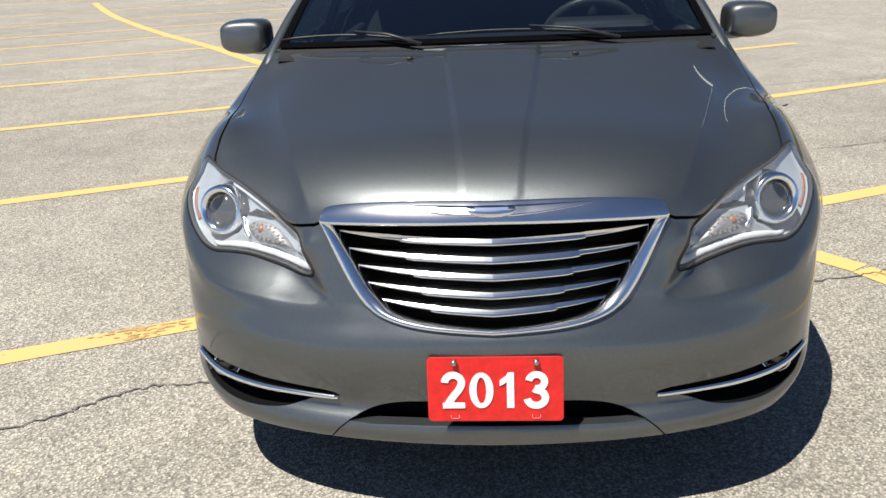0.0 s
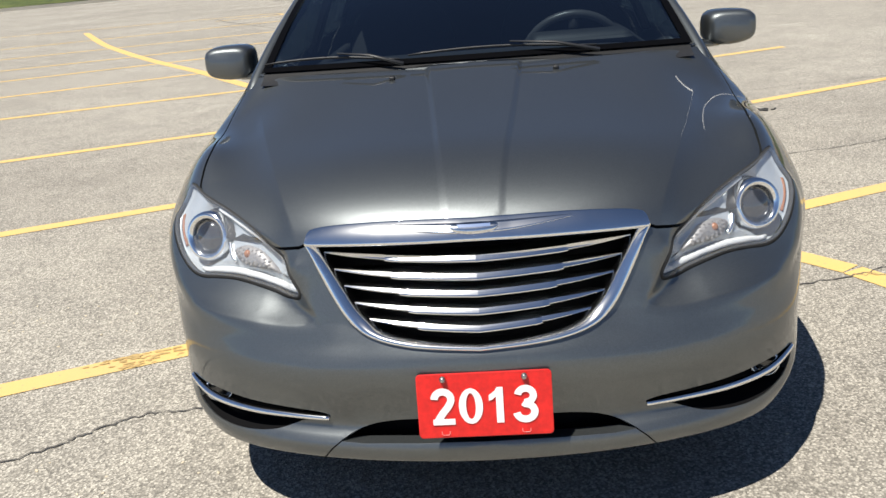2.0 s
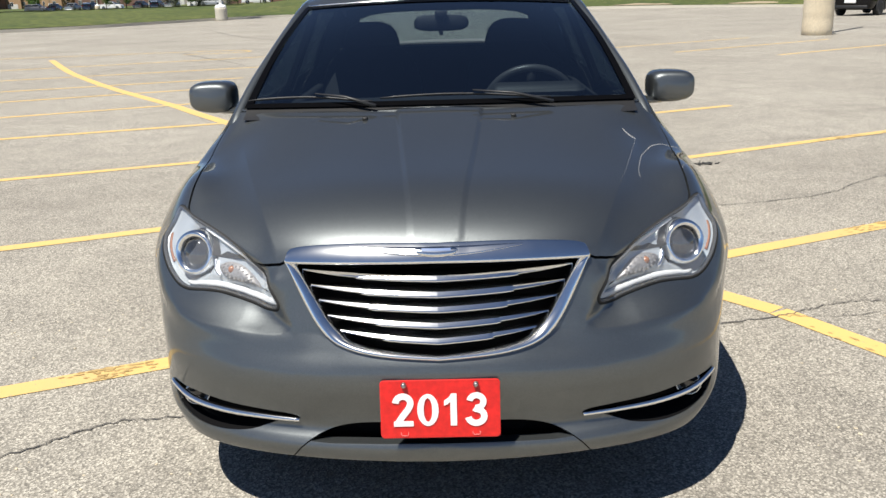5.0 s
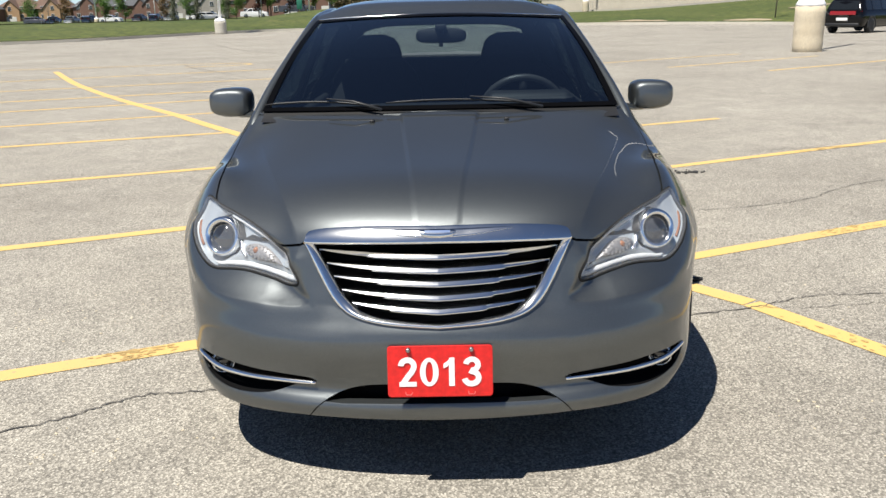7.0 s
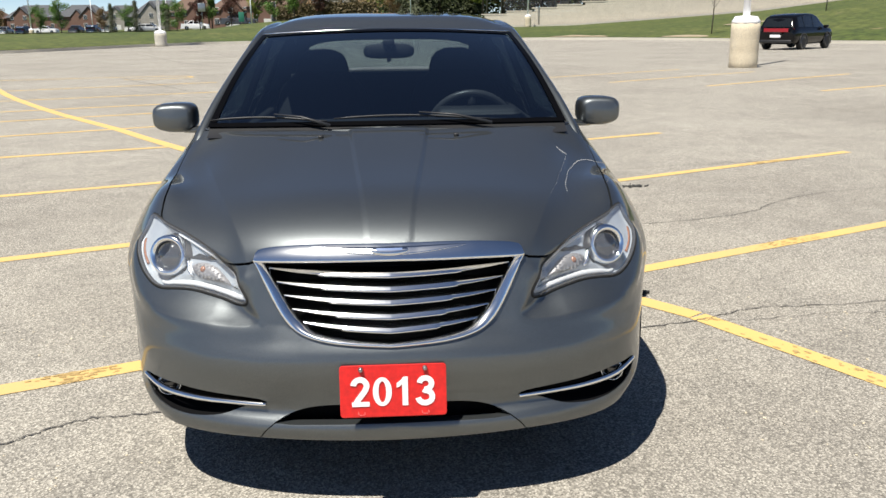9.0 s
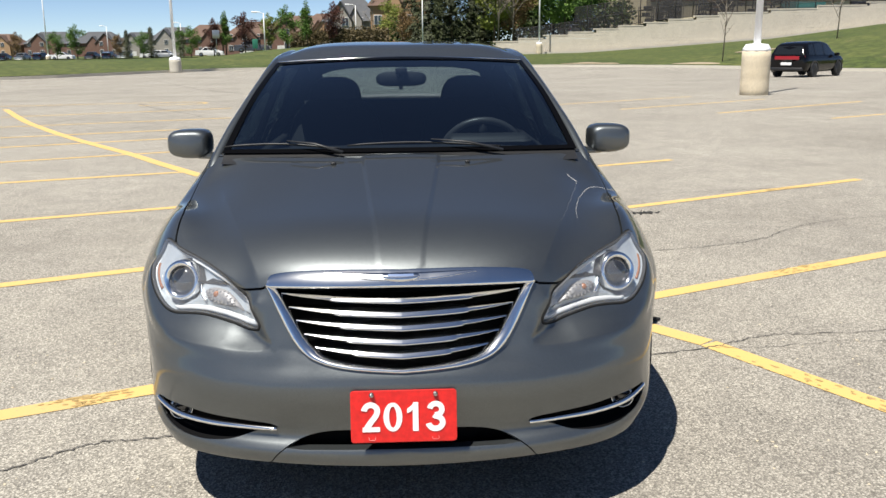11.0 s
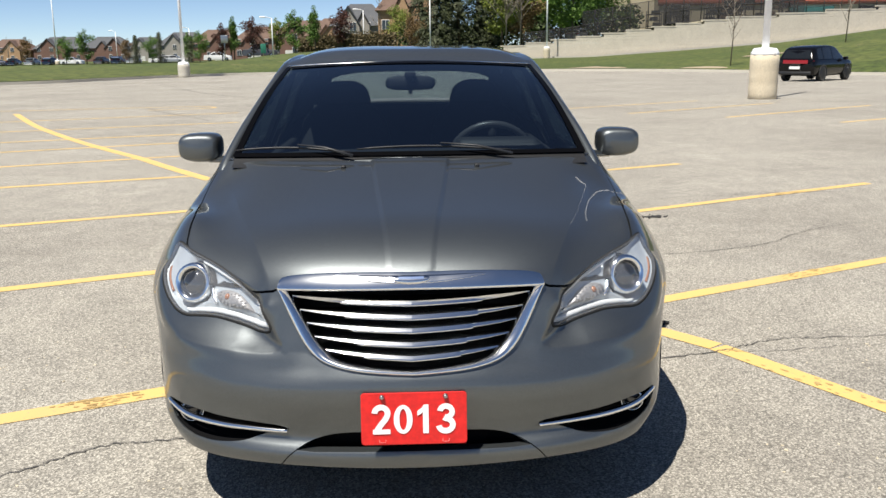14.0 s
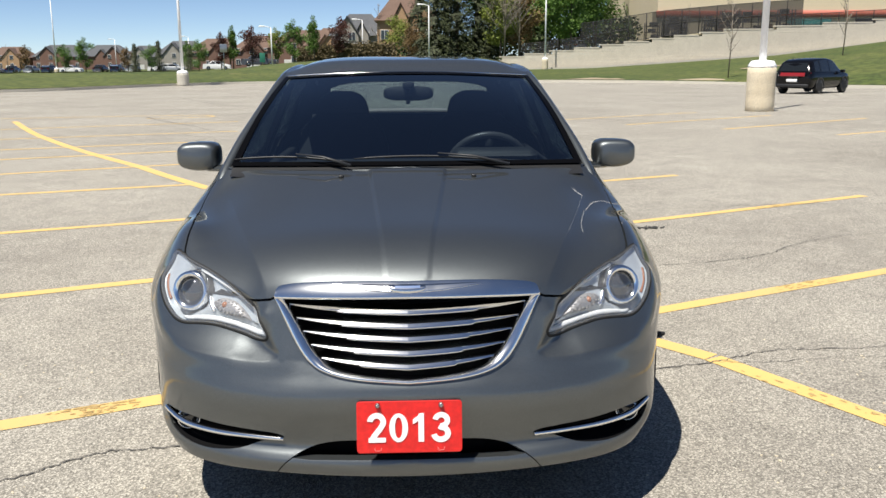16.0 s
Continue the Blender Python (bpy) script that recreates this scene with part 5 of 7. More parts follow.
lamp_post(8.985, 20.3, base_r=.355)
lamp_post(-14.7, 56.2, .80, .38, 9.0, .10, base_mat=KERB)


def small_lamp(x, y, z, h):
    post = thing("street_lamp", "slim white street lamp with a short arm", "street lamp", Matrix.Translation((x, y, z)), group="street lamps")
    bm = bmesh.new()
    turned(bm, [(.085, 0), (.05, h), (.01, h + .01)], 10)
    sweep(bm, [(0, 0, h - .05), (-.4, 0, h + .12), (-.8, 0, h + .15)], circle(.04, 6), (0, 1, 0))
    part("pole", bm, POLE, post)
    bm = bmesh.new()
    box(bm, -1.35, -.7, -.16, .16, h + .06, h + .22, .05)
    part("lamp_head", bm, POLE, post)




# ---------------------------------------------------------------- kerb and grass
EDGE = smooth_line([(-75, 18), (-40, 34), (-22.3, 46.5), (-18.1, 51.8), (-14.6, 56.9), (-10.4, 60.0), (0, 60.6), (9.15, 59.6), (12.4, 58.4), (17, 55.6), (20.5, 52), (23.7, 46.2), (33, 34), (60, 5)], 5)


def kerb():
    bm = bmesh.new()
    sweep(bm, [(x, y, ground_z(x, y)) for x, y in EDGE], [(-.10, -.05), (-.09, .13), (-.06, .155), (.09, .155), (.10, -.05)], (0, 0, 1))
    bmesh.ops.recalc_face_normals(bm, faces=bm.faces)
    alone("kerb", bm, KERB, "pale concrete kerb along the lot", "kerb", kind="structure")


kerb()


def slope_z(bearing, f):
    """Height of the grass beyond the kerb: f from 0 at the kerb to 1 at the far edge."""
    near, mid, far = (np.interp(bearing, (-.5, -.25, -.16, -.05, .1, .2, .28, .41, .54, .8), row) for row in (
        (-.22, -.24, -.25, -.25, -.25, -.25, -.25, -.25, -.22, -.1),
        (.36, .28, .25, .45, -.10, -.05, .12, .75, 1.5, 2.2),
        (-1.0, -.5, .6, 1.3, -.10, .05, .5, 1.28, 2.6, 4.0)))
    return near + (mid - near) * (f / .45) ** .8 if f < .45 else mid + (far - mid) * (f - .45) / .55


def far_z(bearing, d):
    """Height of the land beyond the slope and, on the right, of the terrace behind the wall."""
    if bearing > .0984:
        return float(np.interp(bearing, [q[0] for q in WALL_LINE], [q[2] for q in WALL_LINE]))
    return slope_z(bearing, 1) + (-2.9 - slope_z(bearing, 1)) * min(1, max(0, (d - 96) / 234)) if bearing < 0 else slope_z(bearing, 1)


WALL_LINE = [(.0984, -.12, 1.06), (.15, -.05, 1.5), (.2018, .03, 2.1), (.2795, .45, 3.2), (.35, .9, 3.75), (.41, 1.28, 4.1), (.541, 2.55, 4.7), (.75, 3.9, 5.9)]


def grass():
    bm = bmesh.new()
    rows = []
    for f in (0, .04, .12, .22, .33, .45, .6, .8, 1.0):
        row = []
        for x, y in EDGE:
            d = math.hypot(x, y + 2.3)
            b = x / (y + 2.3)
            k = (d + .15 + f * (96 - d)) / d if d < 90 else 1 + f * .5
            row.append(Vector((x * k, (y + 2.3) * k - 2.3, slope_z(b, f))))
        rows.append(row)
    loft(bm, rows, False)
    upward(bm)
    alone("grass_slope", bm, GRASS, "green spring grass slope beyond the lot", "grass", kind="structure", smooth=True)
    bm = bmesh.new()
    loft(bm, [[Vector((b * d, d - 2.3, far_z(b, d) - .02)) for b in np.concatenate([np.linspace(-.75, .09, 40), np.linspace(.0985, .8, 30)])] for d in (96, 100, 106, 113, 121, 130, 142, 160, 200, 260, 330, 450)], False)
    upward(bm)
    alone("far_ground", bm, GRASS, "far lawns between the houses", "grass", kind="structure", smooth=True)


EARTH = mottled("bare_earth", (0.32, 0.25, 0.16), (0.48, 0.40, 0.28), .8, .95, .4, 9)
grass()


def earth_patch(points):
    bm = bmesh.new()
    ring = smooth_line(points, 4, True)
    bm.faces.new([bm.verts.new(p) for p in ring])
    bmesh.ops.triangulate(bm, faces=bm.faces)
    upward(bm)
    alone("earth_patch", bm, EARTH, "bare sandy earth at the lot's edge", "earth", kind="structure")


def on_slope(b, f, up=.03):
    i = np.argmin(np.abs(EDGE[:, 0] / (EDGE[:, 1] + 2.3) - b))
    x, y = EDGE[i]
    d = math.hypot(x, y + 2.3)
    k = (d + .15 + f * (96 - d)) / d
    s = (y + 2.3) * k
    return Vector((b * s, s - 2.3, slope_z(b, f) + up))


earth_patch([on_slope(b, f) for b, f in ((.175, .012), (.205, .01), (.24, .012), (.232, .06), (.222, .05), (.205, .09), (.19, .05))])
earth_patch([on_slope(b, f) for b, f in ((.372, .30), (.40, .31), (.425, .345), (.41, .36), (.39, .335), (.378, .33))])
earth_patch([on_slope(b, f) for b, f in ((.30, .01), (.35, .01), (.352, .04), (.33, .05))])


def bank_road():
    """The pale road along the top of the bank."""
    bm = bmesh.new()
    loft(bm, [[on_slope(b, f, .05) for f in (.44, .50, .58, .70)] for b in np.linspace(-.62, -.225, 40)], False)
    upward(bm)
    alone("road", bm, KERB, "pale road along the top of the grass bank", "road", kind="structure")


bank_road()
for sx, sy, hb, hp in ((14.0, 91.0, 1.05, 9.0), (-50.5, 128.0, .9, 11.0)):
    lamp_post(sx, sy, hb, .33, hp, z=(slope_z(sx / (sy + 2.3), .93) if sy < 94 else far_z(sx / (sy + 2.3), sy)) - .03)
for sx, sy, sh in ((-16.05, 103, 4.2), (-6.3, 118, 5.2), (2.2, 103.7, 6.5), (-62, 190, 6.6), (-39.4, 160, 6.0)):
    small_lamp(sx, sy, far_z(sx / (sy + 2.3), sy + 2.3) - .03, sh)


# ---------------------------------------------------------------- block wall, fence and store on the right


def wall_at(b):
    bs = [q[0] for q in WALL_LINE]
    low, top = np.interp(b, bs, [q[1] for q in WALL_LINE]), np.interp(b, bs, [q[2] for q in WALL_LINE])
    s = 96 - 9 * (b - .0984)
    return Vector((b * s, s - 2.3, 0)), low, top


def block_wall():
    wall = thing("retaining_wall", "pale grey split-block retaining wall stepping up a slope", "wall", kind="structure")
    rnd = random.Random(9)
    course = .30
    bs = np.linspace(.0984, .72, 90)
    rest = bmesh.new()
    pitch = bs[1] - bs[0]
    for row in range(-30, 60):
        z = row * course
        for i in range(len(bs)):
            b = bs[i] + pitch / 2 * (row % 2)
            (p, low, top), (q, _, _) = wall_at(b), wall_at(b + pitch)
            top = wall_at(bs[min(max(int((b - bs[0]) / pitch) // 4 * 4, 0), len(bs) - 1)])[2]
            if low - .6 < z < top - .02:
                d = q - p
                m = Matrix.Translation(p + d * .5 + Vector((0, .015 * rnd.random() + .006 * (z - low), z + course / 2))) @ Matrix.Rotation(math.atan2(d.y, d.x), 4, "Z")
                box(rest, -d.length / 2 + .004, d.length / 2 - .004, -.15, .15, -course / 2 + .004, course / 2 - .004, 0, 2, m)
    for i in range(0, len(bs) - 1):
        (p, low, _), (q, _, _) = wall_at(bs[i]), wall_at(bs[i + 1])
        top = math.ceil((wall_at(bs[i // 4 * 4])[2] - .02) / course) * course
        d = q - p
        box(rest, -d.length / 2, d.length / 2, -.165, .2, -.06, .06, 0, 2, Matrix.Translation(p + d * .5 + Vector((0, 0, top + .06))) @ Matrix.Rotation(math.atan2(d.y, d.x), 4, "Z"))
    part("wall_blocks", rest, BLOCK, wall, "split-face concrete blocks", smooth=False)["kind"] = "stuff"
    bm = bmesh.new()
    rows = [[wall_at(b)[0] + Vector((0, -.11, wall_at(b)[1] - 1)), wall_at(b)[0] + Vector((0, -.10, wall_at(b)[2] - .7))] for b in bs]
    loft(bm, rows, False)
    part("wall_core", bm, CONCRETE, wall)


BLOCK = mottled("split_block", (0.56, 0.505, 0.41), (0.72, 0.66, 0.545), 1.2, .9, .4, 14)
block_wall()


def wall_foot():
    """The pale edging along the foot of the wall."""
    bm = bmesh.new()
    line = [wall_at(b)[0] + Vector((0, -.7, wall_at(b)[1])) for b in np.linspace(.0984, .70, 40)]
    sweep(bm, line, [(-.25, -.4), (-.25, .16), (.25, .20), (.25, -.4)], (0, 0, 1))
    bmesh.ops.recalc_face_normals(bm, faces=bm.faces)
    alone("wall_edging", bm, KERB, "pale concrete edging along the wall's foot", "kerb", kind="structure")


wall_foot()


def fence():
    posts = thing("wire_fence", "dark wire mesh fence with posts on the block wall", "fence")
    for k, b in enumerate(np.linspace(.125, .62, 26)):
        p, low, top = wall_at(b)
        h = 1.3 if b < .19 else 2.7 if b < .44 else 1.2
        bm = bmesh.new()
        turned(bm, [(.05, top), (.05, top + h), (.02, top + h + .05)], 6, Matrix.Translation((p.x, p.y + .5, 0)))
        part("fence_post", bm, FENCE, posts)
    for b0, b1, h, mat in ((.125, .19, 1.3, FENCE_MESH), (.19, .27, 2.7, FENCE_MESH), (.27, .44, 2.7, FENCE_SCREEN), (.44, .62, 1.2, FENCE_MESH)):
        bm = bmesh.new()
        rows = []
        for b in np.linspace(b0, b1, 12):
            p, low, top = wall_at(b)
            rows.append([p + Vector((0, .5, top + .05)), p + Vector((0, .5, top + h))])
        loft(bm, rows, False)
        part("mesh_panel", bm, mat, posts)
        bm = bmesh.new()
        for up in (h, .1, h * .5):
            sweep(bm, [wall_at(b)[0] + Vector((0, .5, wall_at(b)[2] + up)) for b in np.linspace(b0, b1, 12)], circle(.03, 5), (0, 0, 1))
        part("fence_rail", bm, FENCE, posts)


def see_through(name, color, share):
    m = bpy.data.materials.new(name)
    m.use_nodes = True
    t = m.node_tree
    clear, both = t.nodes.new("ShaderNodeBsdfTransparent"), t.nodes.new("ShaderNodeMixShader")
    t.nodes["Principled BSDF"].inputs["Base Color"].default_value = (*color, 1)
    t.nodes["Principled BSDF"].inputs["Roughness"].default_value = .8
    both.inputs[0].default_value = share
    t.links.new(clear.outputs[0], both.inputs[1])
    t.links.new(t.nodes["Principled BSDF"].outputs[0], both.inputs[2])
    t.links.new(both.outputs[0], t.nodes["Material Output"].inputs[0])
    return m


FENCE = mottled("dark_fence_metal", (0.02, 0.02, 0.02), (0.05, 0.045, 0.04), 3, .6)
FENCE_MESH = see_through("wire_mesh", (.04, .04, .04), .42)
FENCE_SCREEN = see_through("dark_screen", (.03, .028, .028), .82)
fence()


def store():
    shop = thing("store_building", "cream store building with a red band behind the fence", "building")
    bm = bmesh.new()
    box(bm, 33, 110, 118, 150, 2.5, 12.0)
    part("wall", bm, CREAM, shop, smooth=False)
    bm = bmesh.new()
    box(bm, 32.8, 110, 117.75, 118.0, 6.2, 7.1)
    part("red_band", bm, REDBAND, shop, "red painted band")
    bm = bmesh.new()
    box(bm, 32.6, 110.2, 117.6, 150.2, 11.9, 12.3, .05)
    part("parapet", bm, CREAM, shop)
    for x0, x1, z0, z1, mat, what in ((50.5, 56.5, 3.0, 6.0, TEAL, "teal_sign"), (60, 66, 2.5, 6, GLOSSBLACK, "shop_window"), (68, 74, 2.5, 6, GLOSSBLACK, "shop_window")):
        bm = bmesh.new()
        box(bm, x0, x1, 117.7, 117.98, z0, z1, .03)
        part(what, bm, mat, shop)
    # racks and crates behind the fence
    rnd = random.Random(21)
    for k in range(16):
        b = rnd.uniform(.285, .43)
        p, low, top = wall_at(b)
        x, y = p.x, p.y + rnd.uniform(3, 12)
        rack = thing("storage_rack", "dark steel storage rack with crates behind the fence", "rack", Matrix.Translation((x * 1.05, y, far_z(x * 1.05 / (y + 2.3), y) - .02)), group="storage racks")
        h, w = rnd.uniform(1.6, 2.6), rnd.uniform(1.4, 2.6)
        for ex in (-w / 2, w / 2):
            for ey in (-.4, .4):
                bm = bmesh.new()
                box(bm, ex - .05, ex + .05, ey - .05, ey + .05, 0, h)
                part("upright", bm, FENCE, rack)
        for n in range(3):
            bm = bmesh.new()
            box(bm, -w / 2, w / 2, -.45, .45, h * (n + .3) / 3, h * (n + .3) / 3 + .08)
            part("shelf", bm, FENCE, rack)
        bm = bmesh.new()
        for n in range(3):
            s = rnd.uniform(.25, .45)
            cx = rnd.uniform(-w / 2 + s, w / 2 - s)
            box(bm, cx - s, cx + s, -.35, .35, h * (n + .3) / 3 + .08, h * (n + .3) / 3 + .08 + s, .03)
        part("crate", bm, rnd.choice((FENCE, CRATE, CRATE2, DASH)), rack)


CREAM = mottled("cream_stucco", (0.72, 0.61, 0.43), (0.80, 0.69, 0.50), .3, .9, .2, 12)
REDBAND = mottled("red_band_paint", (0.42, 0.09, 0.05), (0.5, 0.12, 0.07), .5, .6)
TEAL = mottled("teal_paint", (0.03, 0.16, 0.15), (0.04, 0.2, 0.19), .8, .5)
CRATE = mottled("grey_crate", (0.2, 0.19, 0.18), (0.3, 0.28, 0.26), 2, .8)
CRATE2 = mottled("brown_crate", (0.2, 0.12, 0.07), (0.3, 0.19, 0.11), 2, .8)
store()


# ---------------------------------------------------------------- trees
LEAF_GREEN = leaf_material("fresh_green_leaves", (0.045, 0.11, 0.015), (0.13, 0.22, 0.04))
LEAF_YELLOW = leaf_material("yellow_green_leaves", (0.12, 0.17, 0.025), (0.26, 0.28, 0.06))
LEAF_MAROON = leaf_material("maroon_leaves", (0.035, 0.014, 0.012), (0.12, 0.045, 0.03))
LEAF_BRONZE = leaf_material("bronze_leaves", (0.11, 0.07, 0.03), (0.22, 0.14, 0.06))
LEAF_SPRUCE = leaf_material("spruce_needles", (0.018, 0.026, 0.010), (0.075, 0.088, 0.036))
LEAF_HEDGE = leaf_material("brown_hedge_twigs", (0.07, 0.055, 0.028), (0.15, 0.12, 0.06))
BARK_PALE = mottled("pale_bark", (0.20, 0.17, 0.135), (0.36, 0.31, 0.25), 3, .95, .5, 20)
BARK = mottled("bark", (0.06, 0.045, 0.035), (0.14, 0.11, 0.085), 3, .95, .5, 20)


def leaf_cloud(bm, rnd, centre, size, count, leaf):
    for _ in range(count):
        while True:
            q = Vector((rnd.uniform(-1, 1), rnd.uniform(-1, 1), rnd.uniform(-1, 1)))
            if .25 < q.length < 1:
                break
        p = centre + Vector((q.x * size[0], q.y * size[1], q.z * size[2]))
        a = Vector((rnd.uniform(-1, 1), rnd.uniform(-1, 1), rnd.uniform(-.7, .7))).normalized() * leaf * rnd.uniform(.6, 1.3)
        b = a.cross(Vector((rnd.uniform(-1, 1), rnd.uniform(-1, 1), rnd.uniform(-1, 1)))).normalized() * leaf * rnd.uniform(.4, .8)
        bm.faces.new([bm.verts.new(v) for v in (p - a, p - b * .8, p + a, p + b)])


def tree(x, y, z, h, w, mat, label, seed, slim=False, crown_from=.22, leaves=900, leaf=None):
    rnd = random.Random(seed)
    t = thing("tree", label, "tree", Matrix.Translation((x, y, z)), group="trees round the lot")
    bm = bmesh.new()
    r = max(.05, h * .016)
    trunk = [Vector((rnd.uniform(-.02, .02) * h * k, rnd.uniform(-.02, .02) * h * k, h * k * .9)) for k in (0, .25, .5, .75, 1)]
    sweep(bm, trunk, circle(r, 7), (0, 1, 0), [1, .85, .6, .4, .15])
    ends = []
    for k in range(13):
        f = crown_from + (.92 - crown_from) * (k + rnd.random()) / 13
        a = rnd.random() * 6.28
        reach = w * .5 * (math.sin(math.pi * min(1, (f - crown_from) / (1 - crown_from) * .85 + .12)) if not slim else (1.05 - f)) * rnd.uniform(.55, 1.0)
        base = Vector((0, 0, h * f * .88))
        tip = base + Vector((math.cos(a) * reach, math.sin(a) * reach, reach * (.5 if not slim else .8)))
        sweep(bm, [base, base * .5 + tip * .5 + Vector((0, 0, reach * .1)), tip], circle(r * .35, 5), (0, .1, 1), [1, .7, .25])
        ends.append((base, tip))
    part("trunk", bm, BARK, t)
    bm = bmesh.new()
    leaf = leaf or h * .017
    for base, tip in ends:
        for k in (.55, 1.0):
            c = base.lerp(tip, k)
            s = w * rnd.uniform(.15, .25)
            leaf_cloud(bm, rnd, c, (s, s, s * (.8 if not slim else 1.2)), leaves // 14, leaf)
    leaf_cloud(bm, rnd, Vector((0, 0, h * .93)), (w * .12, w * .12, h * .08), leaves // 22, leaf)
    part("crown", bm, mat, t)
    return t


def spruce(x, y, z, h, w, seed):
    rnd = random.Random(seed)
    t = thing("spruce", "tall dark green spruce with drooping boughs", "tree", Matrix.Translation((x, y, z)), group="spruces")
    bm = bmesh.new()
    turned(bm, [(h * .018, 0), (h * .01, h * .6), (.03, h)], 7)
    part("trunk", bm, BARK, t)
    bm = bmesh.new()
    for tier in range(26):
        f = .06 + .92 * tier / 26
        for k in range(16):
            a = rnd.random() * 6.28
            reach = w * .5 * (1.04 - f) ** .8 * rnd.uniform(.6, 1.1)
            for m in range(20):
                d = reach * (m + .5 + rnd.random() * .5) / 20
                p = Vector((math.cos(a) * d + rnd.uniform(-.25, .25), math.sin(a) * d + rnd.uniform(-.25, .25), h * f - d * .18 + rnd.uniform(-.22, .22)))
                s = h * .0075 * rnd.uniform(.7, 1.5)
                q = Vector((math.cos(a + 1.57), math.sin(a + 1.57), rnd.uniform(-.4, .2))) * s
                o = Vector((math.cos(a), math.sin(a), -.55)) * s * 1.4
                bm.faces.new([bm.verts.new(v) for v in (p - q, p + o * .3, p + q, p + o + Vector((0, 0, -s * .6)))])
    part("crown", bm, LEAF_SPRUCE, t)


def bare_tree(x, y, z, h, seed, label="thin leafless young tree on the slope", spread=.16, twigs=16):
    rnd = random.Random(seed)
    t = thing("bare_tree", label, "tree", Matrix.Translation((x, y, z)), group="bare trees")
    bm = bmesh.new()
    sweep(bm, [Vector((0, 0, 0)), Vector((.02 * h, 0, h * .5)), Vector((0, 0, h))], circle(h * .009, 6), (0, 1, 0), [1, .7, .2])
    part("trunk", bm, BARK_PALE, t)
    bm = bmesh.new()
    for k in range(twigs):
        f = .3 + .65 * k / twigs
        a = rnd.random() * 6.28
        l = h * spread * rnd.uniform(.6, 1.3) * (1.3 - f)
        base = Vector((0, 0, h * f))
        tip = base + Vector((math.cos(a) * l, math.sin(a) * l * .6, l * 1.3))
        sweep(bm, [base, tip], circle(h * .0045, 4), (0, .1, 1), [1, .3])
        for _ in range(3):
            p = base.lerp(tip, rnd.uniform(.3, .9))
            q = p + Vector((rnd.uniform(-1, 1), rnd.uniform(-1, 1), rnd.uniform(.2, 1.2))).normalized() * l * .4
            sweep(bm, [p, q], circle(h * .003, 3), (0, .1, 1), [1, .3])
    part("crown", bm, BARK_PALE, t)


GREEN, MAROON = "young tree with fresh green leaves", "young tree with dark maroon leaves"
# bearing (x over distance), distance, ground height, height, width, leaves
for k, (b, d, z, h, w, mat, label, slim) in enumerate((
        (-.378, 180, -1.6, 5.6, 3.6, LEAF_GREEN, GREEN, False), (-.356, 170, -1.4, 6.6, 3.8, LEAF_GREEN, GREEN, False),
        (-.31, 175, -1.4, 4.8, 3.0, LEAF_BRONZE, "young tree with sparse bronze leaves", False), (-.285, 165, -1.2, 5.0, 3.2, LEAF_GREEN, GREEN, False),
        (-.245, 160, -1.0, 5.4, 3.0, LEAF_GREEN, GREEN, True), (-.233, 130, -.3, 4.6, 2.8, LEAF_GREEN, GREEN, False),
        (-.208, 126, -.2, 5.2, 2.8, LEAF_MAROON, MAROON, False), (-.195, 128, -.1, 6.0, 2.4, LEAF_GREEN, GREEN, True),
        (-.174, 112, .4, 5.0, 3.2, LEAF_MAROON, MAROON, False), (-.148, 125, .5, 5.2, 2.6, LEAF_YELLOW, "young tree with yellow-green leaves", False),
        (-.128, 112, .7, 5.4, 3.0, LEAF_GREEN, GREEN, False), (-.106, 110, .8, 5.6, 2.6, LEAF_GREEN, GREEN, True),
        (-.077, 112, .9, 5.4, 3.4, LEAF_MAROON, MAROON, False), (-.017, 110, 1.0, 5.6, 4.2, LEAF_YELLOW, "young tree with yellow-green leaves", False),
        (-.002, 108, 1.0, 4.6, 3.0, LEAF_BRONZE, "young tree with sparse bronze leaves", False),
        (-.42, 200, -2.0, 6.0, 3.4, LEAF_BRONZE, "young tree with sparse bronze leaves", False), (-.46, 210, -2.0, 5.5, 5.0, LEAF_GREEN, GREEN, False),
        (.165, 120, 1.5, 12.0, 7.0, LEAF_GREEN, "broad tree in fresh green leaf", False), (.192, 125, 1.8, 11.0, 7.5, LEAF_GREEN, "broad tree in fresh green leaf", False),
        (.128, 126, 1.4, 12.0, 8.0, LEAF_YELLOW, "broad tree in yellow-green leaf", False), (.215, 135, 2.0, 12.5, 9.0, LEAF_GREEN, "broad tree in fresh green leaf", False),
        (.105, 130, 1.3, 12.5, 7.0, LEAF_GREEN, "broad tree in fresh green leaf", False), (.148, 138, 1.5, 13.0, 9.0, LEAF_GREEN, "broad tree in fresh green leaf", False),
        (.10, 112, 1, 9.5, 6.0, LEAF_YELLOW, "broad tree in yellow-green leaf", False), (.122, 112, 1, 9.0, 6.0, LEAF_BRONZE, "broad tree with sparse bronze leaves", False), (.178, 112, 1, 10.0, 6.5, LEAF_GREEN, "broad tree in fresh green leaf", False), (.206, 116, 1, 10.5, 6.5, LEAF_GREEN, "broad tree in fresh green leaf", False), (.14, 150, 1, 14, 10, LEAF_GREEN, "broad tree in fresh green leaf", False), (.09, 150, 1, 14, 9, LEAF_GREEN, "broad tree in fresh green leaf", False))):
    tree(b * d, d - 2.3, far_z(b, d) - .05, h, w, mat, label, 100 + k, slim, leaves=2600 if h > 9 else 1900)
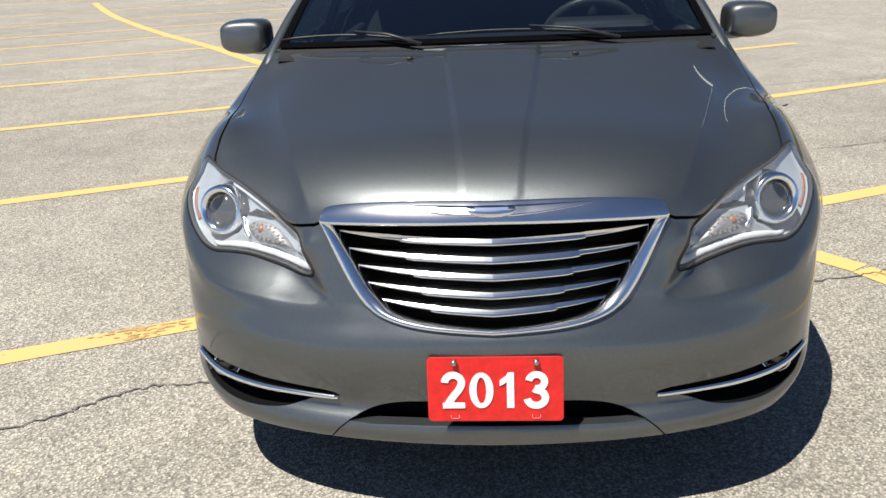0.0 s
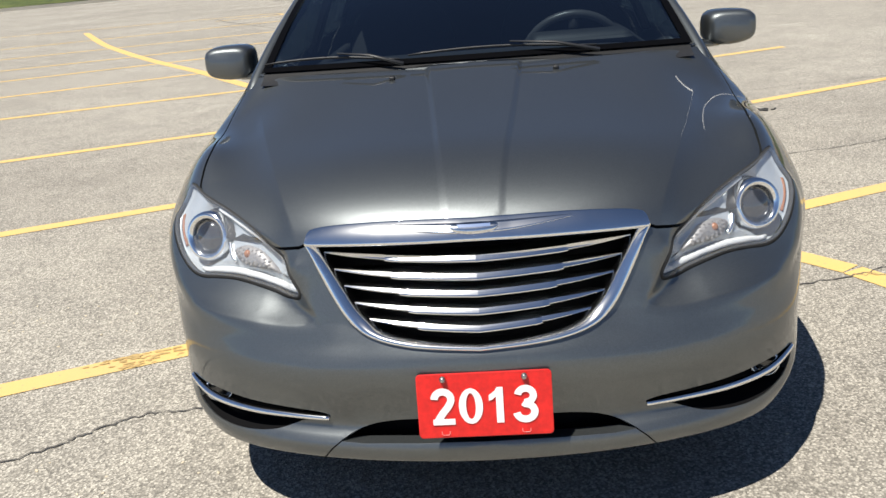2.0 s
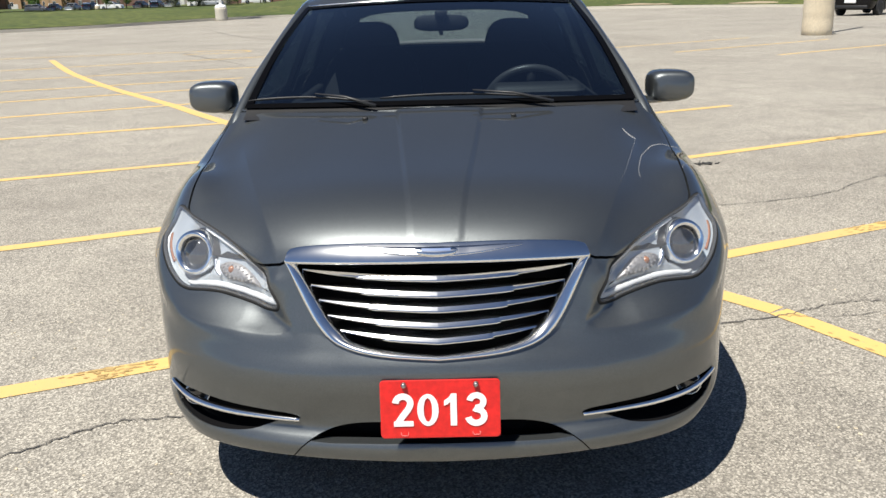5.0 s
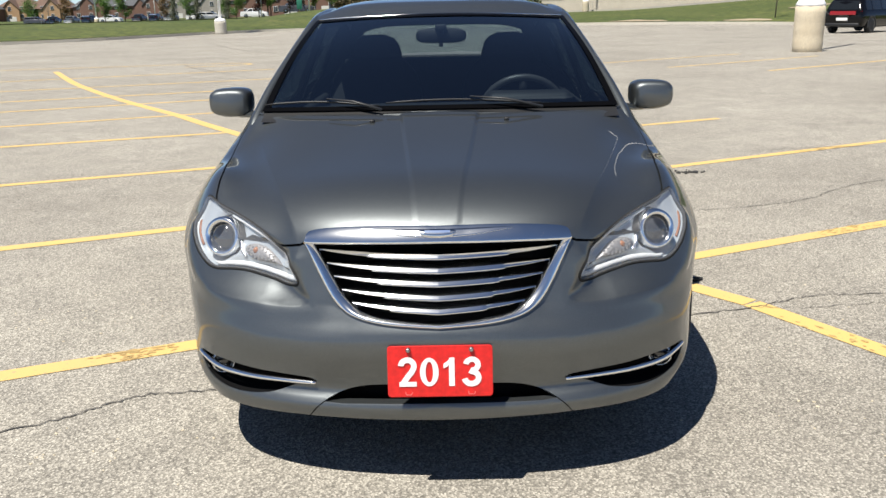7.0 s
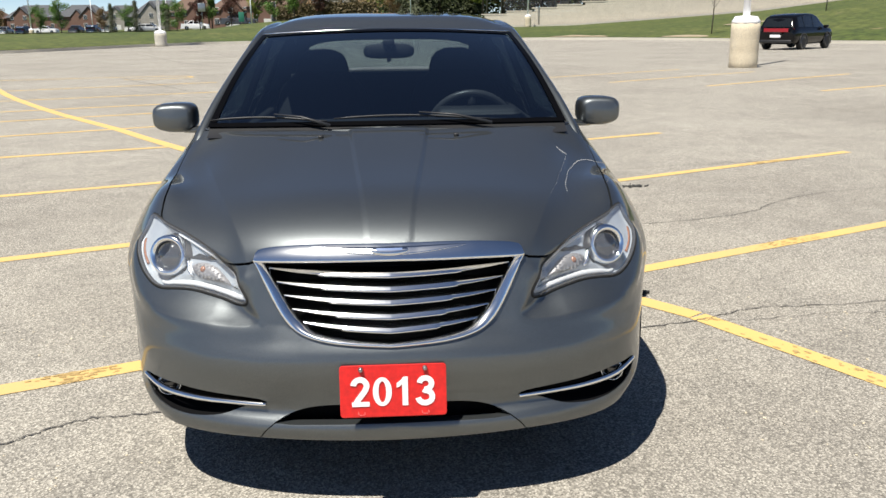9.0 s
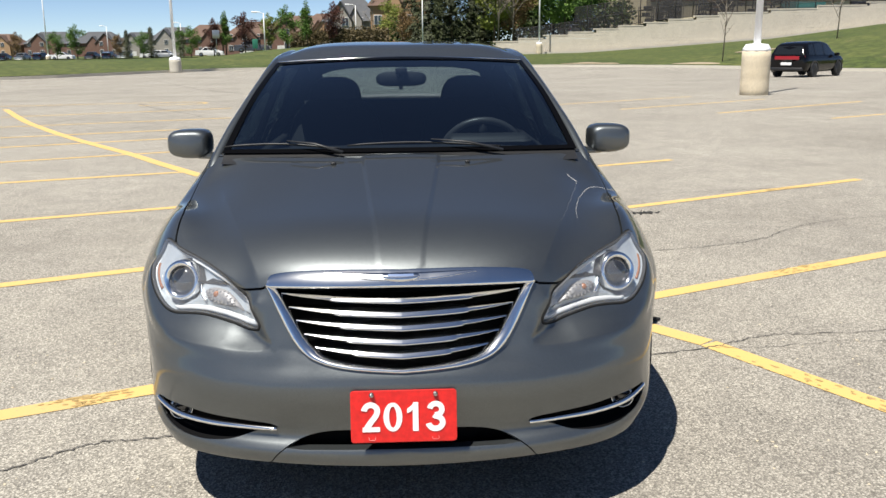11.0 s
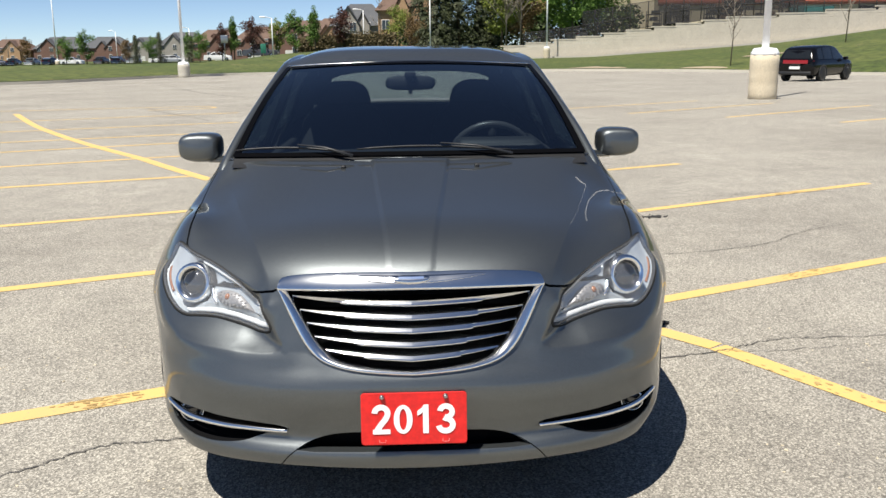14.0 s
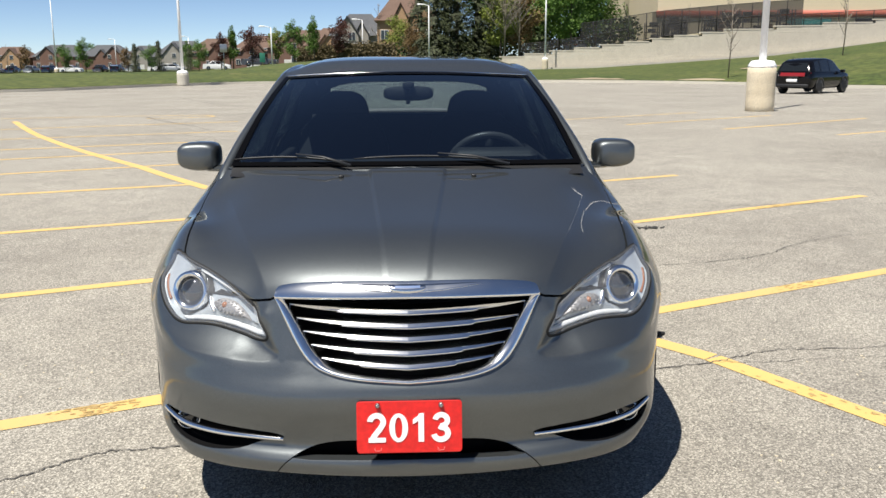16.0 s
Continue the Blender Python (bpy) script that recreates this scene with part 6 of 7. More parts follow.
for k, (b, d, h, w) in enumerate(((.012, 118, 13, 6.5), (.028, 112, 15, 8), (.052, 114, 15.5, 8), (.073, 116, 15, 7.5), (.088, 122, 13.5, 6.5), (.04, 124, 16, 8), (-.302, 172, 5.4, 2.8), (-.276, 168, 5.8, 3.4), (-.242, 150, 4.6, 3.2))):
    spruce(b * d, d - 2.3, far_z(b, d) - .05, h, w, 40 + k)
for k, (b, d, z, h) in enumerate(((.358, 58, slope_z(.358, .08) - .03, 5.2), (.487, 68, slope_z(.487, .4) - .03, 6.0), (.31, 98, 2.5, 3.4), (-.44, 150, -1.2, 5.0), (-.36, 200, -1.5, 7.0), (.104, 103, .9, 8.5), (.120, 102, .9, 7.6), (-.035, 140, .5, 9.0))):
    wide = .1 < b < .13
    bare_tree(b * d, d - 2.3, far_z(b, d) - .05 if d > 96 else z, h, 70 + k, "pale leafless tree with spreading limbs" if wide else "thin leafless young tree", .34 if wide else .16, 34 if wide else 16)


def hedge():
    rnd = random.Random(3)
    bm = bmesh.new()
    for k in range(46):
        b = -.125 + .105 * k / 45
        d = 116 - 8 * k / 45
        leaf_cloud(bm, rnd, Vector((b * d, d - 2.3, far_z(b, d) + 1.1)), (.55, .6, 1.15), 70, .17)
    alone("hedge", bm, LEAF_HEDGE, "long clipped brown-green hedge", "hedge")
    bm = bmesh.new()
    loft(bm, [[Vector((b * d, d - 2.0, far_z(b, d) + z)) for z in (-.2, 2.0)] for b, d in ((-.125, 116), (-.07, 112), (-.02, 108))], False)
    part("hedge_core", bm, LEAF_HEDGE, bpy.data.objects["hedge"])


hedge()


def undergrowth():
    """The dark shrubs under the trees on the rise."""
    rnd = random.Random(21)
    bm = bmesh.new()
    for k in range(60):
        b = -.01 + .26 * k / 59
        d = 124 + rnd.uniform(-2, 4)
        leaf_cloud(bm, rnd, Vector((b * d, d - 2.3, far_z(b, d) + 1.9)), (1.1, .9, rnd.uniform(1.7, 2.6)), 75, .38)
    alone("undergrowth", bm, LEAF_UNDER, "dark green shrubs under the trees on the rise", "shrubs", kind="stuff")


LEAF_UNDER = leaf_material("shrub_leaves", (0.018, 0.032, 0.010), (0.06, 0.085, 0.025))
undergrowth()


# ---------------------------------------------------------------- houses
ROOF_GREY = mottled("grey_shingles", (0.075, 0.078, 0.085), (0.13, 0.135, 0.145), 1.0, .9, .4, 9)
ROOF_BROWN = mottled("brown_shingles", (0.12, 0.075, 0.055), (0.2, 0.13, 0.1), 1.0, .9, .4, 9)
BRICK_RED = mottled("red_brick", (0.16, 0.09, 0.07), (0.24, 0.14, 0.105), .8, .9, .3, 9)
BRICK_TAN = mottled("tan_brick", (0.40, 0.25, 0.14), (0.52, 0.34, 0.2), .8, .9, .3, 9)
BRICK_GREY = mottled("grey_brick", (0.3, 0.28, 0.25), (0.42, 0.39, 0.35), .8, .9, .3, 9)
TRIM = mottled("white_trim", (0.7, 0.69, 0.66), (0.8, 0.79, 0.76), 1, .6)
PANE = material("house_pane", (0.04, 0.05, 0.06), .08)


def house(x, y, z, w, depth, eaves, ridge, wall_mat, roof_mat, label, gable=0.45, turn=0):
    h = thing("house", label, "house", Matrix.Translation((x, y, z)) @ Matrix.Rotation(radians(turn), 4, "Z"), group="houses across the road")
    bm = bmesh.new()
    box(bm, -w / 2, w / 2, 0, depth, -1, eaves)
    walls = part("wall", bm, wall_mat, h, smooth=False)
    bm = bmesh.new()
    o = .5
    base = [(-w / 2 - o, -o, eaves), (w / 2 + o, -o, eaves), (w / 2 + o, depth + o, eaves), (-w / 2 - o, depth + o, eaves)]
    inset = min(w * .3, depth * .45)
    tops = [(-w / 2 + inset, depth / 2, ridge), (w / 2 - inset, depth / 2, ridge)]
    v = [bm.verts.new(p) for p in base] + [bm.verts.new(p) for p in tops]
    for f in ((0, 1, 5, 4), (1, 2, 5), (2, 3, 4, 5), (3, 0, 4), (3, 2, 1, 0)):
        bm.faces.new([v[i] for i in f])
    roof = part("roof", bm, roof_mat, h, smooth=False)
    # front gables, a broad one and a narrow one
    gx, gw = w * (gable - .5), w * .38
    other = w * (.5 - gable) * .9 + (w * .22 if gable > .5 else -w * .22) * .6
    for gx_, gw_, rise in ((gx, gw, .8), (other, w * .24, .55)):
        top = eaves + (ridge - eaves) * rise
        bm = bmesh.new()
        a = [bm.verts.new(p) for p in ((gx_ - gw_ / 2, -.9 * rise / .8, -1), (gx_ + gw_ / 2, -.9 * rise / .8, -1), (gx_ + gw_ / 2, -.9 * rise / .8, eaves), (gx_, -.9 * rise / .8, top), (gx_ - gw_ / 2, -.9 * rise / .8, eaves))]
        c = [bm.verts.new((q.co.x, depth * .4, q.co.z)) for q in a]
        bm.faces.new(a)
        for i in range(5):
            bm.faces.new((a[i], a[(i + 1) % 5], c[(i + 1) % 5], c[i]))
        bmesh.ops.recalc_face_normals(bm, faces=bm.faces)
        part("gable", bm, wall_mat, walls, smooth=False)
        bm = bmesh.new()
        for s in (1, -1):
            p0, p1 = Vector((gx_ + s * (gw_ / 2 + .35), -1.25 * rise / .8, eaves - .25)), Vector((gx_, -1.25 * rise / .8, top + .12))
            q0, q1 = p0 + Vector((0, depth * .4 + 1.3, 0)), p1 + Vector((0, depth * .4 + 1.3, 0))
            up = Vector((0, 0, .18))
            ring = [[p0, p1, p1 + up, p0 + up], [q0, q1, q1 + up, q0 + up]]
            loft(bm, ring, True, True)
        bmesh.ops.recalc_face_normals(bm, faces=bm.faces)
        part("gable_roof", bm, roof_mat, roof, smooth=False)
    floors = 2 if eaves > 4.2 else 1
    for f in range(floors):
        for k in range(4):
            wx = -w / 2 + w * (k + .5) / 4
            front = -.93 if abs(wx - gx) < gw / 2 else -.03
            wz = .9 + f * 2.8
            bm = bmesh.new()
            box(bm, wx - .62, wx + .62, front - .08, front + .05, wz, wz + 1.5, .02)
            frame_ob = part("window", bm, TRIM, h, smooth=False)
            bm = bmesh.new()
            for cx in (-.29, .29):
                box(bm, wx + cx - .25, wx + cx + .25, front - .11, front - .06, wz + .1, wz + 1.4)
            part("pane", bm, PANE, frame_ob, smooth=False)
    bm = bmesh.new()
    box(bm, gx - gw * .3, gx + gw * .3, -1.0, -.88, -.6, 1.6, .03)
    part("garage_door", bm, TRIM, h, smooth=False)


BR, GR = "red brick house with brown shingle roof", "pale brick house with grey shingle roof"
for b, d, z, w, eaves, ridge, wm, rm, label, gable in (
        (-.440, 330, -2.9, 16, 5.2, 8.2, BRICK_TAN, ROOF_BROWN, BR, .6), (-.385, 330, -2.9, 18, 5.6, 8.8, BRICK_RED, ROOF_GREY, "red brick house with grey shingle roof", .3),
        (-.335, 325, -2.9, 17, 5.6, 8.6, BRICK_RED, ROOF_GREY, "red brick house with grey shingle roof", .7), (-.292, 320, -2.8, 15, 5.2, 8.2, BRICK_GREY, ROOF_GREY, GR, .4),
        (-.252, 300, -2.4, 16, 5.8, 9.2, BRICK_GREY, ROOF_GREY, GR, .35), (-.215, 260, -1.6, 15, 5.6, 8.6, BRICK_RED, ROOF_BROWN, BR, .6),
        (-.166, 240, -1.4, 15, 5.4, 8.4, BRICK_RED, ROOF_BROWN, BR, .4), (-.118, 205, -.6, 16, 5.2, 8.2, BRICK_RED, ROOF_BROWN, BR, .35),
        (-.085, 190, -.4, 12, 5.0, 7.8, BRICK_TAN, ROOF_BROWN, "tan brick house with brown shingle roof", .5),
        (-.056, 155, .2, 9.5, 5.6, 8.4, BRICK_GREY, ROOF_GREY, GR, .3), (-.004, 140, .6, 9, 8.0, 11.0, BRICK_TAN, ROOF_BROWN, "tall tan brick house with brown shingle roof", .75),
        (-.475, 330, -2.9, 16, 5.2, 8.0, BRICK_TAN, ROOF_BROWN, BR, .4), (-.53, 320, -2.9, 18, 5.2, 8.0, BRICK_RED, ROOF_GREY, BR, .4)):
    house(b * d, d - 2.3, far_z(b, d), w, 10, eaves * .82, ridge, wm, rm, label, gable)


# ---------------------------------------------------------------- far signs and parked cars
def sign(x, y, z, h, w, hh, mat, label):
    s = thing("road_sign", label, "sign", Matrix.Translation((x, y, z)))
    bm = bmesh.new()
    turned(bm, [(.04, 0), (.04, h), (.01, h + .01)], 6)
    part("post", bm, STEEL, s)
    bm = bmesh.new()
    box(bm, -w / 2, w / 2, -.06, -.02, h - hh, h, .01)
    part("panel", bm, mat, s)


sign(-.205 * 104, 101.7, far_z(-.205, 104) - .03, 2.9, .8, .9, STEEL, "grey backed road sign on a post")
sign(-.163 * 98, 95.7, far_z(-.163, 98) - .03, 1.3, .58, 1.0, GREEN_SIGN := mottled("green_sign", (0.02, 0.16, 0.10), (0.03, 0.2, 0.13), 2, .5), "small green sign on the grass")


def simple_car(x, y, z, turn, paint, label, tall=1.48, length=4.5, boxy=False, name="parked_car"):
    car = thing(name, label, "car", Matrix.Translation((x, y, z)) @ Matrix.Rotation(radians(turn), 4, "Z"), group="vehicles round the lot")
    half, k = .92, tall
    n = length / 2
    body_line = [(-n, .30), (-n - .02, .55), (-n + .04, .62 * k), (-n * .93, .66 * k), (n * .45, .66 * k), (n * .86, .58 * k), (n * .98, .46 * k), (n, .30), (n * .9, .22), (-n * .9, .22)]
    bm = bmesh.new()
    rings = []
    for xx, s in ((-half, .93), (-half * .97, .985), (-half * .6, 1), (half * .6, 1), (half * .97, .985), (half, .93)):
        rings.append([Vector((px * s, xx, .25 + (pz - .25) * (s ** .5))) for px, pz in smooth_line([(a, b) for a, b in body_line], 3, True)])
    loft(bm, rings, True, True)
    bmesh.ops.recalc_face_normals(bm, faces=bm.faces)
    part("body", bm, paint, car)
    rear = -n * (.93 if boxy else .62)
    cab = [(rear, .64 * k), (rear + (.12 if boxy else .5), .93 * k), (rear + .5 + (0 if boxy else .4), k * .995), (n * .0, k), (n * (.22 if boxy else .12), .97 * k), (n * .56, .65 * k)]
    bm = bmesh.new()
    rings = []
    for t in (-1, -.86, -.3, .3, .86, 1):
        rings.append([Vector((px, t * (half - .06 - .20 * (pz - .64 * k) / (.36 * k) * (.6 if boxy else 1)), pz)) for px, pz in cab])
    loft(bm, rings, True, True)
    bmesh.ops.recalc_face_normals(bm, faces=bm.faces)
    cabin_ob = part("cabin", bm, paint, car)

    def side_y(pz):
        return half - .06 - .20 * (pz - .64 * k) / (.36 * k) * (.6 if boxy else 1) + .012

    def edge_x(pz, front):
        line = cab[3:] if front else cab[:3]
        zs, xs = [q[1] for q in line], [q[0] for q in line]
        return float(np.interp(pz, zs[::-1], xs[::-1])) if front else float(np.interp(pz, zs, xs))
    low, top = .66 * k, .935 * k
    cut = rear + (n * .5 - rear) * .46
    for s in (-1, 1):
        for a0, a1 in ((None, cut - .04), (cut + .04, None)):
            bm = bmesh.new()
            ring = [(edge_x(low, False) + .14 if a0 is None else a0, low), (a1 if a1 is not None else edge_x(low, True) - .16, low),
                    (a1 if a1 is not None else edge_x(top, True) - .12, top), (edge_x(top, False) + .16 if a0 is None else a0, top)]
            bm.faces.new([bm.verts.new((px, s * side_y(pz), pz)) for px, pz in ring])
            part("side_window", bm, GLASSDARK, cabin_ob)
    for front in (True, False):
        bm = bmesh.new()
        out = .012 if front else -.012
        bm.faces.new([bm.verts.new((edge_x(pz, front) + out, t * (side_y(pz) - .09), pz + .012)) for t, pz in ((-1, low + .02), (1, low + .02), (1, top), (-1, top))])
        part("windscreen" if front else "rear_window", bm, GLASSDARK, cabin_ob)
    r = .33 * tall / 1.48
    for wx in (-n * .60, n * .62):
        for s in (-1, 1):
            m = Matrix.Translation((wx, s * (half - .10), r)) @ Matrix.Rotation(radians(-90 * s), 4, "X")
            bm = bmesh.new()
            turned(bm, [(r * .62, -.1), (r * .95, -.11), (r, -.07), (r, .08), (r * .95, .115), (r * .62, .11)], 20, m)
            wheel = part("wheel", bm, RUBBER, car)
            bm = bmesh.new()
            turned(bm, [(r * .62, .0), (r * .64, .112), (r * .55, .10), (r * .2, .115), (.02, .12)], 12, m)
            part("rim", bm, SATIN, wheel)
    for s in (-1, 1):
        bm = bmesh.new()
        box(bm, -n - .035, -n + .06, s * .60 - .22, s * .60 + .22, .58 * k - .10, .58 * k + .03, .02)
        part("tail_lamp", bm, TAIL, car, "red tail lamp")
        bm = bmesh.new()
        box(bm, n * .86, n * .985, s * .62 - .2, s * .62 + .2, .46 * k, .46 * k + .12, .02)
        part("head_lamp", bm, BEZEL, car)
        bm = bmesh.new()
        box(bm, n * .36, n * .44, s * (half + .07) - .09, s * (half + .07) + .09, .66 * k, .66 * k + .13, .03)
        part("side_mirror", bm, paint, car)
    return car


GLASSDARK = material("dark_car_glass", (0.012, 0.014, 0.016), .05)
TAIL = material("red_tail_lamp", (0.26, 0.018, 0.02), .15)
BLACKPAINT = material("black_car_paint", (.004, .004, .005), .12, Specular_IOR_Level=.28)
PAINTS = {k: car_paint(k + "_car_paint", c, .1, 0.0 if k == "white" else .7) for k, c in dict(white=(.7, .7, .7), silver=(.4, .41, .42), blue=(.03, .042, .07), grey=(.1, .1, .11), red=(.25, .02, .02)).items()}


def crossover(x, y, z, turn, size):
    """A rounded sport utility vehicle, lofted from cross sections along its length."""
    m = Matrix.Translation((x, y, z)) @ Matrix.Rotation(radians(turn), 4, "Z") @ Matrix.Scale(size, 4)
    car = thing("sport_utility_vehicle", "black sport utility vehicle parked at the lot's edge", "car", m, group="vehicles round the lot")
    # along, half width, underside, belt, roof, half width of the roof
    stations = smooth_line([(-2.36, .74, .46, .90, .93, .70), (-2.33, .86, .36, .98, 1.04, .80), (-2.22, .91, .30, 1.02, 1.22, .76), (-2.02, .94, .28, 1.03, 1.52, .69),
                            (-1.7, .95, .27, 1.03, 1.64, .68), (-1.0, .96, .26, 1.02, 1.70, .69), (-.1, .96, .26, 1.01, 1.70, .69), (.5, .96, .26, 1.00, 1.62, .67), (.95, .955, .26, .99, 1.40, .67),
                            (1.4, .95, .26, .98, 1.06, .78), (1.85, .93, .27, .94, .97, .76), (2.2, .87, .30, .84, .87, .70), (2.36, .76, .38, .68, .70, .62)], 3)
    bm = bmesh.new()
    rings = []
    for px, w, low, belt, roof, wr in stations:
        right = [(w * .80, low), (w * .97, low + .08), (w, low + .28), (w, (low + belt) / 2 + .12), (w * .975, belt - .03), (w * .945, belt + .01),
                 ((w * .94 + wr) / 2 + .015, (belt + roof) / 2), (wr + .02, roof - .06), (wr - .10, roof - .008), (0, roof + .012)]
        rings.append([Vector((px, a, b)) for a, b in right] + [Vector((px, -a, b)) for a, b in right[-2::-1]])
    loft(bm, rings, True, True)
    bmesh.ops.recalc_face_normals(bm, faces=bm.faces)
    shell = part("body", bm, BLACKPAINT, car)

    def skin(px, f, side, out=.012):
        w, belt, roof, wr = (float(np.interp(px, stations[:, 0], stations[:, k])) for k in (1, 3, 4, 5))
        a, b = Vector((w * .945, belt + .01)), Vector((wr + .02, roof - .06))
        c = a.lerp(b, f) + Vector((.015 * math.sin(math.pi * f) + out, .004))
        return Vector((px, side * c.x, c.y))
    for side in (1, -1):
        for x0, x1, slant in ((-1.92, -1.32, .14), (-1.24, -.32, 0), (-.24, .98, -.22)):
            bm = bmesh.new()
            rows = []
            for k in range(7):
                px = x0 + (x1 - x0) * k / 6
                lean = slant * (1 - k / 6 if slant > 0 else k / 6)
                top = .93 if slant >= 0 or k < 5 else .93 - (k - 4) * .28
                rows.append([skin(px + lean * f, f, side) for f in (.05, top)])
            loft(bm, rows, False)
            part("side_window", bm, GLASSDARK, shell)
        bm = bmesh.new()
        box(bm, .78, .98, side * 1.06 - .11, side * 1.06 + .11, 1.0, 1.15, .05, 3)
        part("side_mirror", bm, BLACKPAINT, car)
        for px in (-1.38, 1.42):
            bm = bmesh.new()
            arch = [(px + .43 * math.cos(q), .36 + .43 * math.sin(q)) for q in np.linspace(-.25, math.pi + .25, 18)]
            sweep(bm, [Vector((a, side * .962, b)) for a, b in arch], [(.03, -.012), (.03, .012), (-.03, .012), (-.03, -.012)], (0, side, 0))
            part("wheel_arch", bm, BLACK, car)
            wm = Matrix.Translation((px, side * .855, .365)) @ Matrix.Rotation(radians(-90 * side), 4, "X")
            bm = bmesh.new()
            turned(bm, [(.25, -.1), (.35, -.11), (.365, -.07), (.365, .085), (.35, .12), (.262, .118)], 28, wm)
            tyre = part("wheel", bm, RUBBER, car)
            bm = bmesh.new()
            turned(bm, [(.262, .09), (.262, .122), (.245, .115), (.235, .06), (.06, .09), (.02, .10)], 24, wm)
            for q in range(7):
                box(bm, -.02, .02, .05, .24, .085, .112, .006, 1, wm @ Matrix.Rotation(2 * math.pi * q / 7, 4, "Z"))
            part("rim", bm, SATIN, tyre)
    bm = bmesh.new()
    loft(bm, [[Vector((float(np.interp(h, (1.04, 1.22, 1.52), (-2.33, -2.22, -2.02))) - .018, v * float(np.interp(h, (1.04, 1.52), (.70, .60))), h)) for v in np.linspace(-1, 1, 9)] for h in (1.10, 1.2, 1.3, 1.4, 1.49)], False)
    part("rear_window", bm, GLASSDARK, shell)
    bm = bmesh.new()
    loft(bm, [[Vector((-2.395 + .10 * (abs(v) / .86) ** 3 + .25 * max(0, h - .93), v, h)) for v in np.linspace(-.86, .86, 17)] for h in (.865, .88, .93, .98, 1.03)], False)
    part("light_bar", bm, TAIL, car, "red light bar across the tailgate")
    bm = bmesh.new()
    box(bm, -2.41, -2.34, -.26, .26, .60, .73, .01)
    part("plate", bm, WHITE, car)
    bm = bmesh.new()
    box(bm, -2.40, -2.2, -.80, .80, .34, .50, .05, 3)
    part("rear_bumper", bm, BLACK, car)


crossover(17.75, 36.6, ground_z(0, 36.6), 42, .885)
for k, (b, d, z, c, turn) in enumerate(((-.455, 190, -1.6, "grey", 5), (-.435, 188, -1.6, "blue", 95), (-.415, 186, -1.5, "silver", 92), (-.395, 186, -1.5, "blue", 88), (-.372, 184, -1.5, "white", 0),
                                    (-.34, 182, -1.45, "grey", 90), (-.322, 182, -1.4, "blue", 92), (-.305, 180, -1.4, "silver", 90), (-.275, 176, -1.3, "white", 0), (-.262, 176, -1.3, "silver", 4), (-.213, 150, .2, "white", 8), (-.167, 118, .2, "grey", 12), (.185, 122, 2.1, "silver", 60))):
    simple_car(b * d, d - 2.3, far_z(b, d) - .02, turn, PAINTS[c], c + " car parked by the far houses", 1.5, 4.5, k % 3 == 0)


# ---------------------------------------------------------------- cracks, scuffs and debris on the asphalt
def crack(points, width, seed):
    rnd = random.Random(seed)
    line = smooth_line(points, 14)
    bm = bmesh.new()
    rows = []
    for i, (x, y) in enumerate(line):
        d = line[min(i + 1, len(line) - 1)] - line[max(i - 1, 0)]
        n = Vector((-d[1], d[0], 0)).normalized()
        j = n * rnd.uniform(-.012, .012)
        w = width * rnd.uniform(.25, .85) * min(1, .3 + min(i, len(line) - 1 - i) / 6)
        p = Vector((x, y, ground_z(x, y) + .0045)) + j
        rows.append([p + n * w / 2, p - n * w / 2])
    loft(bm, rows, False)
    alone("pavement_crack", bm, CRACK, "dark irregular crack in the asphalt", "crack", group="asphalt cracks", kind="structure")


crack([(-3.2, -.5), (-2.2, .08), (-1.44, .49), (-1.29, .6), (-1.15, .71), (-.93, .75), (-.5, .85), (-.2, .8)], .014, 1)
crack([(.8, 1.3), (1.07, 1.46), (1.45, 1.575), (1.69, 1.69), (1.84, 1.74), (2.32, 1.75), (3.0, 1.9)], .012, 2)
crack([(1.5, 3.5), (1.77, 3.55), (2.25, 3.67), (2.61, 3.85), (2.95, 4.16), (3.44, 4.45), (4.4, 4.7)], .012, 3)
crack([(2.2, 5.72), (2.51, 5.82), (3.03, 5.92), (3.69, 6.02), (4.6, 6.0), (6.2, 6.3)], .014, 4)
crack([(1.45, 1.575), (1.7, 1.56), (2.1, 1.62), (2.5, 1.6)], .006, 5)
crack([(-6.5, 19.82), (-5.91, 18.56), (-5.49, 17.96), (-5.15, 17.4)], .045, 6)
crack([(-5.15, 17.4), (-4.48, 16.36), (-3.98, 15.44)], .03, 7)
crack([(2.3, 14.0), (2.89, 13.22), (3.5, 12.40), (4.2, 11.50), (4.8, 10.70), (5.36, 9.95), (5.84, 9.32), (6.3, 8.85), (7.5, 7.6)], .020, 15)
crack([(-12.7, 43.5), (-10.7, 38.5), (-7.95, 31.1), (-6.13, 27.3), (-4.6, 24.5)], .06, 17)


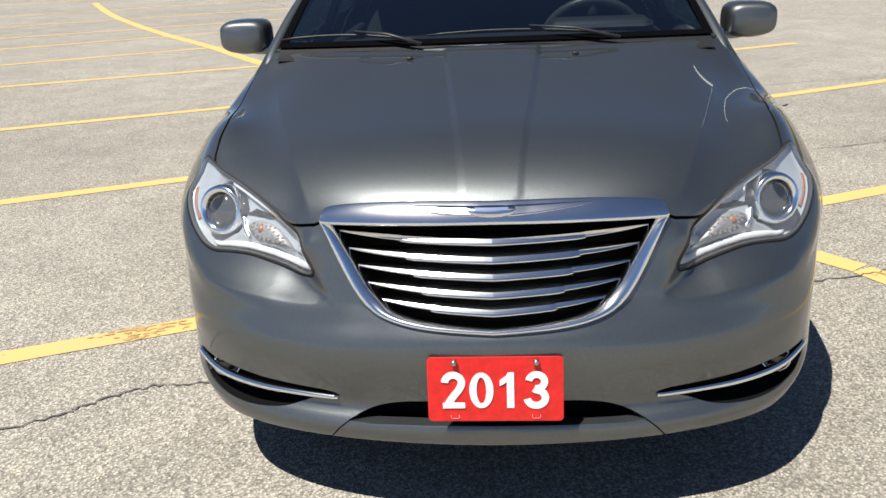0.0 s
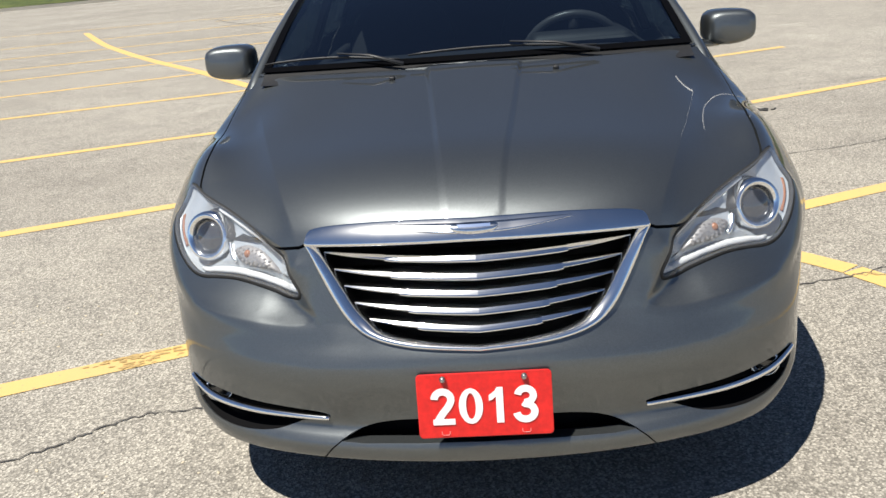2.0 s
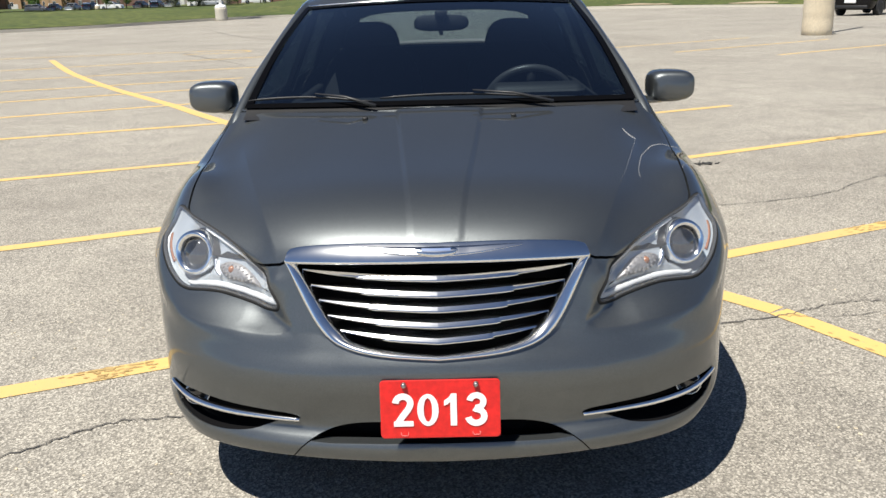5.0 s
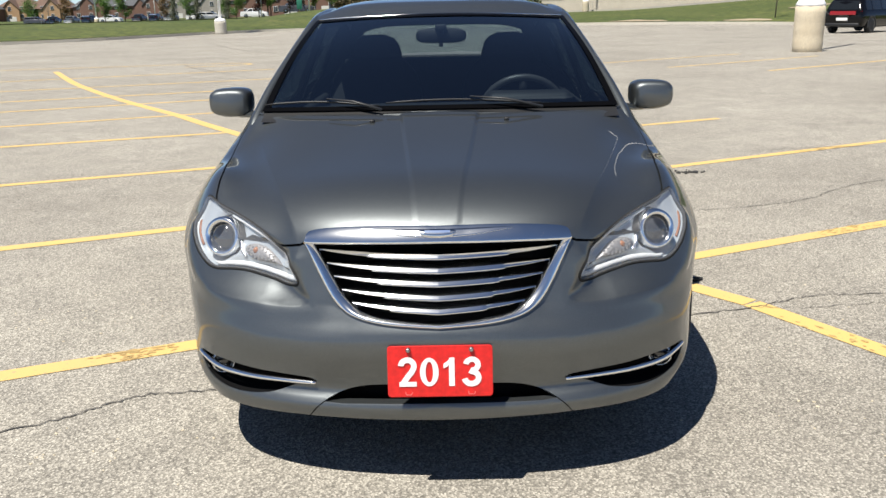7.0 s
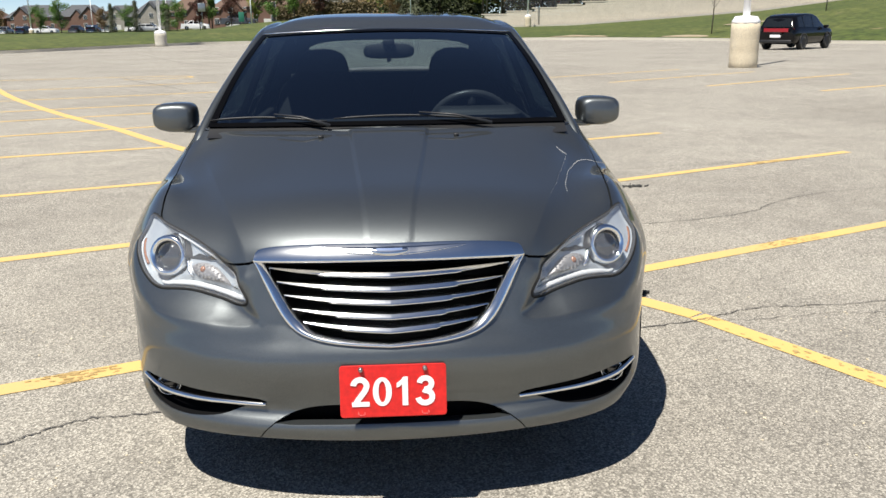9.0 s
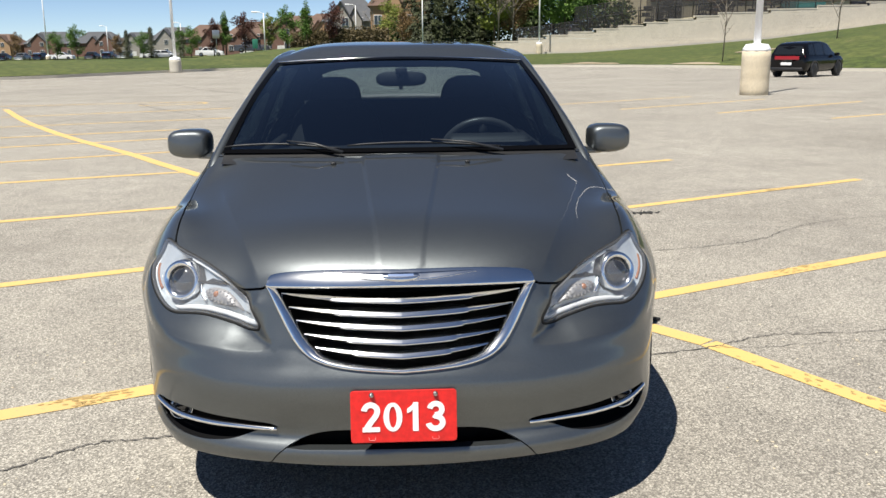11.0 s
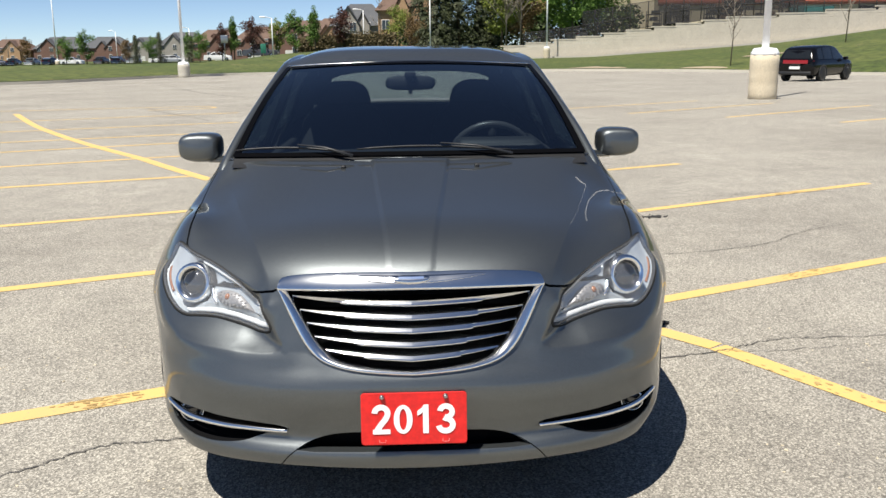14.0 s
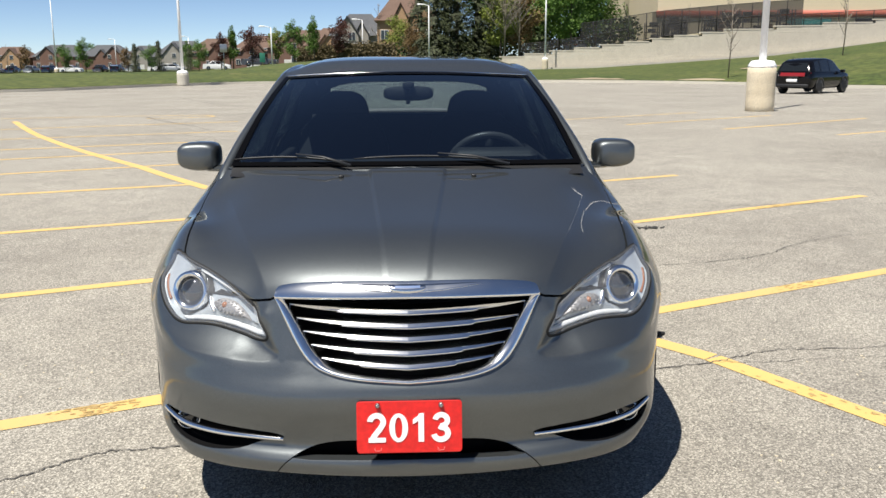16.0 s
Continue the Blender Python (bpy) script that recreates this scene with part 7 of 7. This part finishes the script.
def scatter(name, label, places, size, mat, seed):
    rnd = random.Random(seed)
    for x, y, spread, count in places:
        bm = bmesh.new()
        for _ in range(count):
            px, py = x + rnd.gauss(0, spread), y + rnd.gauss(0, spread * .45)
            s = size * rnd.uniform(.3, 1.2)
            m = Matrix.Translation((px, py, ground_z(px, py) + s * .25)) @ Matrix.Rotation(rnd.random() * 6.28, 4, "Z") @ Matrix.Diagonal((s * rnd.uniform(.8, 2), s, s * .6, 1))
            bmesh.ops.create_icosphere(bm, subdivisions=1, radius=.6, matrix=m)
        alone(name, bm, mat, label, "debris", kind="stuff")


scatter("tar_crumbs", "black tar crumbs scattered on the asphalt", [(2.02, 4.9, .06, 46)], .022, TAR, 8)
scatter("pebbles", "small pale stones lying on the asphalt", [(-1.6, 1.6, .5, 60), (2.4, 1.6, .6, 70), (1.6, .4, .4, 40), (-1.2, .3, .25, 30)], .007, CONCRETE, 9)
scatter("rubber_scrap", "black scrap of rubber on the asphalt", [(1.30, 2.0, .004, 4)], .03, RUBBER, 10)


def scuff(x, y, along, across, turn, count, seed):
    """Brown scuff marks where the line's paint has been rubbed away."""
    rnd = random.Random(seed)
    bm = bmesh.new()
    m = Matrix.Translation((x, y, ground_z(x, y) + .0046)) @ Matrix.Rotation(radians(turn), 4, "Z")
    for i in range(count):
        cx, cy = rnd.gauss(0, along), rnd.uniform(-across, across)
        r = rnd.uniform(.003, .012)
        n = 7
        bm.faces.new([bm.verts.new(m @ Vector((cx + r * 2.2 * rnd.uniform(.5, 1) * math.cos(6.283 * k / n), cy + r * rnd.uniform(.4, 1) * math.sin(6.283 * k / n), i * .00002))) for k in range(n)])
    alone("line_scuff", bm, SCUFF, "brown scuff worn into the yellow line", "scuff", kind="stuff")


SCUFF = mottled("brown_scuff", (0.42, 0.28, 0.11), (0.56, 0.40, 0.17), 30, .9)
scuff(-1.30, 1.13, .075, .05, 24, 70, 11)
scuff(2.55, 3.0, .2, .045, 26, 60, 12)
scuff(3.6, 5.95, .3, .04, 26, 60, 13)
scuff(1.75, 1.1, .3, .05, -60, 30, 14)
